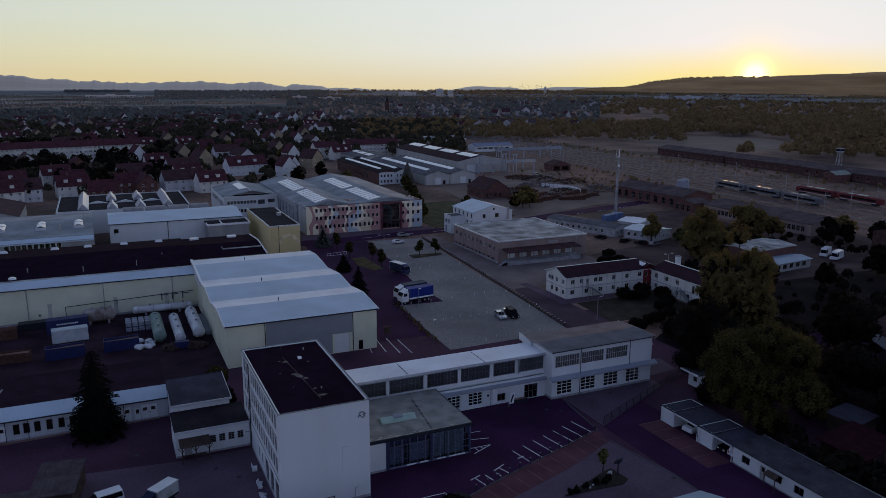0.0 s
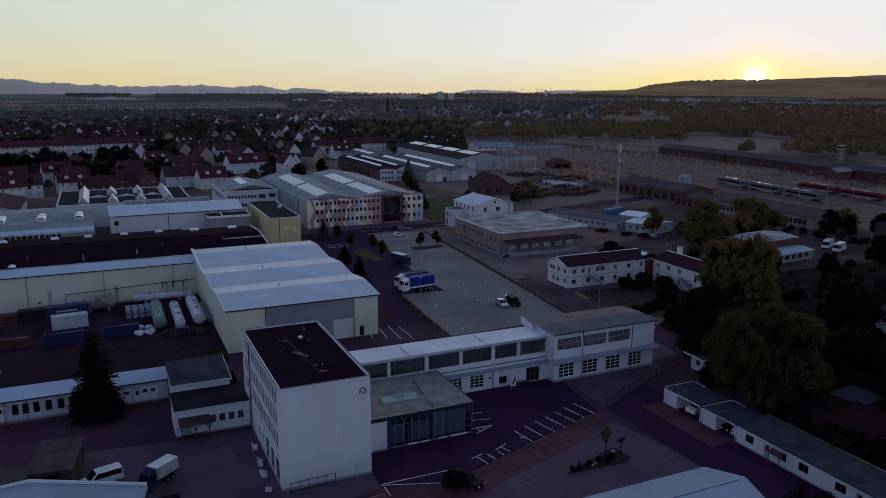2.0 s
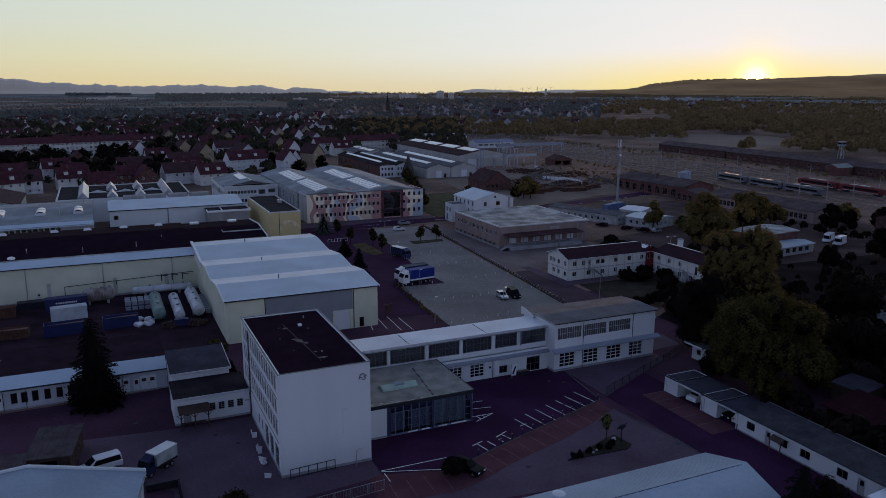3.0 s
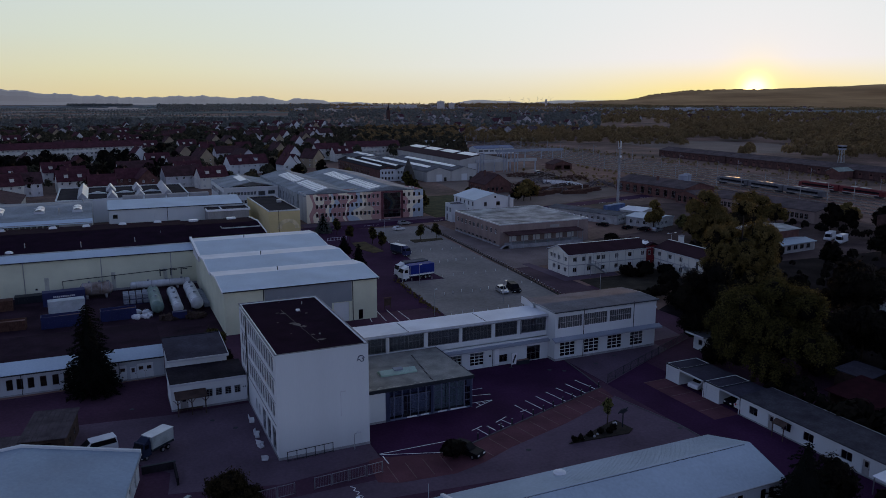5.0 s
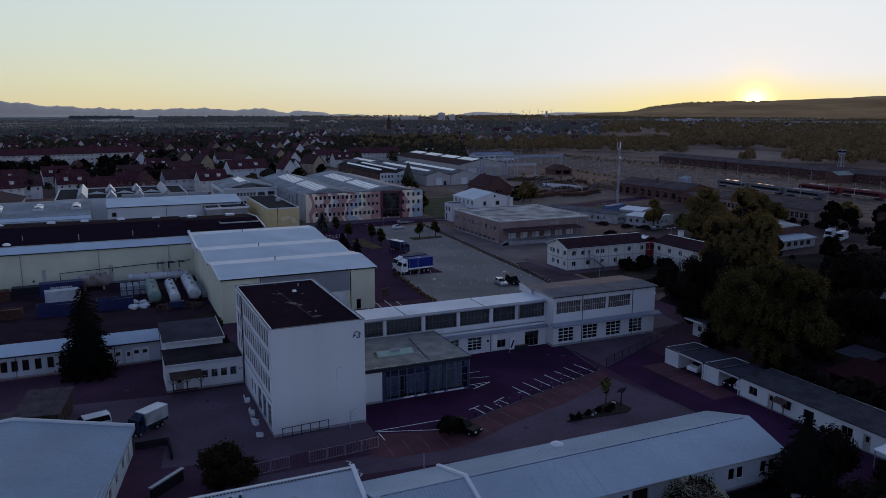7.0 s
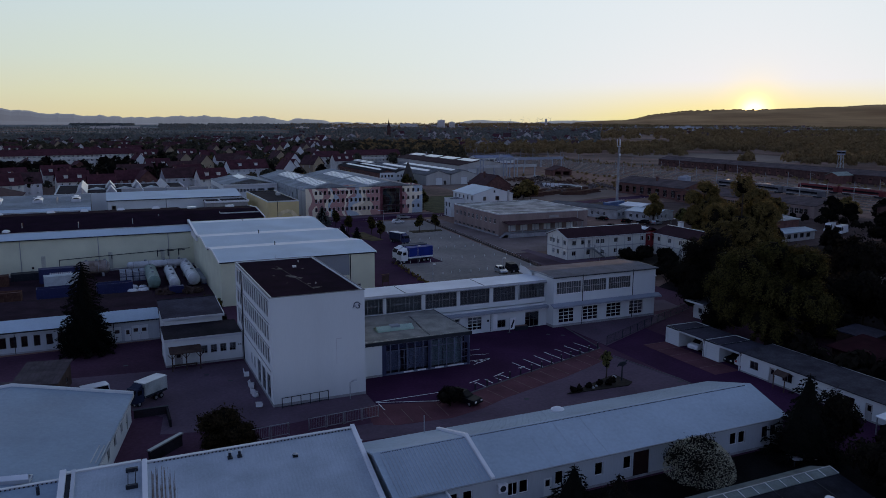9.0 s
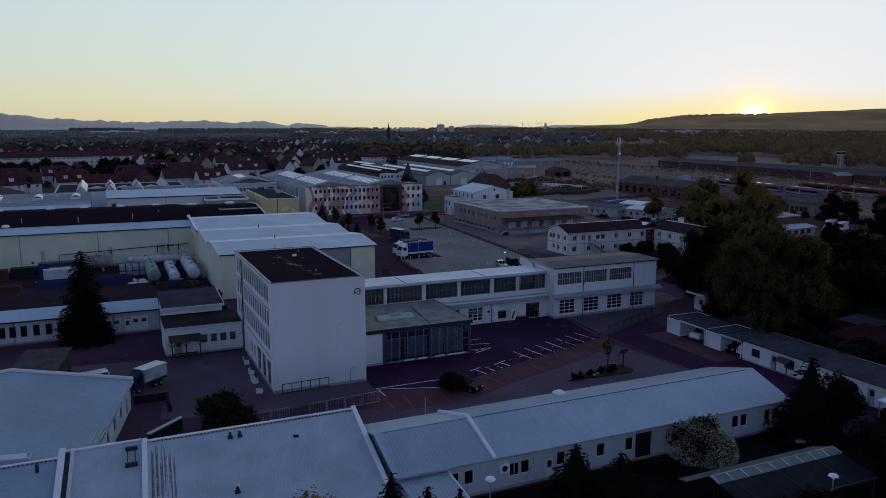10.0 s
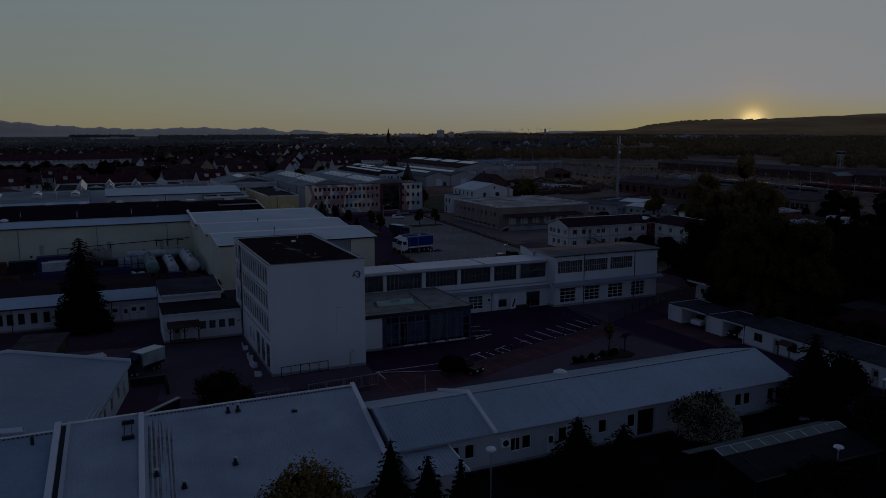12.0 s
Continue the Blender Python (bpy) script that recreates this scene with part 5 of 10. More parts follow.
def low_house():
    root = thing("low_house", pose(63.8, -45.0, 0.05), "long low white house with a mossy felt roof", "building")
    W, D, H = 5.6, 32.0, 2.75
    west = [(1.6, 0.9, 1.5, 1.2, "dark", 2, 1), (5.0, 0.05, 1.0, 2.1, "door", GREYWALL), (7.2, 0.9, 1.6, 1.2, "dark", 2, 1), (10.8, 0.9, 1.6, 1.2, "dark", 2, 1), (16.4, 0.9, 1.6, 1.2, "dark", 2, 1), (19.4, 0.05, 1.0, 2.1, "door", GREYWALL), (22.2, 0.9, 1.5, 1.2, "dark", 2, 1), (26.4, 0.9, 1.5, 1.2, "dark", 2, 1)]
    walls(root, W, D, H, WHITE, {"W": west}, t=0.25, plinth=0.2, heights={"E": 3.1})
    part("roof", Mesh().slab([(-0.35, -0.2, H + 0.02), (W + 0.2, -0.2, H + 0.45), (W + 0.2, D, H + 0.45), (-0.35, D, H + 0.02)], (0, 0, 0.12)), mat("mossy_felt", (0.030, 0.028, 0.034), 0.95, var=0.5, scale=0.5, fine=4, second=(0.070, 0.068, 0.078), spec=0.03), root)
    part("verge", Mesh().box(W + 0.2, W + 0.28, -0.2, D, H + 0.42, H + 0.61), STEEL, root)
    part("door_canopy", Mesh().slab([(-1.6, 23.0, 2.0), (-1.6, 25.0, 2.0), (-0.8, 25.0, 2.5), (-0.8, 23.0, 2.5)], (0, 0, 0.08)).slab([(-0.8, 23.0, 2.5), (-0.8, 25.0, 2.5), (-0.003, 25.0, 2.0), (-0.003, 23.0, 2.0)], (0, 0, 0.08)), WOOD, root)
    for y in (23.1, 24.9):
        part("post", Mesh().box(-1.5, -1.4, y - 0.05, y + 0.05, 0, 2.05), WOOD, root)
    part("side_roof", Mesh().slab([(-3.2, 4.0, 2.2), (-0.003, 4.0, 2.5), (-0.003, 9.0, 2.5), (-3.2, 9.0, 2.2)], (0, 0, 0.1)), ROOFWHITE, root)
    for y in (4.2, 8.8):
        part("post", Mesh().box(-3.1, -3.0, y - 0.05, y + 0.05, 0, 2.2), STEEL, root)
    return root


low_house()


def white_hut():
    root = thing("white_hut", pose(78.9, 9.2, 0.05), "small white hut with an overhanging flat roof", "building")
    walls(root, 4.0, 4.0, 3.2, WHITE, {"W": [(1.2, 1.0, 1.0, 1.0, "dark", 1, 1)]}, t=0.2)
    part("roof", Mesh().box(-1.8, 4.3, -0.3, 4.3, 3.2, 3.4), ROOFGREY, root)
    part("fascia", Mesh().box(-1.92, -1.8, -0.3, 4.3, 3.15, 3.45), WHITEPAINT, root)
    return root


white_hut()


def greenhouse_roof():
    root = thing("carport_roof", pose(28.5, -48.5, 0.03), "long open shelter roofed with pale glazed sheets", "carport")
    W, D, C = 15.1, 4.6, 3.65
    part("roof", Mesh().slab([(0, C, 2.7), (W, C, 2.7), (W, D, 2.95), (0, D, 2.95)], (0, 0, 0.06)), mat("glazed_sheet", (0.105, 0.140, 0.138), 0.5, var=0.25, scale=1, spec=GLOSS), root, "pale glazed roof strip")
    part("roof", Mesh().slab([(-2.6, D + 0.15, 2.95), (W - 0.4, D + 0.15, 2.95), (W - 1.4, D + 1.1, 2.8), (-2.6, D + 1.1, 2.8)], (0, 0, 0.06)), mat("pale_board", (0.11, 0.125, 0.12), 0.8, var=0.3, scale=0.8), root, "pale board strip behind the glazing")
    part("roof", Mesh().slab([(0, 0, 2.0), (W, 0, 2.0), (W, C, 2.65), (0, C, 2.65)], (0, 0, 0.06)), mat("dull_sheet", (0.016, 0.017, 0.024), 0.7, var=0.35, scale=0.8, spec=0.04), root)
    for k in range(10):
        x = 0.05 + (W - 0.1) * k / 9
        part("glazing_bar", Mesh().slab([(x - 0.035, C, 2.765), (x + 0.035, C, 2.765), (x + 0.035, D, 3.015), (x - 0.035, D, 3.015)], (0, 0, 0.04)), TRIM, root)
        if k % 3 == 1:
            part("cover_strip", Mesh().slab([(x - 0.03, 0, 2.065), (x + 0.03, 0, 2.065), (x + 0.03, C, 2.715), (x - 0.03, C, 2.715)], (0, 0, 0.03)), DARKSTEEL, root)
    part("fascia", Mesh().box(0, W, D, D + 0.1, 2.85, 3.06), STEEL, root)
    part("fascia", Mesh().box(0, W, -0.1, 0, 1.95, 2.1), DARKSTEEL, root)
    for x in (0.2, 5.1, 10.0, 14.9):
        for y, h in ((0.2, 2.0), (D - 0.3, 2.85)):
            part("post", Mesh().box(x - 0.06, x + 0.06, y - 0.06, y + 0.06, 0, h), DARKSTEEL, root)
    return root


greenhouse_roof()


BOARD = mat("dark_boards", (0.078, 0.062, 0.068), 0.9, var=0.35, scale=0.8, fine=10)


def board_shed(at, w, d, h, label):
    root = thing("wooden_shed", at, label, "shed")
    walls(root, w, d, h, WOOD, {"S": [(w * 0.3, 0.05, w * 0.4, h * 0.8, "open")], "E": [(d * 0.3, 0.8, 0.8, 0.8, "dark", 1, 1), (d * 0.65, 0.8, 0.8, 0.8, "dark", 1, 1)]}, t=0.12)
    part("roof", Mesh().slab([(-0.3, -0.3, h), (w + 0.3, -0.3, h), (w + 0.3, d + 0.3, h + 0.3), (-0.3, d + 0.3, h + 0.3)], (0, 0, 0.1)), BOARD, root, "weathered brown board roof")
    ribs(root, 0, w, -0.3, h + 0.1, d + 0.3, h + 0.4, 0.6, BOARD, 0.03, 0.03)
    return root


board_shed(pose(-29.4, 12.2, 0.05, 0, 0, -9), 5.0, 8.6, 2.9, "brown weathered board shed with a flat roof")
board_shed(pose(-37.5, 8.0, 0.05, 0, 0, -9), 7.2, 7.0, 2.6, "dark board store shed at the yard edge")


# ---------------------------------------------------------------- production halls
def hall_bays():
    """Three cream sheet bays side by side, each with a low gable roof."""
    for k, (v0, d, h, rise, br, drop) in enumerate(((55.2, 17.4, 8.5, 0.95, 9.8, 0.75), (72.7, 18.8, 8.4, 1.05, 9.9, 0.8), (91.6, 20.0, 8.4, 1.3, 12.6, 0.5))):
        root = thing("hall_bay", pose(1.9, v0, 0.03), "cream sheet-clad production bay with white gable roof", "building", "three hall bays")
        W = 30.6
        ops = {"S": [(21.4, 0.05, 3.2, 4.0, "gate"), (26.6, 0.05, 1.0, 2.1, "dark", 1, 1)]} if k == 0 else {"E": [(d / 2 - 1.5, 0.05, 3.0, 3.6, "gate")]}
        walls(root, W, d, h, CREAM, ops, t=0.2)
        for x in (0.0, W - 0.2):
            part("gable", Mesh().slab([(x, 0, h), (x, d, h), (x, d, h + rise - drop), (x, br, h + rise)], (0.2, 0, 0)), CREAM, root)
        part("roof", Mesh().slab([(-0.25, -0.25, h - 0.05), (W + 0.25, -0.25, h - 0.05), (W + 0.25, br, h + rise), (-0.25, br, h + rise)], (0, 0, 0.16)), ROOFBLUE, root, "pale blue-grey sheet slope")
        # flatter slope coloured whiter, standing in for the sky light it catches
        part("roof", Mesh().slab([(-0.25, br, h + rise), (W + 0.25, br, h + rise), (W + 0.25, d, h + rise - drop), (-0.25, d, h + rise - drop)], (0, 0, 0.16)), ROOFWHITE, root, "flat upper slope, whiter for the sky it catches")
        for x in (-0.42, W + 0.26):
            part("verge", Mesh().slab([(x, -0.3, h - 0.15), (x, br, h + rise - 0.1), (x, d, h + rise - drop - 0.1), (x, d, h + rise - drop + 0.25), (x, br, h + rise + 0.25), (x, -0.3, h + 0.2)], (0.16, 0, 0)), WHITEPAINT, root)
        # gutter in a dark tone that also stands for the shadow line between bays
        part("gutter", Mesh().box(-0.3, W + 0.3, -0.42, -0.26, h - 0.12, h + 0.1), DARKSTEEL, root)
        if k == 0:
            part("cladding", Mesh().box(7.6, 21.0, -0.06, -0.003, 0.1, h - 0.15).box(21.0, 25.2, -0.06, -0.003, 4.2, h - 0.15), mat("grey_cladding", (0.235, 0.255, 0.275), 0.6, var=0.1, scale=0.2), root, "grey cladding panel")
            part("downpipe", Mesh().tube((25.4, -0.12, 0.1), (25.4, -0.12, h), 0.08), DARKSTEEL, root)
            part("downpipe", Mesh().tube((7.4, -0.12, 0.1), (7.4, -0.12, h), 0.08), DARKSTEEL, root)
        for x in (12.5,):
            part("vent_pipe", Mesh().tube((x, br + 0.8, h + rise - 0.2), (x, br + 0.8, h + rise + 0.9), 0.09), DARKSTEEL, root)
        if k == 2:
            part("parapet", Mesh().slab([(-0.42, -0.3, 7.4), (-0.42, d + 0.2, 7.4), (-0.42, d * 0.85, h + rise + 0.7), (-0.42, -0.3, h + 0.5)], (0.55, 0, 0)), WHITEPAINT, root, "white raking end wall")


hall_bays()


def black_hall():
    root = thing("black_roofed_hall", pose(-73.2, 101.5, 0.03), "very long cream hall with black felt roof", "building")
    W, D, H = 75.2, 36, 8.3
    south = [(x, 1.6, 0.5, 0.5, "dark", 1, 1) for x in (26.0, 40.0)]
    walls(root, W, D, H, CREAM, {"S": south}, t=0.25, plinth=0.5)
    part("roof", Mesh().slab([(-0.2, -0.35, H), (W, -0.35, H), (W, 3.3, H + 1.0), (-0.2, 3.3, H + 1.0)], (0, 0, 0.14)), ROOFBLUE, root, "pale sheet eaves slope")
    part("roof", Mesh().slab([(-0.2, 3.3, H + 1.0), (W, 3.3, H + 1.0), (W, 4.4, H + 1.0), (-0.2, 4.4, H + 1.0)], (0, 0, 0.2)), ROOFPATCH, root)
    part("roof", Mesh().slab([(-0.2, 4.4, H + 1.0), (W, 4.4, H + 1.0), (W, D * 0.6, H + 2.9), (-0.2, D * 0.6, H + 2.9)], (0, 0, 0.14)), BITUMEN, root, "black felt roof")
    part("roof", Mesh().slab([(-0.2, D * 0.6, H + 2.9), (W, D * 0.6, H + 2.9), (W, D + 0.3, H + 1.9), (-0.2, D + 0.3, H + 1.9)], (0, 0, 0.14)), BITUMEN, root, "black felt roof")
    part("gutter", Mesh().box(-0.2, W, -0.52, -0.36, H - 0.12, H + 0.06), DARKSTEEL, root)
    for x in (19.5, 36.0, 52.0, 67.4):
        part("downpipe", Mesh().tube((x + 2.0, -0.12, 0.3), (x + 2.0, -0.12, H), 0.08), STEEL, root)
    pale = mat("pale_wall_patch", (0.46, 0.47, 0.40), 0.7, var=0.2)
    for x in (42, 56, 67.5):
        part("wall_patch", Mesh().box(x, x + 0.9, -0.05, -0.003, 0.6, 4.4), pale, root)
    for x in (8, 20, 31, 43, 51, 60, 69):
        part("roof_dome", Mesh().box(-1.0, 1.0, -0.6, 0.6, 0, 0.3).slab([(-0.9, -0.5, 0.3), (0.9, -0.5, 0.3), (0.7, 0, 0.75), (-0.7, 0, 0.75)], (0, 0.02, 0.05)).slab([(-0.7, 0, 0.75), (0.7, 0, 0.75), (0.9, 0.5, 0.3), (-0.9, 0.5, 0.3)], (0, 0, 0.05)), SKYLIGHT, root, "pale roof light", at=pose(x, D - 4.0, H + 2.2))
    for x, y in ((28, 6.2), (38, 9.4), (62, 8.0), (68.5, 15), (50, 6.6)):
        part("vent_pipe", Mesh().tube((x, y, H + 1.1), (x, y, H + 2.8), 0.1), GALV, root)
    part("roof_dome", Mesh().lathe([(0, 0.9), (0.25, 0.85), (0.5, 0.5), (0.55, 0.1)], 12), SKYLIGHT, root, "white roof cowl", at=pose(35, 6.0, H + 1.25))
    # link behind the bays
    link = thing("black_roofed_link", pose(1.4, 112.2, 0.03), "black-roofed link behind the hall bays", "building")
    walls(link, 19.6, 25.6, 9.4, CREAM, {}, t=0.25)
    part("roof", Mesh().slab([(0.05, -0.1, 9.4), (20.0, -0.1, 9.4), (20.0, 12, 10.7), (0.05, 12, 10.7)], (0, 0, 0.14)), BITUMEN, link)
    part("roof", Mesh().slab([(0.05, 12, 10.7), (20.0, 12, 10.7), (20.0, 25.9, 9.8), (0.05, 25.9, 9.8)], (0, 0, 0.14)), BITUMEN, link)
    part("verge", Mesh().slab([(20.0, -0.1, 9.3), (20.0, 12, 10.6), (20.0, 12, 11.05), (20.0, -0.1, 9.75)], (0.3, 0, 0)).slab([(20.0, 12, 10.6), (20.0, 25.9, 9.7), (20.0, 25.9, 10.15), (20.0, 12, 11.05)], (0.3, 0, 0)), TRIM, link)
    part("roof_rail", Mesh().box(9.5, 19.8, 6.0, 6.15, 10.1, 10.5).box(9.5, 9.65, 6.0, 9.5, 10.1, 10.5), GALV, link)
    for x, y in ((4.0, 22.5), (14.5, 22.5)):
        part("roof_dome", Mesh().box(-1.2, 1.2, -0.8, 0.8, 0, 0.7), SKYLIGHT, link, "pale roof light", at=pose(x, y, 10.0))


black_hall()


def yellow_building():
    root = thing("yellow_building", pose(30.0, 150.0, 0.03), "ochre rendered flat-roofed building with a faint painted arch", "building")
    W, D, H = 9.9, 38.0, 9.6
    walls(root, W, D, H, YELLOW, {"E": [(4 + 6 * k, 1.0, 2.0, 1.6, "dark", 2, 1) for k in range(5)]}, t=0.25)
    flat_roof(root, W, D, H, ROOFDARK, 0.25, TRIM, 0.25)
    arch = Mesh()
    n = 12
    for i in range(n):
        a, b = math.pi * i / n, math.pi * (i + 1) / n
        arch.slab([(6.0 + 3.6 * math.cos(a), 0, 3.6 + 3.2 * math.sin(a)), (6.0 + 2.2 * math.cos(a), 0, 3.6 + 2.0 * math.sin(a)), (6.0 + 2.2 * math.cos(b), 0, 3.6 + 2.0 * math.sin(b)), (6.0 + 3.6 * math.cos(b), 0, 3.6 + 3.2 * math.sin(b))], (0, -0.012, 0))
    part("painted_arch", arch.weld(), mat("faded_ochre", (0.66, 0.55, 0.34), 0.85), root, at=pose(0, -0.003, 0))
    part("roof_vent", Mesh().box(7, 8.4, 20, 21.4, H - 0.2, H + 0.8), GALV, root)
    part("downpipe", Mesh().tube((3.0, -0.1, 0.2), (3.0, -0.1, H), 0.08), DARKSTEEL, root)
    box_ = thing("roof_container", pose(40.6, 181.5, 0.05), "small white box container beside the yellow building", "container")
    part("body", Mesh().box(0, 3.0, 0, 3.0, 0, 3.0), WHITEPAINT, box_)
    part("lid", Mesh().box(-0.08, 3.08, -0.08, 3.08, 3.0, 3.12), TRIM, box_)


yellow_building()


def white_hall():
    root = thing("white_hall", pose(-16.2, 175.0, 0.03), "white hall with a pale blue sheet roof", "building")
    W, D, H = 42.0, 20.0, 9.2
    walls(root, W, D, H, WHITE, {"S": [(13.6, 4.0, 4.0, 3.4, "gate"), (-0.0 + 1.2, 6.2, 1.4, 1.4, "dark", 1, 1)]}, t=0.25)
    part("roof", Mesh().slab([(-0.2, -0.3, H), (W + 0.3, -0.3, H), (W + 0.3, D * 0.6, H + 1.5), (-0.2, D * 0.6, H + 1.5)], (0, 0, 0.15)), ROOFBLUE, root)
    part("roof", Mesh().slab([(-0.2, D * 0.6, H + 1.5), (W + 0.3, D * 0.6, H + 1.5), (W + 0.3, D + 0.3, H + 0.5), (-0.2, D + 0.3, H + 0.5)], (0, 0, 0.15)), ROOFBLUE, root)
    part("gutter", Mesh().box(-0.2, W + 0.3, -0.46, -0.31, H - 0.15, H + 0.05), DARKSTEEL, root)
    part("downpipe", Mesh().tube((17.8, -0.12, 0.2), (17.8, -0.12, H), 0.08), DARKSTEEL, root)
    for k in range(4):
        part("dormer_wall", Mesh().box(5.0 + 7.4 * k, 11.6 + 7.4 * k, D - 0.4, D + 3.0, H - 2, H + 1.9), GREYWALL, root)
    part("low_roof", Mesh().box(29.4, 43.0, -9.0, -0.5, 8.2, 8.5), ROOFDARK, root, "small black flat roof with white rim")
    part("low_wall", Mesh().box(29.6, 42.8, -8.8, -0.6, 0, 8.2), GREYWALL, root)
    part("rim", Mesh().box(29.3, 43.1, -9.2, -9.0, 8.1, 8.75).box(43.0, 43.2, -9.0, -0.5, 8.1, 8.75).box(29.3, 29.5, -9.0, -5.0, 8.1, 8.75).box(34.0, 34.3, -9.0, -2.0, 8.5, 8.75), WHITEPAINT, root)


white_hall()


HALLGREY = mat("blue_grey_felt_roof", (0.275, 0.305, 0.32), 0.8, var=0.3, scale=0.12, fine=2)


def monitor_hall():
    root = thing("grey_hall", pose(-74, 156.0, 0.03), "grey-roofed hall with arched roof lights", "building")
    W, D, H = 53.0, 46.0, 8.6
    walls(root, W, D, H, GREYWALL, {"S": [(29.6 + 1.5 * k, 6.5, 1.3, 1.7, "win", 1, 1) for k in range(10)]}, t=0.25)
    part("roof", Mesh().slab([(-0.2, 3.0, H + 0.6), (W + 0.2, 3.0, H + 0.6), (W + 0.2, 26, H + 2.2), (-0.2, 26, H + 2.2)], (0, 0, 0.15)), HALLGREY, root)
    part("roof", Mesh().slab([(-0.2, 26, H + 2.2), (W + 0.2, 26, H + 2.2), (W + 0.2, D, H + 0.6), (-0.2, D, H + 0.6)], (0, 0, 0.15)), HALLGREY, root)
    part("roof", Mesh().slab([(-0.2, -0.3, H - 0.4), (W + 0.2, -0.3, H - 0.4), (W + 0.2, 3.0, H + 0.5), (-0.2, 3.0, H + 0.5)], (0, 0, 0.15)), ROOFBLUE, root)
    for x in (27.5, 38.5, 49.0):
        m = Mesh()
        n = 8
        for i in range(n):
            a, b = math.pi * i / n, math.pi * (i + 1) / n
            m.slab([(1.3 * math.cos(a), -4.5, 1.0 * math.sin(a)), (1.3 * math.cos(a), 4.5, 1.0 * math.sin(a)), (1.3 * math.cos(b), 4.5, 1.0 * math.sin(b)), (1.3 * math.cos(b), -4.5, 1.0 * math.sin(b))], (0, 0, 0.05))
        sk = part("roof_light", m.weld(), SKYLIGHT, root, "white arched roof light", at=pose(x, 17, H + 1.6))
        part("frame", Mesh().box(-1.4, 1.4, -4.7, 4.7, -0.3, 0.0).box(-1.35, 1.35, -0.1, 0.1, 0.9, 1.1).box(-1.35, 1.35, -4.65, -4.5, 0.0, 0.6), TRIM, sk)
    for x, y in ((50.5, 30), (14, 20), (44, 9)):
        part("vent_pipe", Mesh().tube((x, y, H + 1), (x, y, H + 3.4), 0.18), GALV, root)


monitor_hall()


def lantern_hall():
    """The dark hall with white triangular lanterns."""
    root = thing("lantern_hall", pose(-33.0, 211.0, 0.03), "dark-roofed hall with white triangular lanterns", "building")
    W, D, H = 46.0, 42.0, 8.6
    LANTERNGREY = mat("dull_white_sheet", (0.42, 0.43, 0.45), 0.6, var=0.2, scale=0.4)
    walls(root, W, D, H, WHITE, {}, t=0.25)
    flat_roof(root, W, D, H, ROOFDARK, 0.3, WHITE, 0.4)
    for k, (x, y, l) in enumerate(((8.8, 4, 36), (18.8, 2, 10), (18.8, 24, 12), (28.6, 2, 10), (28.6, 24, 12), (38.4, 4, 36))):
        w, z = 1.75, 2.2
        lan = part("lantern", Mesh().slab([(-w, 0, 0), (w, 0, 0), (0, 0, z)], (0, 0.15, 0)).slab([(-w, l, 0), (w, l, 0), (0, l, z)], (0, -0.15, 0)).slab([(-w, 0, 0), (-w, l, 0), (0, l, z), (0, 0, z)], (-0.1, 0, 0.05)), LANTERNGREY, root, "pale grey triangular roof lantern", at=pose(x, y, H - 0.3))
        part("glazing", Mesh().slab([(w, 0.1, 0), (w, l - 0.1, 0), (0, l - 0.1, z), (0, 0.1, z)], (0.1, 0, 0.05)), SKYLIGHT, lan)
    for x in (13.8, 23.7, 33.5):
        part("low_ridge", Mesh().slab([(x - 3.5, 19, H - 0.3), (x + 3.5, 19, H - 0.3), (x, 19, H + 0.6)], (0, 1.2, 0)), WHITE, root)


lantern_hall()


def drawing_office():
    root = thing("white_office_wing", pose(27.0, 222.0, 0.03), "white two-storey office wing with ribbon windows", "building")
    W, D, H = 21.4, 38.0, 9.0
    south = [(1.2 + 1.3 * k, 6.0, 0.95, 1.3, "dark", 1, 1) for k in range(9)] + [(1.2 + 1.3 * k, 2.6, 0.95, 1.3, "dark", 1, 1) for k in range(9)] + [(13.4, 5.6, 2.8, 1.8, "dark", 3, 1), (17.4, 6.0, 2.8, 1.5, "dark", 3, 1), (13.4, 0.6, 7.2, 3.2, "open")]
    walls(root, W, D, H, WHITE, {"S": south, "W": [(2 + 3.4 * k, 4.8, 2.4, 2.2, "dark", 3, 1) for k in range(10)]}, t=0.3)
    part("roof", Mesh().box(-0.2, W - 0.1, -0.6, 4.5, H, H + 0.18), ROOFDARK, root)
    part("fascia", Mesh().box(-0.4, W - 0.1, -0.8, -0.6, H - 0.2, H + 0.4), WHITE, root)
    part("gable", Mesh().slab([(-0.2, 4.75, H), (W + 0.2, 4.75, H), (W / 2, 4.75, H + 2.2)], (0, 0.15, 0)), WHITE, root)
    gable_roof(root, W, D - 4.5, H, 2.2, HALLGREY, "y", 0.5, 0.3, 0.15, TRIM)
    for o in root.children[-3:]:
        o.matrix_basis = pose(0, 4.6, 0)
    part("roof_light", Mesh().slab([(7.6, 8, H + 1.75), (10.2, 8, H + 2.3), (10.2, 26, H + 2.3), (7.6, 26, H + 1.75)], (0, 0, 0.2)), SKYLIGHT, root, "long white roof light")
    part("gateway_back", Mesh().box(13.2, 20.8, 2.2, 2.4, 0.1, 4.0), GREYWALL, root)


drawing_office()


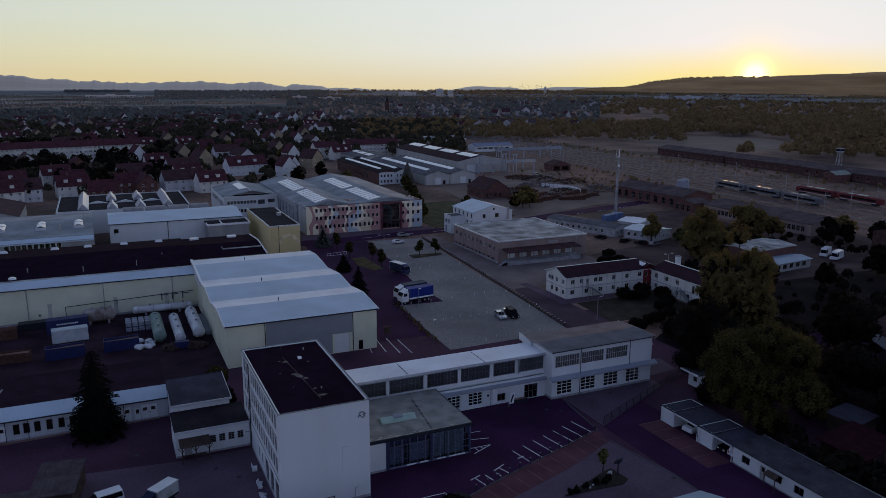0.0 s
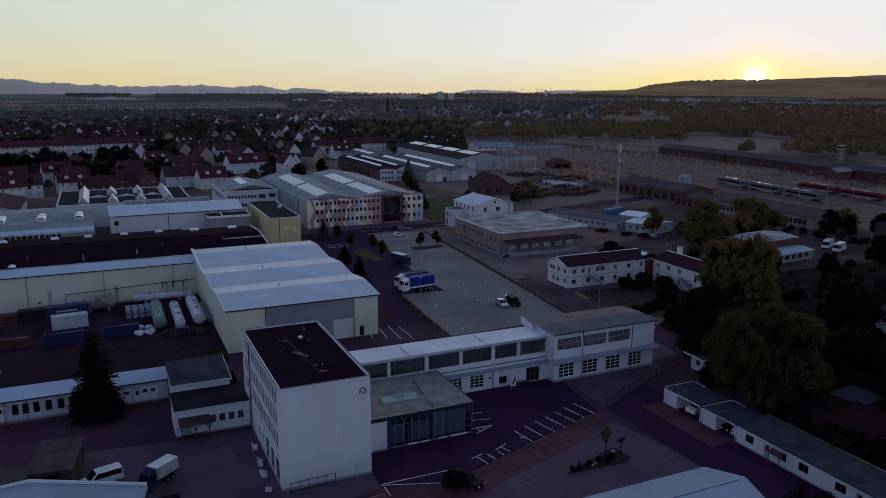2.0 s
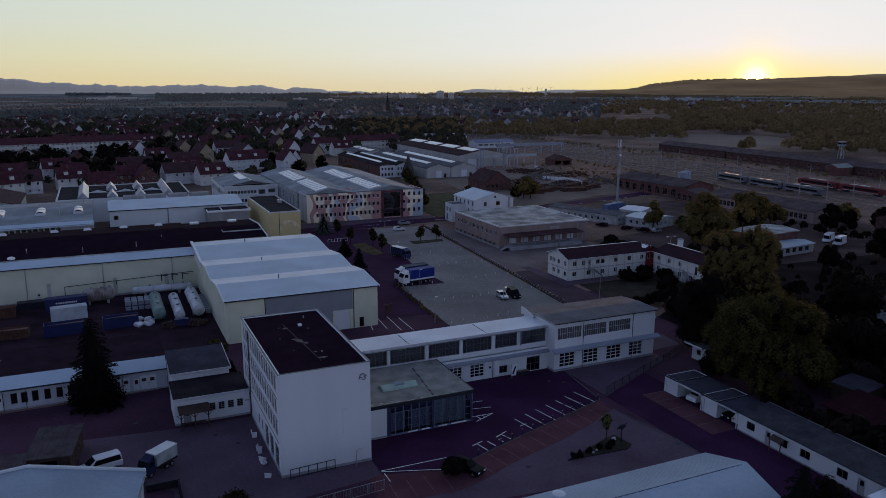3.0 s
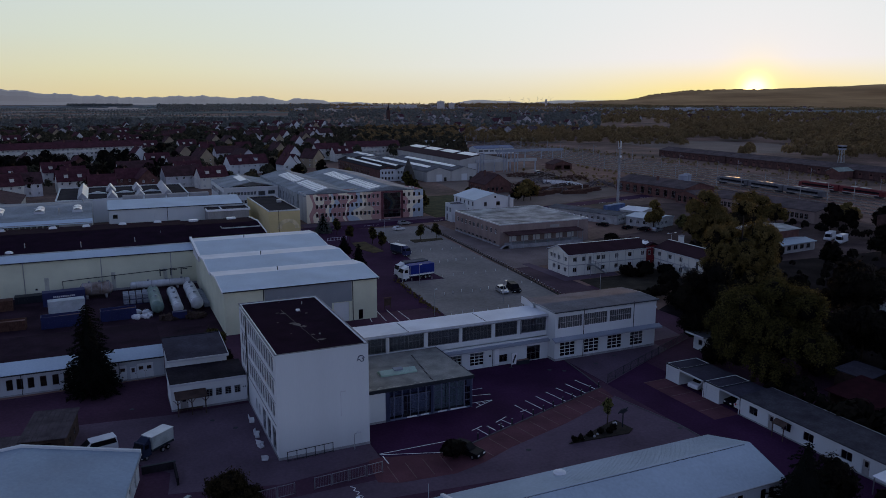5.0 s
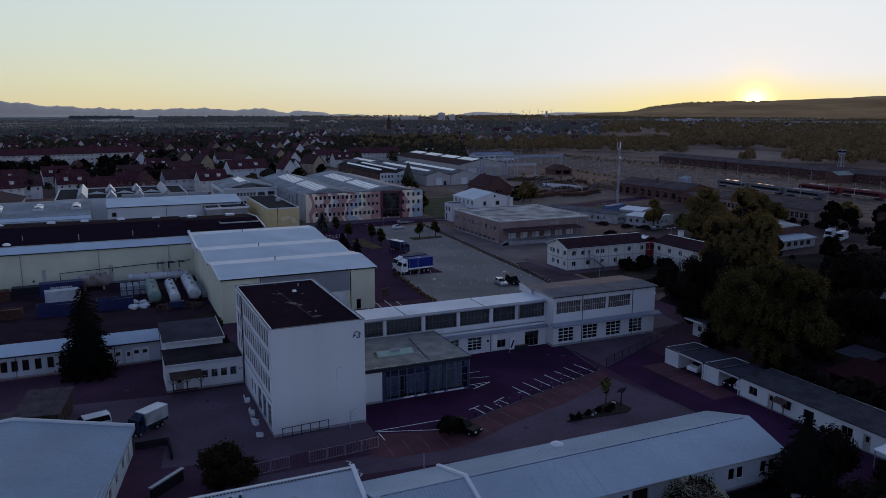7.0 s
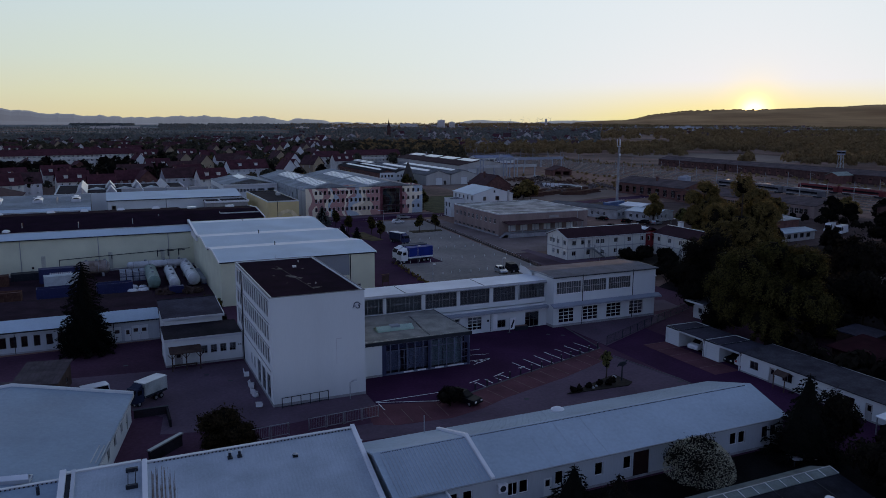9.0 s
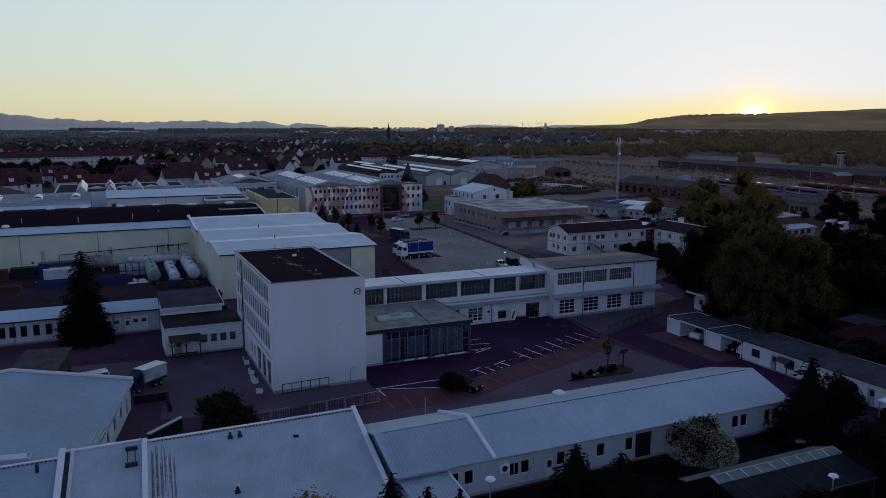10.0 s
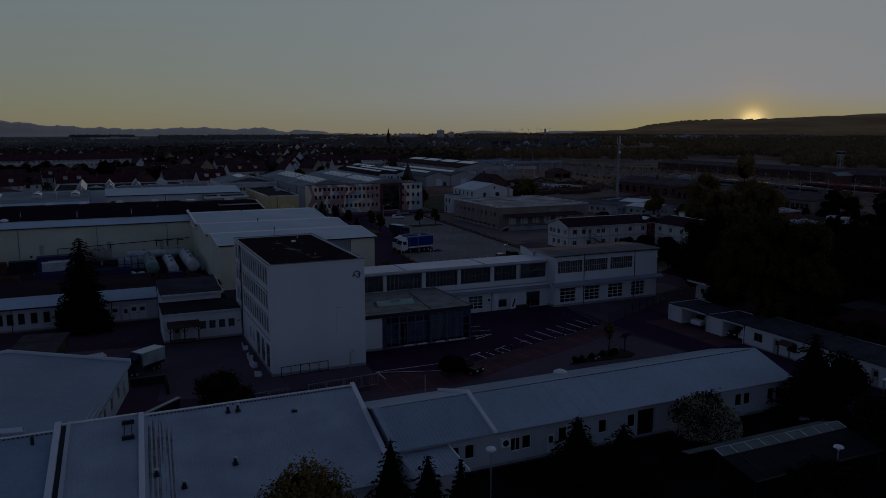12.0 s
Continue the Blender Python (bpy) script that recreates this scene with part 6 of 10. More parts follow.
# ---------------------------------------------------------------- painted building across the street
def mural_mat(width):
    """Painted wall: upright fields of cream, dusky red and grey-blue with wavy edges."""
    m = mat("painted_mural", (0.5, 0.4, 0.3), 0.85, bump=0.05)
    n, l = m.node_tree.nodes, m.node_tree.links
    ramp = next(x for x in n if x.type == "VALTORGB")
    big = next(x for x in n if x.type == "TEX_NOISE")
    big.inputs["Scale"].default_value, big.inputs["Detail"].default_value = 0.20, 0.0
    co = next(x for x in n if x.type == "TEX_COORD")
    xyz = n.new("ShaderNodeSeparateXYZ")
    l.new(co.outputs["Object"], xyz.inputs[0])
    sway = n.new("ShaderNodeMath")
    sway.operation = "MULTIPLY_ADD"
    l.new(big.outputs["Fac"], sway.inputs[0])
    sway.inputs[1].default_value, sway.inputs[2].default_value = 0.34, -0.17
    along = n.new("ShaderNodeMath")
    along.operation = "MULTIPLY_ADD"
    l.new(xyz.outputs["X"], along.inputs[0])
    along.inputs[1].default_value = 1.0 / width
    l.new(sway.outputs[0], along.inputs[2])
    l.new(along.outputs[0], ramp.inputs["Fac"])
    cream, red, blue, sand = (0.82, 0.72, 0.54, 1), (0.46, 0.255, 0.235, 1), (0.44, 0.50, 0.54, 1), (0.64, 0.53, 0.38, 1)
    ramp.color_ramp.interpolation = "CONSTANT"
    e = ramp.color_ramp.elements
    e[0].position, e[0].color = 0.0, cream
    e[1].position, e[1].color = 0.06, red
    for p, c in ((0.12, cream), (0.165, blue), (0.21, red), (0.30, cream), (0.335, red), (0.37, blue), (0.44, cream), (0.49, sand), (0.54, red), (0.85, cream), (0.93, blue)):
        e.new(p).color = c
    return m


def painted_building():
    root = thing("painted_building", pose(49.2, 178.0, 0.05), "three-storey building painted with cream, red and blue curves", "building")
    W, D, H = 45.4, 80.0, 10.4
    MURAL = mural_mat(W)
    south = []
    for z in (1.9, 5.1, 8.0):
        for k in range(15):
            x = 3.3 + 1.66 * k
            south.append((x, z, 0.98, 1.5, "win", 1, 1))
        for k in range(4):
            south.append((37.1 + 2.05 * k, z, 0.98, 1.5, "win", 1, 1))
    south.append((29.3, 0.4, 6.8, 9.3, "dark", 4, 6))
    walls(root, W, 12.0, H, MURAL, {"S": south}, t=0.35, mats={"W": mat("pale_grey_side", (0.42, 0.43, 0.43), 0.85, streak=True, scale=0.3)})
    part("coping", Mesh().box(-0.1, W + 0.1, -0.1, 0.5, H, H + 0.18), ROOFGREY, root)
    frame_ = Mesh().box(28.3, 29.25, -0.14, -0.003, 0.0, 10.3).box(36.15, 37.1, -0.14, -0.003, 0.0, 10.3).box(29.25, 36.15, -0.14, -0.003, 9.75, 10.3)
    part("entrance_surround", frame_.weld(), mat("dark_red_entrance", (0.13, 0.045, 0.055), 0.8), root, "dark red entrance surround")
    part("door_canopy", Mesh().box(29.0, 36.4, -2.0, -0.003, 3.2, 3.4), BROWNTILE, root)
    # production hall behind: gables along the depth with long roof lights
    hall = thing("skylight_hall", pose(48.6, 190.2, 0.05), "broad hall with grey gable roofs and long white roof lights", "building")
    walls(hall, 46.0, 70.0, 9.6, mat("grey_sheet_wall", (0.30, 0.33, 0.34), 0.6), {"W": [(3 + 5.5 * k, 1.0, 1.2, 7.0, "dark", 1, 5) for k in range(12)]}, t=0.3)
    for x0, bw, s0, s1 in ((0.0, 20.2, 0.25, 0.47), (20.2, 25.8, 0.21, 0.39)):
        h, rise, D2 = 9.6, 2.5, 70.0
        part("gable", Mesh().slab([(x0, -11.5, h), (x0 + bw, -11.5, h), (x0 + bw / 2, -11.5, h + rise)], (0, 0.15, 0)), HALLGREY, hall)
        z0, z1 = h + rise * 2 * s0, h + rise * 2 * s1
        for a, b in ((0, 1), (1, 0)):
            xa, xb = (x0, x0 + bw / 2) if a == 0 else (x0 + bw / 2, x0 + bw)
            za, zb = (h, h + rise) if a == 0 else (h + rise, h)
            part("roof", Mesh().slab([(xa, -11.6, za), (xb, -11.6, zb), (xb, D2, zb), (xa, D2, za)], (0, 0, 0.15)), HALLGREY, hall)
        for y0 in (-9.0, 25.0):
            sk = part("roof_light", Mesh().slab([(x0 + bw * s0, y0, z0 + 0.16), (x0 + bw * s1, y0, z1 + 0.16), (x0 + bw * s1, y0 + 30, z1 + 0.16), (x0 + bw * s0, y0 + 30, z0 + 0.16)], (0, 0, 0.25)), SKYLIGHT, hall, "long white roof light")
            bars = Mesh()
            for i in range(9):
                y = y0 + 30 * i / 8
                bars.slab([(x0 + bw * s0, y - 0.15, z0 + 0.42), (x0 + bw * s1, y - 0.15, z1 + 0.42), (x0 + bw * s1, y + 0.15, z1 + 0.42), (x0 + bw * s0, y + 0.15, z0 + 0.42)], (0, 0, 0.06))
            tagged(part("glazing_bar", bars, STEEL, sk), kind="stuff")


painted_building()


def white_house():
    root = thing("white_house", pose(104.2, 153.5, 0.05), "white three-storey house with pale grey gable roof", "building")
    W, D, H = 16.2, 17.0, 8.5
    west = [(1.6 + 3.4 * k, z, 1.2, 1.5, "dark", 2, 1) for z in (1.0, 3.8, 6.4) for k in range(5)]
    south = [(4.0, 6.2, 1.2, 1.5, "dark", 2, 1), (9.0, 6.2, 1.6, 1.5, "dark", 2, 1), (9.0, 3.4, 1.6, 1.5, "dark", 2, 1)]
    walls(root, W, D, H, WHITE, {"W": west, "S": south}, gables="SN", gable=2.2, t=0.3)
    gable_roof(root, W, D, H, 2.2, ROOFBLUE, "y", 0.5, 0.3, 0.15)
    part("flue", Mesh().box(W - 2.2, W - 1.6, -0.4, -0.02, 0, H + 1.2), GALV, root)
    part("vent", Mesh().box(8.2, 8.9, -0.04, -0.003, 9.0, 9.8), DARKSTEEL, root)
    annex_ = thing("white_porch_wing", pose(98.5, 160.0, 0.05), "small white side wing with a door", "building")
    walls(annex_, 5.6, 6.0, 6.6, WHITE, {"W": [(1.0, 0.3, 1.2, 2.4, "dark", 1, 2), (1.0, 3.6, 1.2, 1.6, "dark", 1, 1), (3.6, 3.6, 1.2, 1.6, "dark", 1, 1)]}, t=0.25)
    flat_roof(annex_, 5.6, 6.0, 6.6, ROOFGREY, 0.1, TRIM, 0.15)


white_house()


def depot():
    root = thing("depot", pose(92.2, 112.0, 0.05), "grey-brown depot with a stained pale flat roof", "building")
    W, D, H = 32.4, 32.0, 6.9
    west = [(1.6 + 3.0 * k, 3.6, 1.3, 1.5, "win", 2, 1) for k in range(10)] + [(0.8 + 3.0 * k, 0.55, 1.6, 0.7, "dark", 2, 1) for k in range(10)]
    south = [(3.4 + 4.2 * k, 1.3, 2.6, 2.4, "gate") for k in range(6)]
    walls(root, W, D, H, TAN, {"W": west, "S": south}, t=0.3)
    part("plinth", Mesh().box(-0.08, -0.003, 0, D, 0, 0.5), PLINTH, root)
    part("roof", Mesh().box(0.3, W - 0.3, 0.3, D - 0.3, H - 0.3, H - 0.1), ROOFPATCH, root, "pale flat roof with dark water stains")
    part("coping", Mesh().box(-0.12, W + 0.12, -0.12, 0.3, H - 0.32, H + 0.06).box(-0.12, W + 0.12, D - 0.3, D + 0.12, H - 0.32, H + 0.06).box(-0.12, 0.3, 0.3, D - 0.3, H - 0.32, H + 0.06).box(W - 0.3, W + 0.12, 0.3, D - 0.3, H - 0.32, H + 0.06), TRIM, root)
    part("loading_dock", Mesh().box(1.5, 27.5, -4.2, -0.31, 0, 1.15), PLINTH, root, "concrete loading dock")
    part("dock_canopy", Mesh().slab([(1.2, -4.6, 3.9), (27.8, -4.6, 3.9), (27.8, -0.003, 4.4), (1.2, -0.003, 4.4)], (0, 0, 0.16)), BROWNTILE, root, "dark brown canopy over the dock")
    for k in range(7):
        part("post", Mesh().box(1.5 + 4.3 * k, 1.7 + 4.3 * k, -4.4, -4.2, 0, 3.9), STEEL, root)
    part("rail", Mesh().tube((1.6, -4.25, 2.1), (27.3, -4.25, 2.1), 0.04, n=5).tube((1.6, -4.25, 1.6), (27.3, -4.25, 1.6), 0.03, n=5), STEEL, root)
    for k in range(6):
        part("step", Mesh().box(0.2 - 0.3 * k, 1.5 - 0.3 * k, -3.6, -2.4, 0, 1.0 - 0.17 * k), PLINTH, root)
    part("downpipe", Mesh().tube((28.4, -0.1, 0.1), (28.4, -0.1, H), 0.09), GALV, root)
    part("wall_vent", Mesh().box(18, 21.4, -0.05, -0.003, 4.9, 5.7), GREYWALL, root)


depot()


# ---------------------------------------------------------------- lodging block
def lodging():
    PANEL = mat("cream_panel", (0.66, 0.66, 0.60), 0.6, var=0.06, scale=0.3)
    REDWALL = mat("wine_red_panel", (0.20, 0.03, 0.035), 0.7, var=0.12)

    def seams(root, side, span, h, n):
        m = Mesh()
        for k in range(n + 1):
            x = span * k / n
            m.box(max(0, x - 0.06), min(span, x + 0.06), -0.03, -0.003, 0.1, h)
        m.box(0, span, -0.03, -0.003, h / 2 - 0.12, h / 2 + 0.12)
        part("panel_joint", m, mat("joint_strip", (0.42, 0.43, 0.42), 0.6), root, at=side)

    W, D, H = 25.4, 9.6, 5.6
    root = thing("lodging_wing", pose(89.3, 70.0, 0.06), "two-storey cream panel lodging wing with plum roof", "building", "lodging block")
    south = [(x - 0.6, 0.95, 1.2, 1.25, "win", 2, 1) for x in (2.0, 6.4, 10.8, 15.0, 19.3, 23.4)]
    south += [(x - 0.6, 3.65, 1.2, 1.25, "win", 2, 1) for x in (2.0, 4.75, 9.2, 10.8, 15.0, 19.3, 23.4)]
    south.append((6.1, 2.75, 0.95, 2.1, "door", GREYWALL))
    west = [(x, 3.65, 1.1, 1.25, "win", 2, 1) for x in (0.9, 2.4, 4.6, 7.6)] + [(x, 0.95, 1.1, 1.25, "win", 2, 1) for x in (2.4, 4.6, 7.6)]
    walls(root, W, D, H, PANEL, {"S": south, "W": west}, gables="WE", gable=1.7, t=0.2)
    gable_roof(root, W, D, H, 1.7, PLUMTILE, "x", 0.5, 0.4, 0.15, TRIM)
    part("gutter", Mesh().box(-0.4, W + 0.4, -0.5, -0.36, H - 0.1, H + 0.06), TRIM, root)
    part("verge", Mesh().slab([(-0.5, -0.4, H - 0.12), (-0.5, D / 2, H + 1.65), (-0.5, D / 2, H + 1.9), (-0.5, -0.4, H + 0.1)], (0.1, 0, 0)).slab([(-0.5, D / 2, H + 1.65), (-0.5, D + 0.4, H - 0.12), (-0.5, D + 0.4, H + 0.1), (-0.5, D / 2, H + 1.9)], (0.1, 0, 0)), TRIM, root)
    seams(root, pose(0, 0, 0), W, H, 10)
    seams(root, SIDES["W"](W, D), D, H, 4)

    def stair(at):
        s = thing("outdoor_stair", at, "grey steel outdoor stair to the upper floor", "stair", "lodging stairs")
        part("landing", Mesh().box(0, 1.6, -1.5, 0, 2.62, 2.72), STEEL, s)
        for x in (0.05, 1.5):
            part("post", Mesh().box(x, x + 0.1, -1.45, -1.35, 0, 3.75), STEEL, s)
        for k in range(13):
            part("step", Mesh().box(1.6 + 0.27 * k, 1.87 + 0.27 * k, -1.4, -0.4, 2.52 - 0.19 * k, 2.56 - 0.19 * k), STEEL, s)
        for y in (-1.42, -0.4):
            part("stringer", Mesh().slab([(1.6, y, 2.4), (5.1, y, 0.0), (5.1, y, 0.25), (1.6, y, 2.72)], (0, 0.05, 0)), STEEL, s)
            part("handrail", Mesh().tube((1.6, y, 3.7), (5.1, y, 1.15), 0.035, n=5).tube((0.05, y, 3.7), (1.6, y, 3.7), 0.035, n=5).tube((3.3, y, 2.4), (3.3, y, 1.4), 0.03, n=5).tube((5.05, y, 0.1), (5.05, y, 1.15), 0.03, n=5), STEEL, s)

    stair(pose(95.0, 69.95, 0.06))
    core = thing("lodging_core", pose(113.95, 69.6, 0.06), "wine-red stair core with roof lights", "building", "lodging block")
    walls(core, 3.4, 9.4, 6.0, REDWALL, {"S": [(0.3, 0.9, 0.8, 1.3, "win", 1, 1), (0.3, 3.6, 0.8, 1.3, "win", 1, 1), (1.9, 0.9, 0.8, 1.3, "win", 1, 1), (1.9, 3.6, 0.8, 1.3, "win", 1, 1)]}, t=0.2)
    part("roof", Mesh().slab([(-0.2, -0.2, 6.0), (1.7, -0.2, 6.9), (1.7, 9.6, 6.9), (-0.2, 9.6, 6.0)], (0, 0, 0.15)), PLUMTILE, core)
    part("roof", Mesh().slab([(1.7, -0.2, 6.9), (3.6, -0.2, 6.0), (3.6, 9.6, 6.0), (1.7, 9.6, 6.9)], (0, 0, 0.15)), PLUMTILE, core)
    part("roof_light", Mesh().slab([(0.1, 1.0, 6.35), (1.3, 1.0, 6.9), (1.3, 5.0, 6.9), (0.1, 5.0, 6.35)], (0, 0, 0.1)), SKYLIGHT, core, "white roof light")
    part("roof_light", Mesh().slab([(2.1, 1.0, 6.9), (3.3, 1.0, 6.35), (3.3, 5.0, 6.35), (2.1, 5.0, 6.9)], (0, 0, 0.1)), SKYLIGHT, core, "white roof light")
    wing = thing("lodging_wing", pose(116.0, 43.0, 0.06), "two-storey cream panel lodging wing with plum roof beside trees", "building", "lodging block")
    W2, D2 = 9.6, 26.2
    west = [(1.4 + 4.1 * k, z, 1.2, 1.25, "win", 2, 1) for z in (0.95, 3.65) for k in range(6)] + [(15.6, 2.75, 0.95, 2.1, "dark", 1, 2)]
    west = [r for r in west if not (r[1] == 3.65 and 13.6 < r[0] < 14.2)]
    walls(wing, W2, D2, H, PANEL, {"W": west}, gables="SN", gable=1.7, t=0.2)
    gable_roof(wing, W2, D2, H, 1.7, PLUMTILE, "y", 0.5, 0.4, 0.15, TRIM)
    seams(wing, SIDES["W"](W2, D2), D2, H, 10)
    part("gutter", Mesh().box(-0.5, -0.36, -0.4, D2 + 0.4, H - 0.1, H + 0.06), TRIM, wing)
    stair(pose(115.95, 57.5, 0.06, 0, 0, -90))
    chim = thing("chimney", pose(126.5, 71.0, 0.0), "white chimney stack behind the lodging block", "chimney")
    part("shaft", Mesh().box(0, 1.1, 0, 1.1, 0, 7.6), WHITE, chim)
    part("cap", Mesh().box(-0.1, 1.2, -0.1, 1.2, 7.6, 7.8), PLINTH, chim)


lodging()


# ---------------------------------------------------------------- beyond: sheds by the railway
def gable_shed(name, at, w, d, h, rise, wall, roof, label, along="x", ops=None, lights=0, group="", chimney=False):
    root = thing(name, at, label, "building", group)
    walls(root, w, d, h, wall, ops or {}, gables="WE" if along == "x" else "SN", gable=rise, t=0.3)
    gable_roof(root, w, d, h, rise, roof, along, 0.5, 0.4, 0.18)
    for k in range(lights):
        if along == "x":
            x = w * (k + 0.5) / lights
            part("roof_light", Mesh().slab([(x - w / lights * 0.3, d * 0.12, h + rise * 0.24 + 0.2), (x + w / lights * 0.3, d * 0.12, h + rise * 0.24 + 0.2), (x + w / lights * 0.3, d * 0.42, h + rise * 0.84 + 0.2), (x - w / lights * 0.3, d * 0.42, h + rise * 0.84 + 0.2)], (0, 0, 0.1)), SKYLIGHT, root, "white roof light")
        else:
            y = d * (k + 0.5) / lights
            part("roof_light", Mesh().slab([(w * 0.3, y - d / lights * 0.4, h + rise * 0.6 + 0.2), (w * 0.46, y - d / lights * 0.4, h + rise * 0.92 + 0.2), (w * 0.46, y + d / lights * 0.4, h + rise * 0.92 + 0.2), (w * 0.3, y + d / lights * 0.4, h + rise * 0.6 + 0.2)], (0, 0, 0.1)), SKYLIGHT, root, "white roof light")
    if chimney:
        c = part("chimney", Mesh().box(w * 0.3, w * 0.3 + 0.8, d * 0.5, d * 0.5 + 0.8, h, h + rise + 1.4), BRICK, root)
    return root


for k in range(2):
    u0 = 120.3 + 9.3 * k
    ops = {"S": [(0.9 + 1.9 * i, z, 0.95, 1.4, "dark", 2, 1) for z in (1.0, 4.0) for i in range(4)], "W": [(2 + 4 * i, 1.2, 2.0, 4.0, "dark", 2, 3) for i in range(15)] if k == 0 else []}
    r_ = gable_shed("north_light_bay", pose(u0, 299, 0), 9.2, 78, 6.4, 1.6, BRICK if k == 0 else WHITE, ROOFDARK, "dark-roofed brick workshop bay with white roof lights", "y", ops, 1, "roof-lit bays")
    if k == 0:
        part("front", holed(9.2, 6.6, [(0.9 + 1.9 * i, z, 0.95, 1.4) for z in (1.0, 4.0) for i in range(4)], 0.1), WHITE, r_, at=pose(0, -0.12, 0))
for u0, w in ((142.6, 14.2), (157.2, 15.4)):
    gable_shed("white_shed_hall", pose(u0, 287, 0), w, 92, 5.4, 2.2, SHEDWHITE, ROOFGREY, "white gabled shed with a wide dark gate", "y", {"S": [(w * 0.4, 0.05, 3.6, 3.8, "gate"), (w * 0.72, 0.05, 1.6, 2.2, "dark", 1, 1)]}, 1, "white gabled sheds")
gable_shed("rolling_hall", pose(182.5, 330, 0), 34, 110, 7.4, 3.2, SHEDWHITE, PLUMTILE, "large white hall with a brown roof and light strips", "y", {"S": [(6, 0.05, 6, 5, "gate")]}, 4)
gable_shed("grey_store_hall", pose(141, 398, 0), 26, 42, 4.8, 1.6, SHEDWHITE, ROOFGREY, "grey hall with white roof lights", "y", {}, 3)
gable_shed("far_white_hall", pose(250, 570, 0), 48, 14, 3.4, 1.2, WHITE, ROOFPATCH, "far white hall with a flat pale roof", "x", {"S": [(2 + 5 * i, 2.4, 3.6, 1.4, "dark", 3, 1) for i in range(11)]})
gable_shed("blue_roofed_hall", pose(258, 456, 0), 34, 14, 4.6, 1.8, WHITE, mat("blue_sheet", (0.12, 0.16, 0.27), 0.5), "white hall with a blue sheet roof", "x", {"S": [(2 + 5 * i, 2.0, 3.6, 1.4, "dark", 3, 1) for i in range(6)]})
gable_shed("brick_house", pose(149.0, 231, 0), 14, 18, 4.2, 4.6, BRICK, BROWNTILE, "brick house with a dark red tiled roof", "y", {"S": [(1.2 + 2.4 * i, 1.0, 1.1, 1.7, "dark", 2, 1) for i in range(4)], "W": [(1.2 + 2.8 * i, 1.0, 1.1, 1.7, "dark", 2, 1) for i in range(5)]}, chimney=True)
gable_shed("roofed_store", pose(-72, 231, 0), 25.5, 35, 5.0, 3.4, SHEDWHITE, BROWNTILE, "low pale store with a dark brown gable roof", "y", {"S": [(3 + 5 * i, 1.0, 2.0, 1.6, "dark", 2, 1) for i in range(4)]})
gable_shed("timber_shed", pose(243.5, 320, 0, 0, 0, -8), 13, 12, 3.4, 2.4, BRICK, BROWNTILE, "open brown shed in the scrap yard", "y", {"S": [(1.4, 0.05, 4.4, 2.8, "open"), (7.2, 0.05, 4.4, 2.8, "open")]})
gable_shed("goods_shed", pose(217, 172, 0, 0, 0, 4), 19, 44, 5.2, 2.4, BRICK, ROOFBROWN, "brick goods shed with a grey sheet roof", "y", {"W": [(2 + 5 * i, 0.8, 2.4, 3.2, "dark", 3, 2) for i in range(8)]}, 0, "", True)
gable_shed("goods_shed", pose(213, 160, 0, 0, 0, 4), 10, 11, 4.2, 1.2, BRICK, ROOFBROWN, "low brick lean-to building by the goods shed", "x", {"W": [(1 + 3.2 * i, 0.6, 1.8, 2.6, "dark", 2, 2) for i in range(3)]})
gable_shed("engine_shed", pose(218, 104, 0, 0, 0, 3), 20, 52, 4.4, 2.0, TAN, ROOFBROWN, "long low engine shed with a grey roof", "y", {"W": [(1.5 + 2.0 * i, 1.2, 1.5, 2.0, "dark", 2, 2) for i in range(24)]})
gable_shed("brick_office", pose(160, 76, 0, 0, 0, 6), 20, 12, 5.0, 0.6, BRICK, ROOFPATCH, "brick house with a pale overhanging flat roof", "x", {"S": [(1.2 + 3 * i, 1.0, 1.6, 1.5, "dark", 2, 1) for i in range(6)], "W": [(1.5 + 3 * i, 1.0, 1.4, 1.5, "dark", 2, 1) for i in range(3)]})
gable_shed("lean_porch", pose(161, 68.5, 0, 0, 0, 6), 17, 7, 2.6, 0.5, GREYWALL, ROOFSHED, "grey porch wing with pale roof", "x", {"S": [(1 + 3 * i, 0.8, 1.8, 1.4, "dark", 2, 1) for i in range(5)]})


def barrack(at, w, d, h, label, roof):
    root = thing("barrack", at, label, "building", "low grey barracks")
    walls(root, w, d, h, mat("pale_grey_panel", (0.40, 0.41, 0.41), 0.7), {"W": [(1.5 + 2.6 * i, 1.0, 1.1, 1.3, "win", 2, 1) for i in range(int(d / 2.6) - 1)], "S": [(1.2 + 2.6 * i, 1.0, 1.1, 1.3, "win", 2, 1) for i in range(int(w / 2.6) - 1)]}, gables="SN", gable=0.7, t=0.2)
    gable_roof(root, w, d, h, 0.7, roof, "y", 0.5, 0.3, 0.14)


barrack(pose(150.5, 131, 0.02, 0, 0, 20), 9.5, 31, 3.3, "long pale grey barrack with windows", ROOFGREY)
barrack(pose(157.6, 118.5, 0.02, 0, 0, 20), 12, 12, 3.2, "short pale barrack with a light flat roof", ROOFBLUE)
barrack(pose(163.5, 134, 0.02, 0, 0, 20), 11, 9, 3.6, "short pale barrack with a white roof", ROOFWHITE)

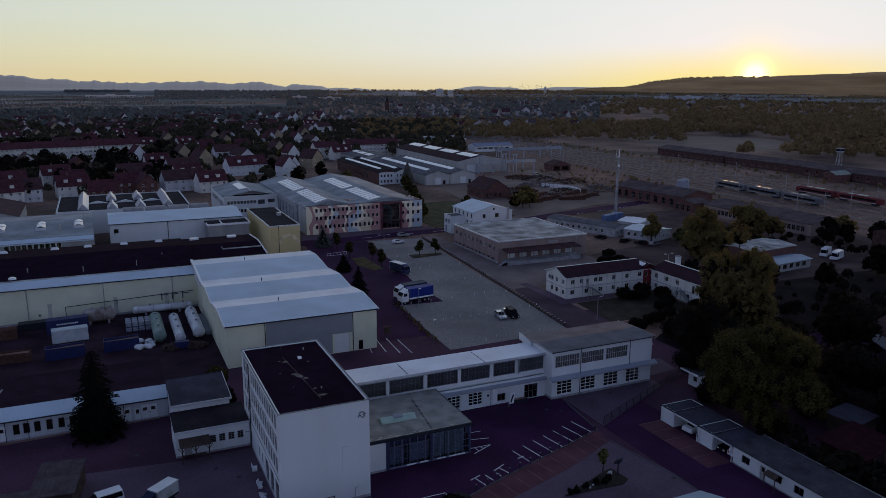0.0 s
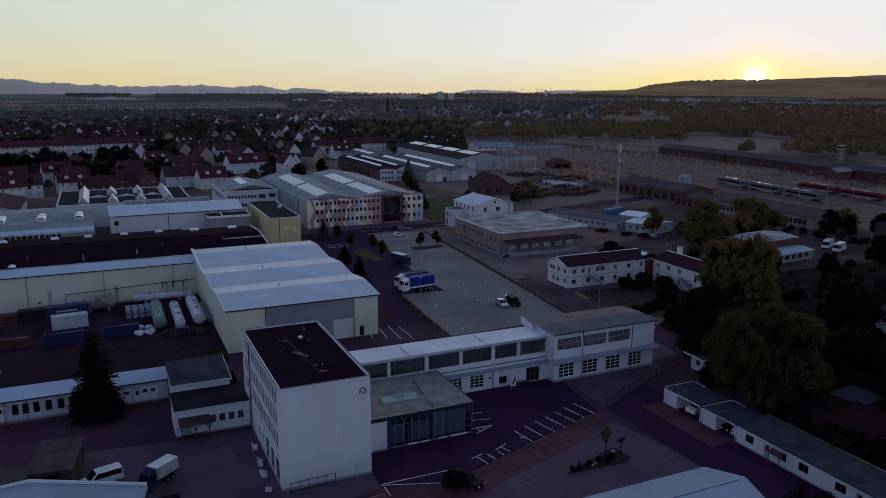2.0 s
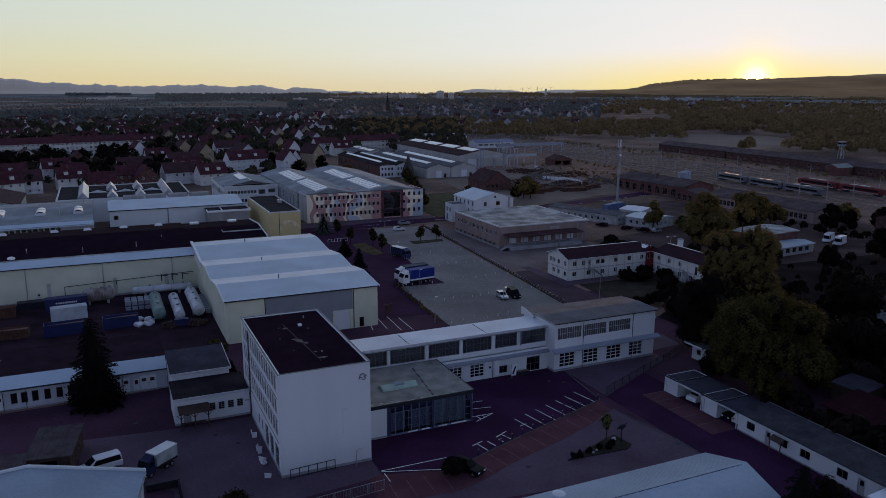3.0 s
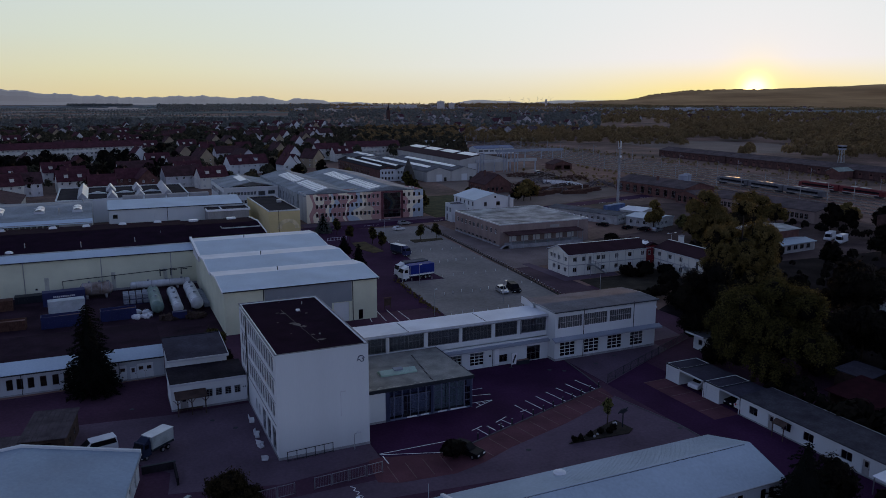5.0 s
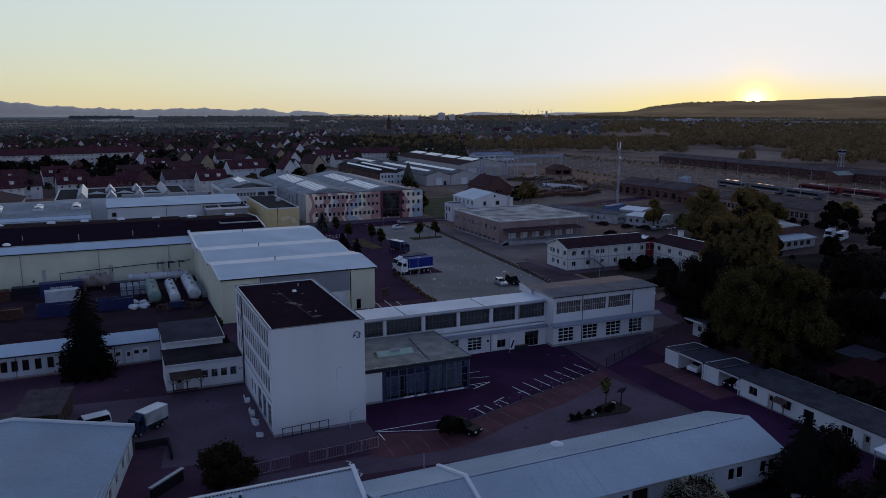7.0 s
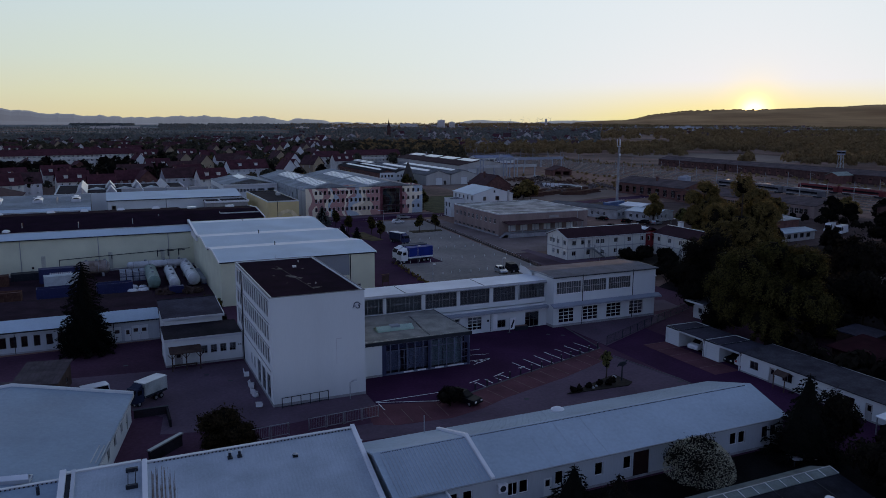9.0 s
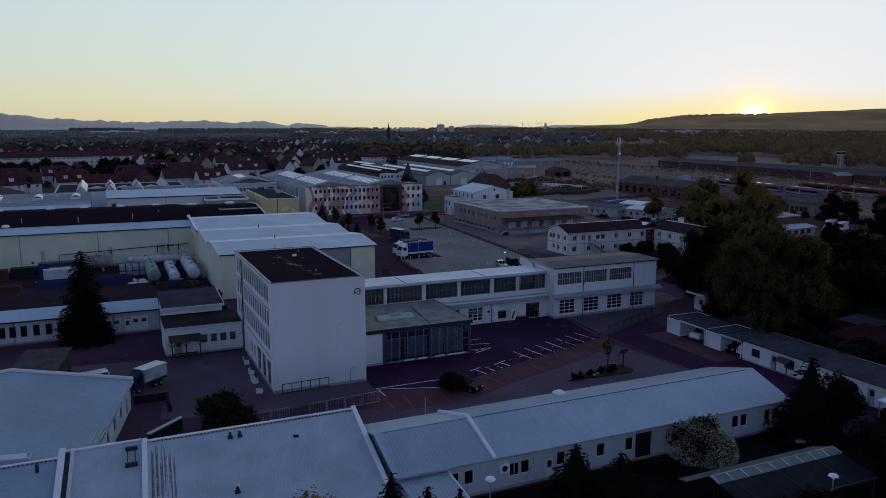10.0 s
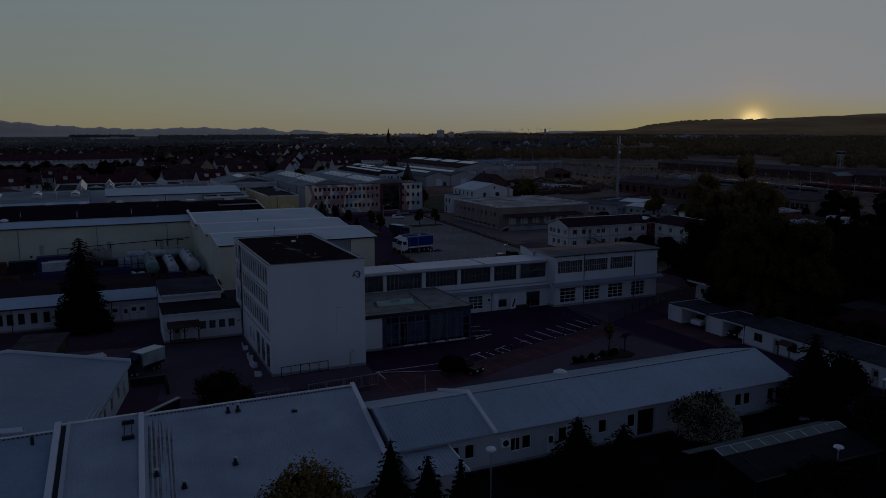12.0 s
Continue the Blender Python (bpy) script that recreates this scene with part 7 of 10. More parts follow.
# long freight sheds beyond the tracks
for k, (v0, l, u0) in enumerate(((170, 74, 372), (246, 66, 377), (314, 72, 380))):
    gable_shed("freight_shed", pose(u0, v0, 0, 0, 0, -2), 18, l, 5.0, 2.2, DARKBRICK, ROOFBROWN, "long freight shed with a dark roof beside the tracks", "y", {"W": [(3 + 7 * i, 0.8, 2.8, 3.0, "door", BRICK) for i in range(int(l / 7) - 1)]}, 0, "freight sheds")
gable_shed("signal_house", pose(360, 208, 0), 12, 8, 4.6, 1.6, BRICK, mat("dull_green_sheet", (0.20, 0.25, 0.23), 0.6), "small house with a greenish roof by the tracks", "x", {"W": [(1.0, 1, 1.2, 1.4, "dark", 1, 1)]})


# ---------------------------------------------------------------- railway
def track_x(k, v):
    """Where track k runs at the depth v: a slow bend to the right."""
    return 262 + 8.5 * k + 0.10 * (v - 150) * (1 - k * 0.055) + 0.00005 * (v - 150) ** 2


rail_mat = mat("rail_steel", (0.22, 0.20, 0.19), 0.35, metal=0.8, var=0.2)
for k in range(9):
    m, s = Mesh(), Mesh()
    vs = [60 + 30 * i for i in range(32)]
    for a, b in zip(vs, vs[1:]):
        for o in (-0.75, 0.75):
            line_mark(m, (track_x(k, a) + o, a), (track_x(k, b) + o, b), 0.12, 0.22, 0.16)
    track = thing("railway_track", pose(0, 0, 0), "brown rails on concrete sleepers", "railway track", "tracks of the yard", "structure")
    part("rail", m, rail_mat, track)
    for i in range(380):
        v = 60 + 1.6 * i
        x = track_x(k, v)
        s.box(x - 1.25, x + 1.25, v - 0.13, v + 0.13, 0.08, 0.22)
    tagged(part("sleepers", s, PLINTH, track), kind="stuff")


def train(k, v0, cars, length, body_mat, stripe_mat, label):
    root = thing("train", pose(track_x(k, v0), v0, 0.38), label, "train")
    y = 0.0
    for c in range(cars):
        va = v0 + y + length / 2
        slope = -math.degrees(math.atan((track_x(k, va + 5) - track_x(k, va - 5)) / 10))
        at = pose(track_x(k, va) - track_x(k, v0), y + length / 2, 0, 0, 0, slope)
        hl = length / 2 - 0.3
        first, last = c == 0, c == cars - 1
        body = Mesh()
        prof = [(-1.45, 0.9), (-1.45, 2.9), (-1.2, 3.6), (0, 3.85), (1.2, 3.6), (1.45, 2.9), (1.45, 0.9)]
        cuts = [(-hl, 0.55 if first else 1.0), (-hl + 2.0, 1.0), (hl - 2.0, 1.0), (hl, 0.55 if last else 1.0)]
        i0 = len(body.v)
        for yy, s in cuts:
            for x, z in prof:
                body.v.append((x * (0.75 + 0.25 * s), yy, 0.9 + (z - 0.9) * (0.6 + 0.4 * s)))
        n = len(prof)
        for q_ in range(3):
            for j in range(n):
                j2 = (j + 1) % n
                body.f.append((i0 + q_ * n + j, i0 + q_ * n + j2, i0 + (q_ + 1) * n + j2, i0 + (q_ + 1) * n + j))
        body.f.append(tuple(range(i0, i0 + n)))
        body.f.append(tuple(range(i0 + 4 * n - 1, i0 + 3 * n - 1, -1)))
        car = part("rail_car", body, body_mat, root, at=at)
        part("window_band", Mesh().box(-1.49, -1.452, -hl + 2.4, hl - 2.4, 1.9, 2.75).box(1.452, 1.49, -hl + 2.4, hl - 2.4, 1.9, 2.75), CARBLACK, car)
        part("stripe", Mesh().box(-1.48, -1.452, -hl + 2.2, hl - 2.2, 1.0, 1.35), stripe_mat, car)
        part("roof_unit", Mesh().box(-0.9, 0.9, -4, 1, 3.7, 4.0).box(-0.9, 0.9, 3, 6, 3.7, 3.95), STEEL, car)
        for yy in (-hl + 3.4, hl - 3.4):
            part("bogie", Mesh().box(-1.2, 1.2, yy - 1.5, yy + 1.5, 0.12, 0.9), DARKSTEEL, car)
        y += length


# white train's body coloured dark grey to hold its backlit shade
train(2, 150, 3, 24, mat("backlit_train_paint", (0.12, 0.12, 0.135), 0.6), STEEL, "pale grey regional train with dark window band")
train(5, 138, 2, 25, mat("red_train_paint", (0.14, 0.025, 0.03), 0.6), GALV, "red regional train standing in the yard")


def catenary(at):
    m = thing("catenary_mast", at, "grey railway mast with cantilever arms", "mast", "catenary masts")
    part("pole", Mesh().tube((0, 0, 0), (0, 0, 8.5), 0.18, 0.11, 6), STEEL, m)
    part("arm", Mesh().tube((0, 0, 7.6), (3.4, 0, 6.4), 0.05, n=4).tube((0, 0, 6.2), (3.4, 0, 6.3), 0.05, n=4), STEEL, m)
    return m


mast0 = catenary(pose(track_x(0, 90) - 4, 90, 0))
for k in (0, 2, 4, 6, 8):
    for v in range(90, 700, 55):
        if (k, v) != (0, 90):
            copy_thing(mast0, pose(track_x(k, v) - 4, v, 0))


def radio_mast():
    m = thing("radio_mast", pose(180, 170, 0), "tall grey concrete radio mast with antennas", "mast")
    part("pole", Mesh().tube((0, 0, 0), (0, 0, 24.5), 0.55, 0.36, 12), PLINTH, m)
    part("base", Mesh().box(-1.4, 1.4, -1.4, 1.4, 0, 1.2), PLINTH, m)
    part("collar", Mesh().tube((0, 0, 24.2), (0, 0, 24.6), 0.8, n=12), GALV, m)
    for k in range(3):
        a = 2 * math.pi * k / 3 + 0.4
        part("antenna", Mesh().box(-0.18, 0.18, -0.1, 0.1, 0, 2.6), WHITEPAINT, m, at=pose(0.75 * math.cos(a), 0.75 * math.sin(a), 24.8, 0, 0, math.degrees(a) + 90))
    part("spike", Mesh().tube((0, 0, 24.5), (0, 0, 28.0), 0.12, 0.05), GALV, m)
    part("dish", Mesh().lathe([(0, 0.5), (0.3, 0.45)], 12, "y"), WHITEPAINT, m, at=pose(0, -0.9, 21))
    part("ladder", Mesh().box(-0.25, -0.2, -0.85, -0.8, 1, 24).box(0.2, 0.25, -0.85, -0.8, 1, 24), GALV, m)


radio_mast()


def silo(at, r, h, label, body):
    m = thing("silo", at, label, "silo")
    part("tank", Mesh().lathe([(1.2, 0.4), (2.2, r), (h, r), (h + 0.7, r * 0.3)], 14), body, m)
    for k in range(4):
        a = math.pi / 4 + math.pi / 2 * k
        part("leg", Mesh().tube((r * 0.85 * math.cos(a), r * 0.85 * math.sin(a), 0), (r * 0.85 * math.cos(a), r * 0.85 * math.sin(a), 2.6), 0.12, n=6), STEEL, m)


silo(pose(250, 207, 0), 2.3, 7.4, "grey steel silo by the goods shed", BLUEGREY)
silo(pose(246, 205, 0), 2.3, 7.2, "grey steel silo by the goods shed", BLUEGREY)


CRANE = mat("weathered_crane_paint", (0.34, 0.37, 0.42), 0.6, var=0.25, scale=0.6)


def crane_runway(at, length, z0, z1, posts, tall, girder_mat, label):
    """A long girder on columns; the tall posts are twin-legged frames that reach over it."""
    root = thing("crane_runway", at, label, "crane", "crane runways")
    part("girder", Mesh().box(0, length, -0.45, 0.45, z0, z1), girder_mat, root)
    part("rail", Mesh().box(0, length, -0.12, 0.12, z1, z1 + 0.2), STEEL, root)
    for x in posts:
        part("column", Mesh().box(x - 0.3, x + 0.3, -0.3, 0.3, 0, z0).box(x - 0.6, x + 0.6, -0.6, 0.6, 0, 0.4), CRANE, root)
    for x, h in tall:
        leg = part("frame_leg", Mesh().box(x - 1.3, x - 0.8, -1.6, -1.1, 0, h).box(x + 0.8, x + 1.3, -1.6, -1.1, 0, h), CRANE, root)
        part("crossbeam", Mesh().box(x - 1.7, x + 1.7, -1.7, -1.0, h, h + 0.7), CRANE, leg)
        part("brace", Mesh().box(x - 0.8, x + 0.8, -1.5, -1.2, h * 0.55, h * 0.55 + 0.35), CRANE, leg)


crane_runway(pose(190, 323, 0), 43, 6.0, 7.7, (2, 13, 24, 34, 42), ((4.0, 10.6), (20.0, 11.2), (27.5, 10.8)), GALV, "long grey crane runway on steel frames")
crane_runway(pose(247, 402, 0), 57, 5.6, 7.4, (1, 12, 24, 38, 48, 56), ((3.0, 9.4),), BLUEGREY, "blue crane runway at the yard's far side")

# lattice tower beyond the yard
lt = thing("lattice_tower", pose(384, 226, 0), "lattice signal tower with a small cabin", "tower")
for x, y in ((-1.6, -1.6), (1.6, -1.6), (1.6, 1.6), (-1.6, 1.6)):
    part("leg", Mesh().tube((x, y, 0), (x * 0.5, y * 0.5, 15), 0.2, n=5), STEEL, lt)
for k in range(5):
    s = 1.6 - 0.8 * k / 5
    part("brace", Mesh().tube((-s, -s, 3 * k), (s * 0.9, -s * 0.9, 3 * k + 3), 0.1, n=4).tube((-s, s, 3 * k), (-s * 0.9, -s * 0.9, 3 * k + 3), 0.1, n=4), STEEL, lt)
part("cabin", Mesh().box(-1.6, 1.6, -1.6, 1.6, 15, 17.2).box(-1.9, 1.9, -1.9, 1.9, 17.2, 17.5), BLUEGREY, lt)
part("window_band", Mesh().box(-1.5, 1.5, -1.66, -1.603, 15.9, 16.9).box(-1.66, -1.603, -1.5, 1.5, 15.9, 16.9), CARBLACK, lt)


# scrap heaps and timber stacks
SCRAP = mat("dull_scrap_metal", (0.17, 0.145, 0.15), 0.7, metal=0.2, var=0.4, scale=1.5)


def heap(at, r, h, seed, material, label):
    rnd = random.Random(seed)
    m = Mesh()
    for i in range(150):
        a, d = rnd.uniform(0, 6.28), r * math.sqrt(rnd.random())
        z = h * (1 - (d / r) ** 1.6) * rnd.uniform(0.3, 1)
        l = rnd.uniform(0.6, 2.6)
        c = Vector((d * math.cos(a), d * math.sin(a), z + 0.15))
        w = Vector((rnd.uniform(-1, 1), rnd.uniform(-1, 1), rnd.uniform(-0.3, 0.3))).normalized() * l
        m.tube(c - w / 2, c + w / 2, rnd.uniform(0.08, 0.35), n=4)
    solid("scrap_heap", m, material, label, "scrap heap", "scrap heaps", "stuff", at=at)


for i, (u, v, r, h) in enumerate(((172, 232, 9, 2.2), (186, 226, 8, 1.8), (199, 236, 9, 2.4), (178, 248, 10, 2.0), (196, 262, 9, 2.6), (212, 282, 11, 3.4), (224, 268, 9, 3.0), (218, 236, 8, 3.6), (226, 222, 7, 3.0), (206, 296, 9, 2.0), (160, 246, 8, 1.6))):
    heap(pose(u, v, 0.05), r, h, i, (RUST, SCRAP, WOOD)[i % 3], ("heap of rusty scrap iron", "heap of grey scrap metal", "heap of old timber")[i % 3])


def log_stack(at, l, seed):
    m = thing("beam_stack", at, "stack of rusty steel beams on the yard", "beam stack", "beam stacks")
    rnd = random.Random(seed)
    for z in range(3):
        for k in range(5 - z):
            part("beam", Mesh().box(-l / 2 + rnd.uniform(-0.8, 0.8), l / 2 + rnd.uniform(-0.8, 0.8), k * 0.7 + z * 0.35, k * 0.7 + z * 0.35 + 0.5, z * 0.55, z * 0.55 + 0.5), RUST, m)


for i in range(12):
    log_stack(pose(165 + 7.5 * (i % 6), 212 + 11 * (i // 6) + 3 * (i % 3), 0.06, 0, 0, 12 * (i % 3) - 10), 9 + i % 4, i)

# white curved fence of the yard
curved = thing("yard_fence", pose(0, 0, 0), "white curved board fence at the yard's end", "fence")
for k in range(16):
    a = -0.5 + 1.2 * k / 15
    x, y = 172 + 34 * math.cos(a), 240 + 26 * math.sin(a)
    part("board", Mesh().box(-1.0, 1.0, -0.06, 0.06, 0.05, 2.0), WHITEPAINT, curved, at=pose(x, y, 0.05, 0, 0, math.degrees(a) + 90))
blue_box = thing("shipping_container", pose(171, 160, 0.03, 0, 0, 20), "blue shipping container behind the barracks", "container")
part("body", Mesh().box(-6, 6, -1.2, 1.2, 0.0, 2.7), mat("pale_blue_steel", (0.10, 0.16, 0.30), 0.5), blue_box)
for k in range(20):
    part("rib", Mesh().box(-5.9 + 0.6 * k, -5.65 + 0.6 * k, -1.26, -1.2, 0.2, 2.6), mat("pale_blue_rib", (0.09, 0.14, 0.27), 0.5) if k == 0 else bpy.data.materials["pale_blue_rib"], blue_box)


# ---------------------------------------------------------------- hills and distance
def crest_height(az, profile):
    for (a0, h0), (a1, h1) in zip(profile, profile[1:]):
        if a0 <= az <= a1:
            t = (az - a0) / (a1 - a0)
            return h0 + (h1 - h0) * (t * t * (3 - 2 * t))
    return 0.0


def ridge(name, r, az0, az1, profile, foot, material, label, depth=500, seed=3, wob=4.0, steps=240, grow=1.0):
    """A range of hills on an arc round the works: profile gives (azimuth, crest height) knots."""
    m = Mesh()
    rows = 5
    for i in range(steps + 1):
        az = az0 + (az1 - az0) * i / steps
        for (a0, h0), (a1, h1) in zip(profile, profile[1:]):
            if a0 <= az <= a1:
                t = (az - a0) / (a1 - a0)
                h = h0 + (h1 - h0) * (t * t * (3 - 2 * t))
        h = 42 + (h - 54.8) * grow if grow != 1.0 else h
        h += wob * noise.noise((az * 0.9, seed, 0)) + wob * 0.9 * noise.noise((az * 1.9, seed, 5)) + wob * 0.5 * noise.noise((az * 5, seed, 3))
        for q in range(rows):
            f = q / (rows - 1)
            rr = r - depth * (1 - f)
            a = radians(az)
            z = -2 + (h + 2) * math.sin(f * math.pi / 2) ** 1.4
            m.v.append((-18 + rr * math.sin(a), -89 + rr * math.cos(a), z))
    for i in range(steps):
        for q in range(rows - 1):
            j = i * rows + q
            m.f.append((j, j + rows, j + rows + 1, j + 1))
    return solid(name, m, material, label, "hills", kind="structure")


# plain far backdrop; its haze is put in as a faint blue-grey glow
HAZE = glow_mat("haze_glow_backdrop", (0.128, 0.132, 0.158), 0.75)
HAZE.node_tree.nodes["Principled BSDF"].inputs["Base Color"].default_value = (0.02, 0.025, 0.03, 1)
HILL = mat("sun_glow_hillside", (0.155, 0.115, 0.060), 0.95, var=0.5, scale=0.02, fine=0.06, bump=0.0, second=(0.045, 0.034, 0.020))
# added warm emission stands in for sun glare on hillside and crest trees
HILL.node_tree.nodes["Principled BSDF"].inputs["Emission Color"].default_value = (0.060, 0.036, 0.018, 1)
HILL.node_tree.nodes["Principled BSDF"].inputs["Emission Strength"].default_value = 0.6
next(x for x in HILL.node_tree.nodes if x.type == "MAPPING").inputs["Scale"].default_value = (0.12, 0.12, 2.2)
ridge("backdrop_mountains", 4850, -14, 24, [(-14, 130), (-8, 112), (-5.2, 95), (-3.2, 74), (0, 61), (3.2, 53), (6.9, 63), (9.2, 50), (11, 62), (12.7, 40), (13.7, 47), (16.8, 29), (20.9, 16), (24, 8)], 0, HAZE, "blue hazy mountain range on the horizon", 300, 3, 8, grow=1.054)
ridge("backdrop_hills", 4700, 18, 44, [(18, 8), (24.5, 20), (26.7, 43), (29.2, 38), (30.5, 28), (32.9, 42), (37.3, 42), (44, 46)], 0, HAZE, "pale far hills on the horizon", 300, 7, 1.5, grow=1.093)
CREST = [(34, 40), (37.3, 48), (38.5, 55), (39.7, 69), (42.3, 82), (44.9, 85), (46.2, 84), (48.4, 91), (51.1, 96), (54, 103), (60, 112), (66, 118)]
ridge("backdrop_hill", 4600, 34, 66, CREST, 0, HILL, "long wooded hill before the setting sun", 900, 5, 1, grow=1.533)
# tree tops along the near end of the hill's crest
crest = Mesh()
rnd = random.Random(8)
for k in range(150):
    az = 38.6 + 8.5 * rnd.random() ** 1.3
    a, w, h = radians(az), rnd.uniform(5, 14), rnd.uniform(4, 11)
    z = 42 + (crest_height(az, CREST) - 54.8) * 1.533 - 5
    u, v = -18 + 4590 * math.sin(a), -89 + 4590 * math.cos(a)
    crest.slab([(u - w, v, z), (u + w, v, z), (u + w * rnd.uniform(0.3, 0.7), v, z + h), (u - w * rnd.uniform(0.3, 0.7), v, z + h * rnd.uniform(0.7, 1.1))], (0, 8, 0))
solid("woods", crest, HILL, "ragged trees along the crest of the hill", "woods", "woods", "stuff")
RISE = [(-12, 1), (0, 1), (17, 2), (26.3, 6), (31.3, 7), (36, 6), (48, 4), (60, 3)]
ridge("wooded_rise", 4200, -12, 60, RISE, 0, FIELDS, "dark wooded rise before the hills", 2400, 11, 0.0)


def rise_z(az, r):
    """Height of the wooded rise at an azimuth and distance."""
    if r < 1800:
        return 0.0
    f = min(1.0, (r - 1800) / 2400)
    q = min(3, int(f * 4))
    za, zb = [-2 + (crest_height(az, RISE) + 2) * math.sin(g * math.pi / 2) ** 1.4 for g in (q / 4, (q + 1) / 4)]
    return max(0.0, za + (zb - za) * (f * 4 - q))


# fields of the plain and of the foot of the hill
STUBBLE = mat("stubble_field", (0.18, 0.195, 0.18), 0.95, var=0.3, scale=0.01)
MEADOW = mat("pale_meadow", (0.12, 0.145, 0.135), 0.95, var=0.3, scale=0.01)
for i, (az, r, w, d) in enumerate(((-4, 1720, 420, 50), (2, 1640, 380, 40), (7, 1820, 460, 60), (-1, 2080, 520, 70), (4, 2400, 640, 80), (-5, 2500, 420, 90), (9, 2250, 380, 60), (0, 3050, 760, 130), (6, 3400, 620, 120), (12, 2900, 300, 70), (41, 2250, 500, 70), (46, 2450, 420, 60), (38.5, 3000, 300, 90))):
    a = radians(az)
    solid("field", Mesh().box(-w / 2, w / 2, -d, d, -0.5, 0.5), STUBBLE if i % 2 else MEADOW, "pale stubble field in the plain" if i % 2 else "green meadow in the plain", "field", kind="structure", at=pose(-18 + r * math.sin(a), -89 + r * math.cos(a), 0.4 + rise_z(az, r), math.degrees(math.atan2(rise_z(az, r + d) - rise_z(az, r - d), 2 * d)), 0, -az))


# ---------------------------------------------------------------- town
WHOLE = {}


def whole_window(w, h):
    """A far window: frame and pane in one mesh."""
    if (w, h) not in WHOLE:
        m = sash(w, h, 2, 1, 0.1)
        n = len(m.f)
        for x in (0.1, w / 2 + 0.04):
            m.poly((x, 0.16, 0.1), (x + w / 2 - 0.14, 0.16, 0.1), (x + w / 2 - 0.14, 0.16, h - 0.1), (x, 0.16, h - 0.1))
        me = m.weld().done("window", WHITEPAINT)
        me.materials.append(GLASS)
        for f in me.polygons[n:]:
            f.material_index = 1
        WHOLE[w, h] = me
    return WHOLE[w, h]


def house(at, w, d, h, rise, wall, roof, label, along="x", floors=2, dormer=False, group="town houses", category="house"):
    root = thing("house", at, label, category, group)
    n, nd = max(2, int(w / 3.4)), 2
    fz = h / floors
    ops = {}
    for side, span, cnt in (("S", w, n), ("W", d, nd)):
        ops[side] = [(span * (i + 0.5) / cnt - 0.55, fz * f + 0.9, 1.1, 1.3, "plain") for f in range(floors) for i in range(cnt)]
    for side, turn in SIDES.items():
        m = turn(w, d)
        span = w if side in "SN" else d
        rows = ops.get(side, [])
        ins = 0 if side in "SN" else 0.3
        g = rise if ((side in "WE") == (along == "x")) else 0
        part("wall", holed(span - 2 * ins, h, [(r[0] - ins, r[1], r[2], r[3]) for r in rows], 0.3, g), wall, root, at=m @ pose(ins, 0, 0))
        for r in rows:
            part("window", whole_window(1.1, 1.3), None, root, at=m @ pose(r[0], 0, r[1]))
    gable_roof(root, w, d, h, rise, roof, along, 0.5, 0.5, 0.18, ridge=False)
    ch = part("chimney", Mesh().box(w * 0.35, w * 0.35 + 0.7, d * 0.45, d * 0.45 + 0.7, h + rise * 0.5, h + rise + 0.9), BRICK, root)
    if dormer:
        for x in (w * 0.28, w * 0.7):
            dm = part("dormer", Mesh().box(x - 0.9, x + 0.9, d * 0.12, d * 0.4, h + rise * 0.2, h + rise * 0.62), wall, root)
            part("dormer_roof", Mesh().slab([(x - 1.1, d * 0.08, h + rise * 0.62), (x + 1.1, d * 0.08, h + rise * 0.62), (x + 1.1, d * 0.42, h + rise * 0.74), (x - 1.1, d * 0.42, h + rise * 0.74)], (0, 0, 0.12)), roof, dm)
    return root


CREAMH = mat("cream_house_render", (0.64, 0.63, 0.58), 0.85, var=0.12, scale=0.3, streak=True)
GREYH = mat("grey_house_render", (0.55, 0.55, 0.56), 0.85, var=0.12, scale=0.3, streak=True)
OCHREH = mat("ochre_house_render", (0.36, 0.29, 0.20), 0.85, var=0.12, scale=0.3)
protos = [
    house(pose(84, 354, 0, 0, 0, 24), 8.5, 11, 6.6, 5.2, WHITE, REDTILE, "white house with steep red tiled gable", "y"),
    house(pose(20, 340, 0, 0, 0, 12), 14, 9.5, 6.0, 4.6, CREAMH, REDTILE, "cream house with red tiled roof and dormers", "x", 2, True),
    house(pose(-8, 352, 0, 0, 0, 10), 18, 10, 6.2, 4.4, GREYH, BROWNTILE, "grey rendered double house with brown tiled roof", "x", 2, False),
    house(pose(52, 366, 0, 0, 0, 15), 24, 10, 6.4, 4.8, WHITE, REDTILE, "white terrace with long red tiled roof", "x", 2, True),
    house(pose(-35, 338, 0, 0, 0, 8), 11, 9, 5.8, 4.2, BRICK, REDTILE, "brick house with red tiled roof", "x", 2, False),
    house(pose(108, 392, 0, 0, 0, 30), 10, 12, 6.4, 5.4, OCHREH, BROWNTILE, "ochre house with brown tiled gable", "y"),
]
rnd = random.Random(21)
taken = [(84, 354), (20, 340), (-8, 352), (52, 366), (-35, 338), (108, 392)]
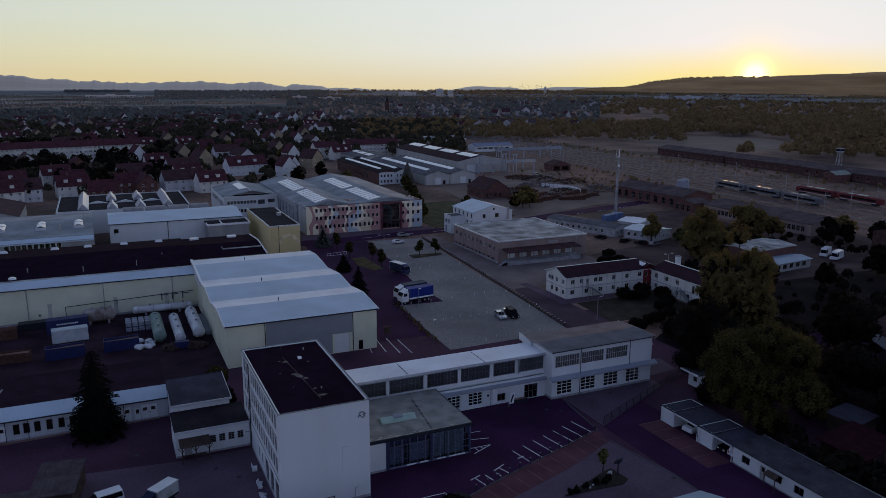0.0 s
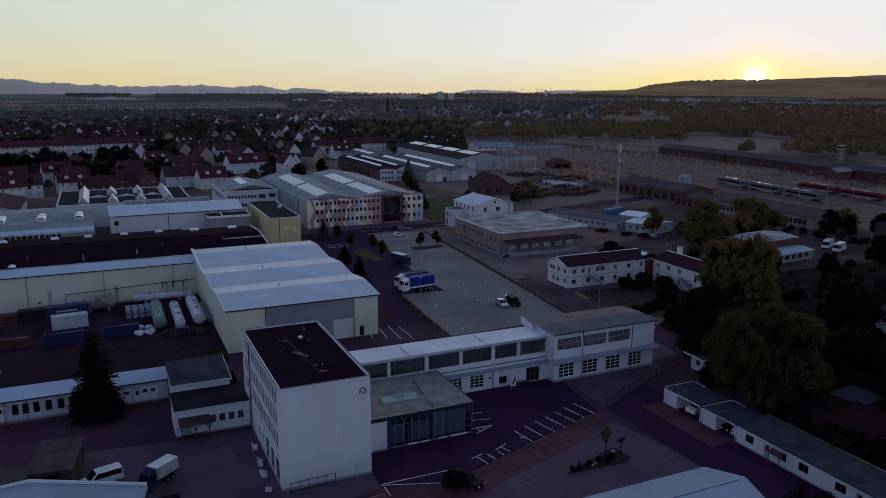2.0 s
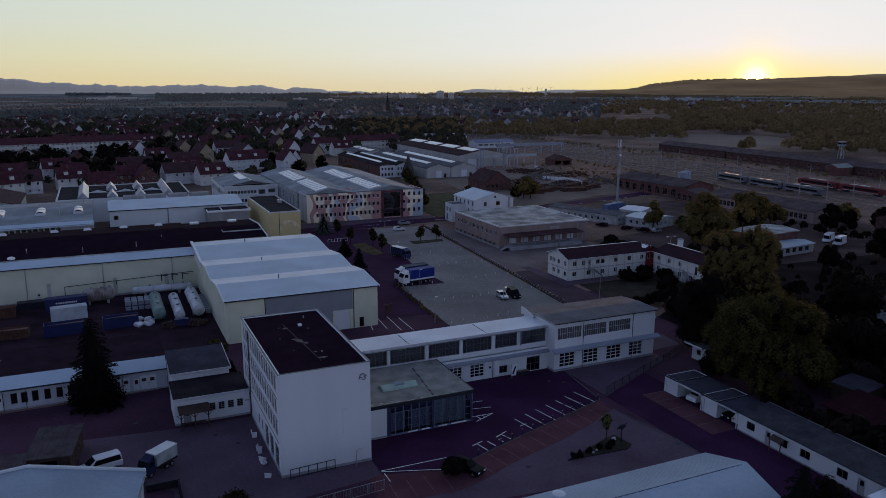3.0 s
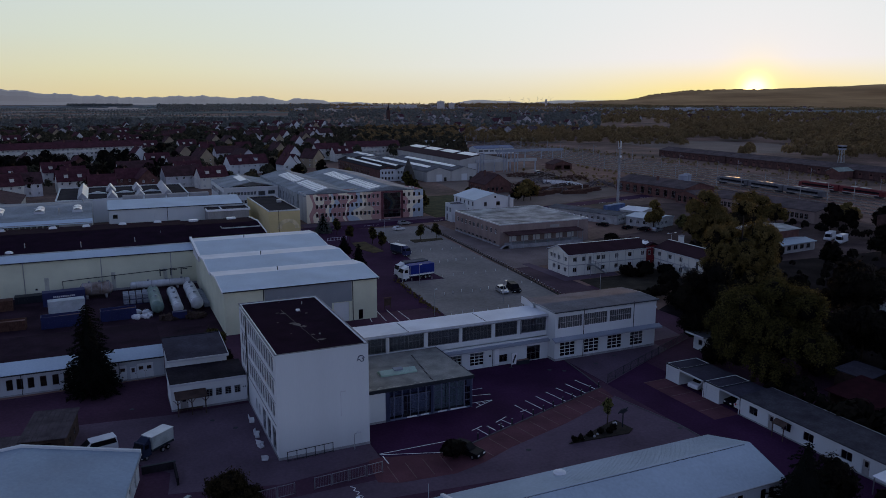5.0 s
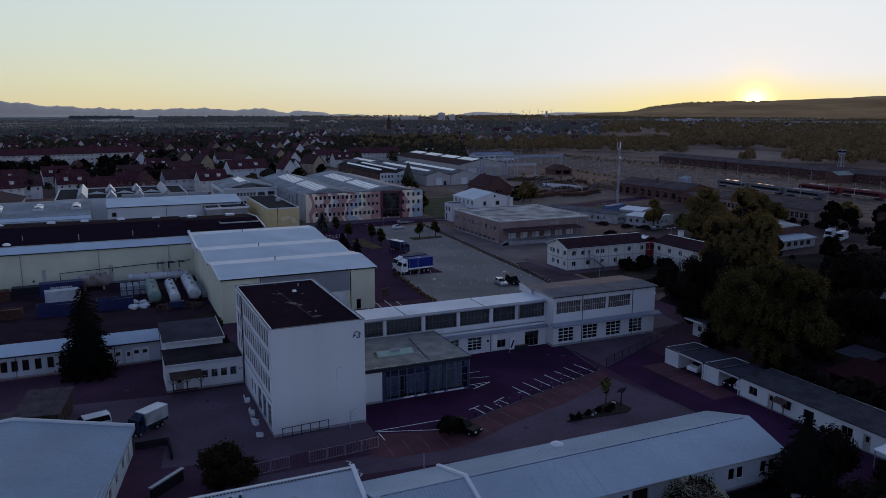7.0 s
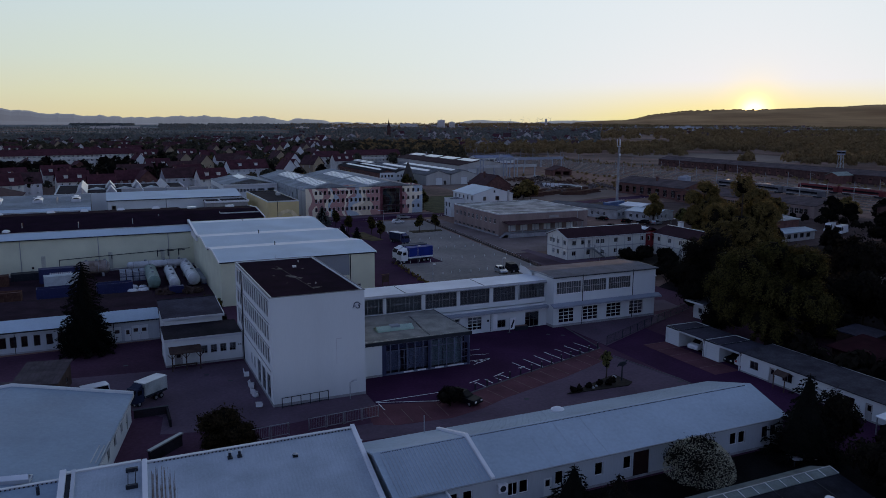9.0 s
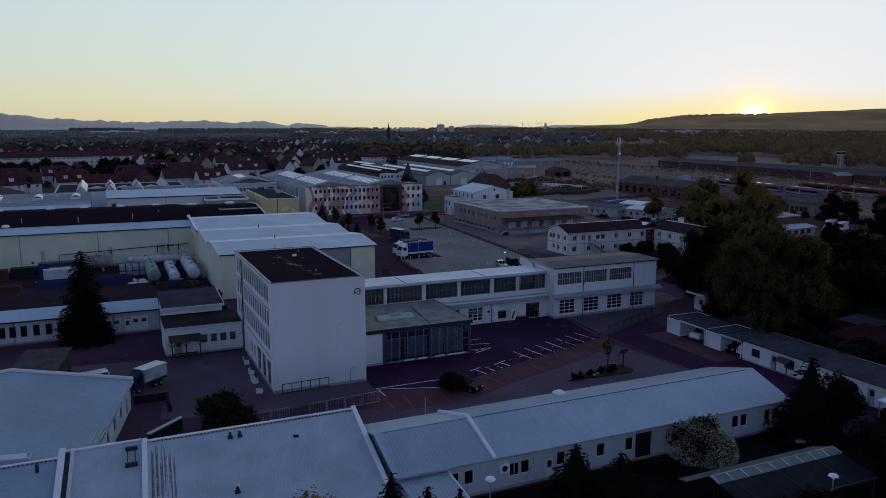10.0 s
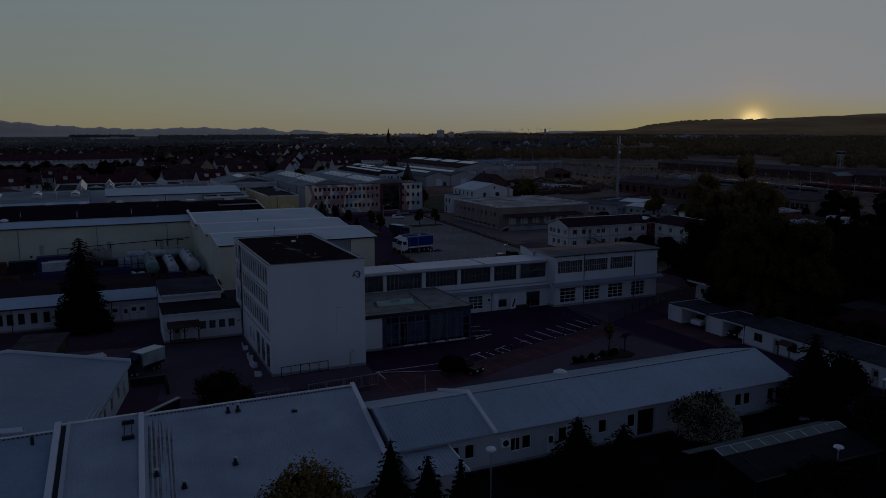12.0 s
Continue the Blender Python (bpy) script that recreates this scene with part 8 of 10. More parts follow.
for row in range(15):
    v0 = 300 + 34 * row + row * row * 1.2
    for col in range(26):
        u = -120 - row * 8 + 31 * col + rnd.uniform(-8, 8)
        v = v0 + rnd.uniform(-9, 9) + 0.18 * u
        if u > 112 + max(0, (v - 380) * 0.28) or v < 286 + (60 if u > 40 else 0):
            continue
        if -170 < u < 32 and abs(v - (476 + 0.23 * (u + 90))) < 24:
            continue
        if any((u - a) ** 2 + (v - b) ** 2 < 18 ** 2 for a, b in taken) or rnd.random() < 0.22:
            continue
        if 115 < u < 215 and 440 < v < 520:
            continue
        taken.append((u, v))
        k = rnd.choice((0, 1, 1, 2, 2, 3, 4, 5)) if v < 620 else rnd.choice((0, 1, 2, 5))
        copy_thing(protos[k], pose(u, v, 0, 0, 0, rnd.choice((10, 14, 18, 100, 20)) + rnd.uniform(-5, 5)))
for u, v, k, a in ((135, 434, 1, 8), (80, 352, 0, 12), (-60, 300, 2, 8), (-36, 308, 1, 10), (-10, 314, 4, 8), (12, 312, 2, 12)):
    taken.append((u, v))
    copy_thing(protos[k], pose(u, v, 0, 0, 0, a))


# the long apartment blocks
def apartment(at, w, floors, label, roof):
    root = thing("apartment_block", at, label, "apartment block", "apartment blocks")
    h = floors * 2.75
    n = int(w / 2.9)
    for side, span, cnt in (("S", w, n), ("E", 11, 0), ("W", 11, 2), ("N", w, 0)):
        m = SIDES[side](w, 11)
        ins = 0 if side in "SN" else 0.3
        rows = [(span * (i + 0.5) / cnt - 0.75, 2.75 * f + 0.9) for f in range(floors) for i in range(cnt)]
        part("wall", holed(span - 2 * ins, h, [(x - ins, z, 1.5, 1.4) for x, z in rows], 0.3, 3.6 if side in "WE" else 0), CREAMH, root, at=m @ pose(ins, 0, 0))
        for x, z in rows:
            part("window", whole_window(1.5, 1.4), None, root, at=m @ pose(x, 0, z))
    gable_roof(root, w, 11, h, 3.6, roof, "x", 0.5, 0.5, 0.2, ridge=False)
    for k in range(int(w / 16)):
        part("chimney", Mesh().box(8 + 16 * k, 9 + 16 * k, 5, 6, h + 2.6, h + 4.8), BRICK, root)
    return root


apartment(pose(-92, 470, 0, 0, 0, 13), 106, 4, "long cream apartment block with red roof", REDTILE)
apartment(pose(153.5, 464, 0), 42, 3, "cream apartment block with red tiled roof", REDTILE)
apartment(pose(126, 450, 0, 0, 0, 4), 18, 3, "tall cream house block with hipped red roof", REDTILE)


def far_slab(az, r, w, h, label, wall, turn=0, wing=0.0):
    """A pale slab far off: body, storey bands of dark glass, flat roof and a stair head."""
    a = radians(az)
    root = thing("far_block", pose(-18 + r * math.sin(a), -89 + r * math.cos(a), rise_z(az, r) - 0.5, 0, 0, turn - az), label, "building", "far blocks")
    part("wall", Mesh().box(-w / 2, w / 2, 0, 12, 0, h), wall, root)
    part("roof", Mesh().box(-w / 2 - 0.3, w / 2 + 0.3, -0.3, 12.3, h, h + 0.4), ROOFPATCH, root)
    part("roof_hatch", Mesh().box(-w * 0.1, w * 0.08, 3, 9, h + 0.4, h + 3.0), wall, root)
    for k in range(max(1, int(h / 3.2))):
        part("window_band", Mesh().box(-w / 2 + 1.5, w / 2 - 1.5, -0.06, -0.003, 1.2 + 3.1 * k, 2.5 + 3.1 * k), STEEL, root)
    if wing:
        part("wing", Mesh().box(w / 2 + 0.01, w / 2 + wing, 1, 11, 0, h * 0.55), wall, root)
    return root


PALE = mat("pale_far_render", (0.66, 0.60, 0.52), 0.8, var=0.08)
far_slab(21.75, 2800, 62, 17, "far pale apartment slab on the rise", PALE)
far_slab(24.15, 2700, 26, 30, "tall pale apartment tower far off", PALE)
far_slab(24.95, 2720, 20, 24, "tall pale apartment tower far off", PALE)
far_slab(13.9, 2350, 42, 11, "far white works building among trees", PALE, 4)
far_slab(16.1, 2300, 66, 9, "far white works building with a low wing", PALE, 4, 56.0)
far_slab(1.2, 2700, 150, 9, "long pale works building in the plain", PALE, 3, 26.0)
far_slab(42.0, 2600, 84, 13, "long pale apartment row below the hill", GREYH, 8)
far_slab(40.2, 2500, 40, 13, "pale apartment row below the hill", GREYH, 14)
far_slab(31.9, 3300, 9, 32, "slim white water tower over the far town", PALE)


# far part of the town: plain small houses
def far_house(at, w, d, h, rise, wall, roof, label):
    root = thing("far_house", at, label, "house", "far houses")
    m = Mesh().box(0, w, 0, d, -2.5, h)
    m.slab([(0, 0.01, h), (w, 0.01, h), (w / 2, 0.01, h + rise)], (0, d - 0.02, 0))
    part("wall", m, wall, root)
    r = Mesh().slab([(-0.5, -0.5, h - 0.4), (w / 2, -0.5, h + rise + 0.1), (w / 2, d + 0.5, h + rise + 0.1), (-0.5, d + 0.5, h - 0.4)], (0, 0, 0.2)).slab([(w / 2, -0.5, h + rise + 0.1), (w + 0.5, -0.5, h - 0.4), (w + 0.5, d + 0.5, h - 0.4), (w / 2, d + 0.5, h + rise + 0.1)], (0, 0, 0.2))
    part("roof", r, roof, root)
    return root


FARGREY = mat("dull_far_render", (0.42, 0.41, 0.42), 0.85, var=0.25, scale=0.4)
fp = [far_house(pose(560, 980, 0, 0, 0, 30), 11, 12, 6.5, 6, FARGREY, REDTILE, "grey far house with red roof"), far_house(pose(600, 1010, 0, 0, 0, 60), 14, 12, 7, 6, FARGREY, BROWNTILE, "grey far house with brown roof"), far_house(pose(640, 1040, 0, 0, 0, 10), 18, 14, 9, 5, FARGREY, ROOFBROWN, "large grey far house")]
n_far = 0
while n_far < 230:
    az, r = rnd.uniform(-6, 52), 900 + 2700 * rnd.random() ** 1.3
    if az < 22 and r > 1400 and rnd.random() < 0.75:
        continue
    if az < 14 and r > 1000 and rnd.random() < 0.94:
        continue
    if az > 36 and r < 1350:
        continue
    a = radians(az)
    z = rise_z(az, r)
    copy_thing(rnd.choice(fp), pose(-18 + r * math.sin(a), -89 + r * math.cos(a), max(0, z - 0.6), 0, 0, rnd.uniform(0, 180)) @ Matrix.Scale(rnd.uniform(0.6, 0.85), 4))
    n_far += 1

spire = thing("church_tower", pose(421, 1100, 0), "slim dark church spire over the town", "church tower")
part("shaft", Mesh().box(-2.3, 2.3, -2.3, 2.3, 0, 24), DARKBRICK, spire)
part("spire", Mesh().lathe([(24, 2.6), (27, 1.4), (35, 0.1)], 8), ROOFDARK, spire)
cone = thing("conical_tower", pose(134, 292, 0), "dark conical brick tower in front of the workshops", "tower")
part("cone", Mesh().lathe([(0, 3.8), (5, 3.0), (12.5, 0.25)], 14), mat("dark_shingles", (0.07, 0.065, 0.06), 0.9, var=0.3), cone)
part("plinth", Mesh().lathe([(0, 4.2), (0.8, 4.1)], 14), PLINTH, cone)


# ---------------------------------------------------------------- trees
def leaf_cloud(seed, clumps, per, size, centre_of, spread, squash=1.0):
    """Leaf faces gathered in clumps: each clump is scattered round a centre that centre_of() gives."""
    r = np.random.RandomState(seed)
    pts, faces = [], []
    for _ in range(clumps):
        c, sp, out = centre_of(r)
        p = r.normal(size=(per, 3)) * sp * np.array([1, 1, squash]) + c
        face = out + r.normal(size=(per, 3)) * 0.38
        d1 = np.cross(face, r.normal(size=(per, 3)))
        d1 /= np.linalg.norm(d1, axis=1)[:, None]
        d2 = np.cross(d1, face)
        d2 /= np.linalg.norm(d2, axis=1)[:, None] + 1e-9
        s = size * r.uniform(0.6, 1.3, size=(per, 1))
        base = len(pts)
        quad = np.stack([p - d1 * s, p + d2 * s * 0.55, p + d1 * s, p - d2 * s * 0.55], 1).reshape(-1, 3)
        pts.extend(map(tuple, quad))
        faces.extend((base + 4 * i, base + 4 * i + 1, base + 4 * i + 2, base + 4 * i + 3) for i in range(per))
    return pts, faces


def cloud_mesh(name, material, pts, faces):
    me = bpy.data.meshes.new(name)
    me.from_pydata(pts, [], faces)
    me.materials.append(material)
    return me


def broadleaf(at, h, w, material, label, seed=0, clumps=220, per=40, size=0.34, low=0.22, group="", name="tree", lobes=5, lump=1.0, tuft=0.0):
    """Trunk, limbs and a crown of leaf clumps that gather in several uneven lobes."""
    root = thing(name, at, label, "tree" if name == "tree" else "shrub", group)
    r = np.random.RandomState(seed + 100)
    centres = []
    for k in range(lobes):
        a, d = 2 * math.pi * k / lobes + r.uniform(-0.5, 0.5), w * 0.26 * r.uniform(0.7, 1.1)
        rad, z = w * r.uniform(0.20, 0.30) * lump, r.uniform(low + 0.22, 0.68)
        if lump < 1.0:
            z = r.uniform(low + 0.12, 0.80)
            a, d = 2.4 * k + r.uniform(-0.4, 0.4), (w * 0.5 - rad) * min(1.0, 1.5 * math.sqrt(1 - z)) * r.uniform(0.75, 1.05)
        centres.append((np.array([d * math.cos(a), d * math.sin(a), h * z]), rad))
    if lump < 1.0:
        centres.append((np.array([0, 0, h * 0.45]), w * 0.30))
    centres.append((np.array([0, 0, h * 0.74 if lump == 1.0 else h - w * 0.26 * lump]), w * 0.26 * lump))

    def centre_of(rs):
        c, rad = centres[rs.randint(len(centres))]
        v = rs.normal(size=3)
        v /= np.linalg.norm(v)
        if tuft:
            v[2] = abs(v[2]) * 1.1 - 0.25
            p = c + v * rad * rs.uniform(0.85, 1.1)
            p[2] = max(p[2], h * low)
            return p, np.array([0.30, 0.30, 0.42]) * tuft * rs.uniform(0.7, 1.3), v * 0.7 + np.array([0, 0, 0.6])
        p = c + v * rad * rs.uniform(0.72, 1.04) * np.array([1, 1, 0.95 * h / max(h, w)])
        p[2] = max(p[2], h * low)
        return p, w * rs.uniform(0.022, 0.05), v

    me = cloud_mesh("crown", material, *leaf_cloud(seed, clumps, per, size, centre_of, 1))
    part("crown", me, None, root)
    # dark solid lobes put inside the crown as the shade between tufts
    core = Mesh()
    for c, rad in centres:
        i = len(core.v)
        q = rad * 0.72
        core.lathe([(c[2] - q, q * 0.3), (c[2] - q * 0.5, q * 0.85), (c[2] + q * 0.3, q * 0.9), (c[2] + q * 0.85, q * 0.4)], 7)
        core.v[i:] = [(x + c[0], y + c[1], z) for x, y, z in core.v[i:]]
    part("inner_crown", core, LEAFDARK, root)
    tr = Mesh().tube((0, 0, -0.1), (0.1, 0, h * 0.5), max(0.08, h * 0.022), max(0.05, h * 0.012), 8)
    part("trunk", tr, BARK, root)
    limbs = Mesh()
    for c, rad in centres:
        limbs.tube((0.05, 0, h * 0.3), tuple(c), h * 0.010, h * 0.004, 5)
    part("limb", limbs, BARK, root)
    return root


def conifer(at, h, w, material, label, seed=0, tiers=16, per=60, size=0.3, group="", cat="tree"):
    """A spruce: whorls of drooping branches that shorten towards the tip."""
    root = thing("conifer", at, label, cat, group)
    r = np.random.RandomState(seed)
    pts, faces = [], []
    for k in range(tiers):
        f = k / tiers
        z0 = h * (0.06 + 0.92 * f)
        reach = w / 2 * (1 - f) ** (0.5 if h > 12 else 0.72) * r.uniform(0.85, 1.1)
        nb = max(5, int(13 * (1 - f)))
        for b in range(nb):
            a = 2 * math.pi * (b + r.uniform(-0.3, 0.3)) / nb
            ln = reach * r.uniform(0.75, 1.12)
            n = max(6, int(per * ln / (w / 2)))
            t = r.uniform(0.12, 1.0, n)
            x = np.stack([np.cos(a) * t * ln, np.sin(a) * t * ln, z0 - 0.32 * ln * t ** 1.4 + 0.1 * ln], 1)
            x += r.normal(size=(n, 3)) * np.array([0.10, 0.10, 0.07]) * max(0.6, ln * 0.5)
            d1 = np.stack([np.cos(a) + r.normal(size=n) * 0.7, np.sin(a) + r.normal(size=n) * 0.7, -0.35 + r.normal(size=n) * 0.35], 1)
            d1 /= np.linalg.norm(d1, axis=1)[:, None]
            d2 = np.cross(d1, r.normal(size=(n, 3)))
            d2 /= np.linalg.norm(d2, axis=1)[:, None] + 1e-9
            s = size * r.uniform(0.6, 1.3, size=(n, 1)) * (0.6 + 0.4 * (1 - f))
            base = len(pts)
            quad = np.stack([x - d1 * s, x + d2 * s * 0.4, x + d1 * s, x - d2 * s * 0.4], 1).reshape(-1, 3)
            pts.extend(map(tuple, quad))
            faces.extend((base + 4 * i, base + 4 * i + 1, base + 4 * i + 2, base + 4 * i + 3) for i in range(n))
    part("needles", cloud_mesh("needles", material, pts, faces), None, root)
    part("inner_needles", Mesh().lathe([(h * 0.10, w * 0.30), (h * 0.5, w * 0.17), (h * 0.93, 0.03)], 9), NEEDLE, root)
    part("trunk", Mesh().tube((0, 0, -0.1), (0, 0, h * 0.97), max(0.06, h * 0.016), 0.02, 7), BARK, root)
    return root


# the big spruce by the low wing and the conifers of the foreground
conifer(pose(-21.3, 34.2, 0.04), 14.6, 8.4, NEEDLE, "tall dark spruce in front of the low wing", 1, 34, 170, 0.22)
conifer(pose(0.5, -40.2, 0.03), 7.7, 5.6, NEEDLE, "slim young spruce beside the shed", 2, 18, 46, 0.2, "young spruces")
conifer(pose(3.5, -40.2, 0.03), 5.8, 5.0, NEEDLE, "slim young spruce beside the shed", 3, 16, 46, 0.2, "young spruces")
conifer(pose(6.4, -39.9, 0.03), 4.9, 2.4, NEEDLE, "small spruce in the dark garden", 5, 14, 46, 0.2, "young spruces")
conifer(pose(18.2, -38.6, 0.03), 6.0, 7.0, NEEDLE, "dark spruce by the long hall", 4, 16, 56, 0.24, "young spruces")
conifer(pose(20.7, -41.6, 0.03), 6.0, 7.4, LEAFDARK, "broad grey-green spruce in the garden", 6, 16, 60, 0.24, "young spruces")
conifer(pose(49.4, 157.2, 0.03), 7.2, 6.6, LEAFCOOL, "blue-grey spruce at the street corner", 9, 14, 70, 0.3)
broadleaf(pose(168, 117, 0), 4.6, 6.0, LEAFPALE, "pale blossoming shrub beside the barrack", 39, 120, 40, 0.3, 0.03, name="bush")
conifer(pose(41.0, 93.4, 0.03), 8.6, 6.0, NEEDLE, "dark spruce between hall and lorry park", 7, 18, 60, 0.34)
conifer(pose(45.5, 121.0, 0.03), 5.6, 5.0, LEAFDARK, "low dark yew beside the lane", 8, 12, 60, 0.34)
broadleaf(pose(-6.6, -42.6, 0.03), 7.9, 7.6, LEAFAUTUMN, "olive-leaved young tree in front of the shed", 11, 420, 40, 0.15, 0.15)
broadleaf(pose(-7.2, -9.4, 0.03), 4.3, 6.2, LEAFBRONZE, "round bronze-green bush by the gate", 12, 420, 40, 0.15, 0.05, name="bush")
fb = broadleaf(pose(33.0, -38.0, 0.03), 5.5, 6.3, LEAFDARK, "round bush covered in white blossom", 13, 420, 44, 0.11, 0.05, name="bush")


def blossom_on(root, h, w, seed):
    r = np.random.RandomState(seed)
    n = 7500
    v = r.normal(size=(n, 3))
    v /= np.linalg.norm(v, axis=1)[:, None]
    v[:, 2] = np.abs(v[:, 2]) * 1.0 - 0.25
    p = v * np.array([w * 0.50, w * 0.50, h * 0.56]) * r.uniform(0.92, 1.02, (n, 1)) + np.array([0, 0, h * 0.44])
    m = Mesh()
    for x in p:
        s = r.uniform(0.03, 0.06)
        m.v += [tuple(x + np.array(o) * s) for o in ((1, 0, 0.2), (0, 1, -0.1), (-1, 0, 0.2), (0, -1, -0.1), (0, 0, 1))]
        i = len(m.v) - 5
        m.f += [(i, i + 1, i + 4), (i + 1, i + 2, i + 4), (i + 2, i + 3, i + 4), (i + 3, i, i + 4)]
    tagged(part("blossom", m, BLOSSOM, root, "white blossom clusters"), kind="stuff")


blossom_on(fb, 6.0, 6.7, 5)

# the great trees at the right
broadleaf(pose(77.8, -4.6, 0.03), 17.5, 20.5, LEAF, "huge broad-leaved tree behind the garages", 21, 950, 120, 0.17, 0.02, lobes=34, lump=0.5, tuft=1.15)
broadleaf(pose(84.0, 14.0, 0.03), 15.5, 15, LEAFDARK, "dark broad-leaved tree behind the garages", 22, 420, 90, 0.2, 0.05, lobes=18, lump=0.6, tuft=1.1)
broadleaf(pose(112.5, 36.0, 0.03), 23.5, 18.5, LEAFAUTUMN, "tall olive-green tree beside the lodging block", 23, 620, 100, 0.19, 0.04, lobes=24, lump=0.5, tuft=1.0)
broadleaf(pose(98.0, 33.0, 0.03), 7.0, 12, LEAFDARK, "dark thicket below the tall tree", 24, 260, 40, 0.36, 0.05, name="bush")
broadleaf(pose(113.0, 34.5, 0.03), 13.5, 18.0, LEAFAUTUMN, "broad olive undergrowth below the tall tree", 43, 420, 80, 0.2, 0.0, name="bush", lobes=16, lump=0.6, tuft=1.0)
broadleaf(pose(158.5, 91.5, 0), 9.0, 15.0, LEAFAUTUMN, "olive thicket below the trees by the barracks", 44, 320, 60, 0.26, 0.0, name="bush", lobes=12, lump=0.6, tuft=1.0)
broadleaf(pose(182, 103, 0), 6.5, 15.0, LEAFBRONZE, "dark thicket before the engine shed", 45, 280, 50, 0.28, 0.0, name="bush", lobes=10)
broadleaf(pose(156, 94, 0), 16.5, 14, LEAFAUTUMN, "olive tree by the barracks", 25, 560, 60, 0.27, 0.02, lobes=15, lump=0.6, tuft=1.2)
broadleaf(pose(166, 101, 0), 12.5, 12, LEAFAUTUMN, "broad olive tree by the barracks", 26, 480, 60, 0.27, 0.0, lobes=14, lump=0.6, tuft=1.2)
broadleaf(pose(190, 108, 0), 13.0, 14, LEAFAUTUMN, "olive tree in front of the engine shed", 27, 480, 60, 0.27, 0.0, lobes=14, lump=0.6, tuft=1.2)
broadleaf(pose(157, 119, 0), 11.5, 6.5, LEAFAUTUMN, "narrow olive tree beside the barrack", 29, 240, 40, 0.34, 0.1)
broadleaf(pose(76.3, 4.4, 0.03), 6.0, 6.0, LEAFDARK, "dark bush beside the hut", 38, 220, 60, 0.2, 0.03, name="bush", lobes=8)
conifer(pose(48.6, -36.8, 0.03), 9.6, 9.0, NEEDLE, "dark yew at the end of the long hall", 30, 20, 80, 0.26)
broadleaf(pose(53.0, -36.6, 0.03), 6.5, 6.4, LEAFDARK, "dark flowering shrub before the low house", 31, 260, 38, 0.2, 0.05, name="bush")
broadleaf(pose(31.8, -52.2, 0.03), 4.4, 6.5, LEAFDARK, "dark leafy bush in the garden", 32, 260, 38, 0.22, 0.05, name="bush")
broadleaf(pose(49.0, -47.0, 0.03), 6.0, 9.0, LEAFDARK, "dark leafy bush in the garden", 33, 260, 38, 0.22, 0.05, name="bush")
broadleaf(pose(20.2, -8.2 - 0.3, 0.05), 2.5, 3.8, LEAFDARK, "dense dark bush at the car park", 34, 180, 36, 0.13, 0.03, name="bush")
broadleaf(pose(-2.0, 44.0, 0.03), 5.2, 5.0, LEAF, "green bush between annex and hall", 35, 180, 36, 0.2, 0.05, name="bush")
broadleaf(pose(-1.2, 38.0, 0.03), 3.6, 4.0, LEAFDARK, "dark bush behind the annex", 36, 150, 36, 0.2, 0.05, name="bush")
broadleaf(pose(44.2, -8.0, 0.06), 4.9, 1.7, LEAFPALE, "slender pale young tree on the planted island", 37, 120, 30, 0.10, 0.22)

for u, v, h, w, k in ((101.0, -4.0, 10.5, 12.0, 60), (108.5, -16.0, 11.5, 13.0, 61), (96.0, -19.0, 8.5, 11.0, 62), (120.0, 12.0, 12.5, 12.0, 63), (104.0, 14.0, 9.0, 11.0, 64), (90.5, -5.0, 7.0, 9.0, 65), (95.0, -29.0, 8.0, 10.0, 66), (86.0, -34.0, 6.0, 9.0, 67)):
    broadleaf(pose(u, v, 0.03), h, w, LEAFDARK, "dark dense tree among the gardens", k, 240, 40, 0.38, 0.04, "dark garden trees")

# small round street trees of the lorry park
st = broadleaf(pose(52.5, 151.9, 0.05), 6.4, 3.3, LEAF, "small slender street tree", 40, 130, 30, 0.16, 0.12, "street trees", lobes=7)
for u, v in ((52.4, 137.1), (58.1, 131.9), (57.5, 121.8), (73.4, 129.9), (79.1, 130.4)):
    copy_thing(st, pose(u, v, 0.06, 0, 0, u * 37 % 360))
gt = broadleaf(pose(100, 190, 0.05), 7.6, 5.0, LEAF, "green leafy tree beside the street", 41, 90, 34, 0.4, 0.2, "roadside trees")
for u, v in ((104, 203), (109, 216), (112, 228), (118, 244), (121, 258), (124, 270), (130, 284), (126, 203)):
    copy_thing(gt, pose(u, v, 0.05, 0, 0, u * 53 % 360))
hb = broadleaf(pose(107, 62, 0.05), 3.0, 4.5, LEAFDARK, "dark rounded shrub before the lodging block", 42, 110, 34, 0.25, 0.03, "lodging shrubs", name="bush")
for u, v in ((103.6, 64.4), (110.6, 66.2), (113.2, 61.0), (110.0, 55.5), (106.0, 52.0), (113, 48), (101.5, 46), (96, 44), (90, 42), (84, 38), (104, 40), (126, 96), (122, 98), (128, 104), (118, 88)):
    copy_thing(hb, pose(u, v, 0.05, 0, 0, u * 71 % 360) @ Matrix.Scale(1.0, 4))

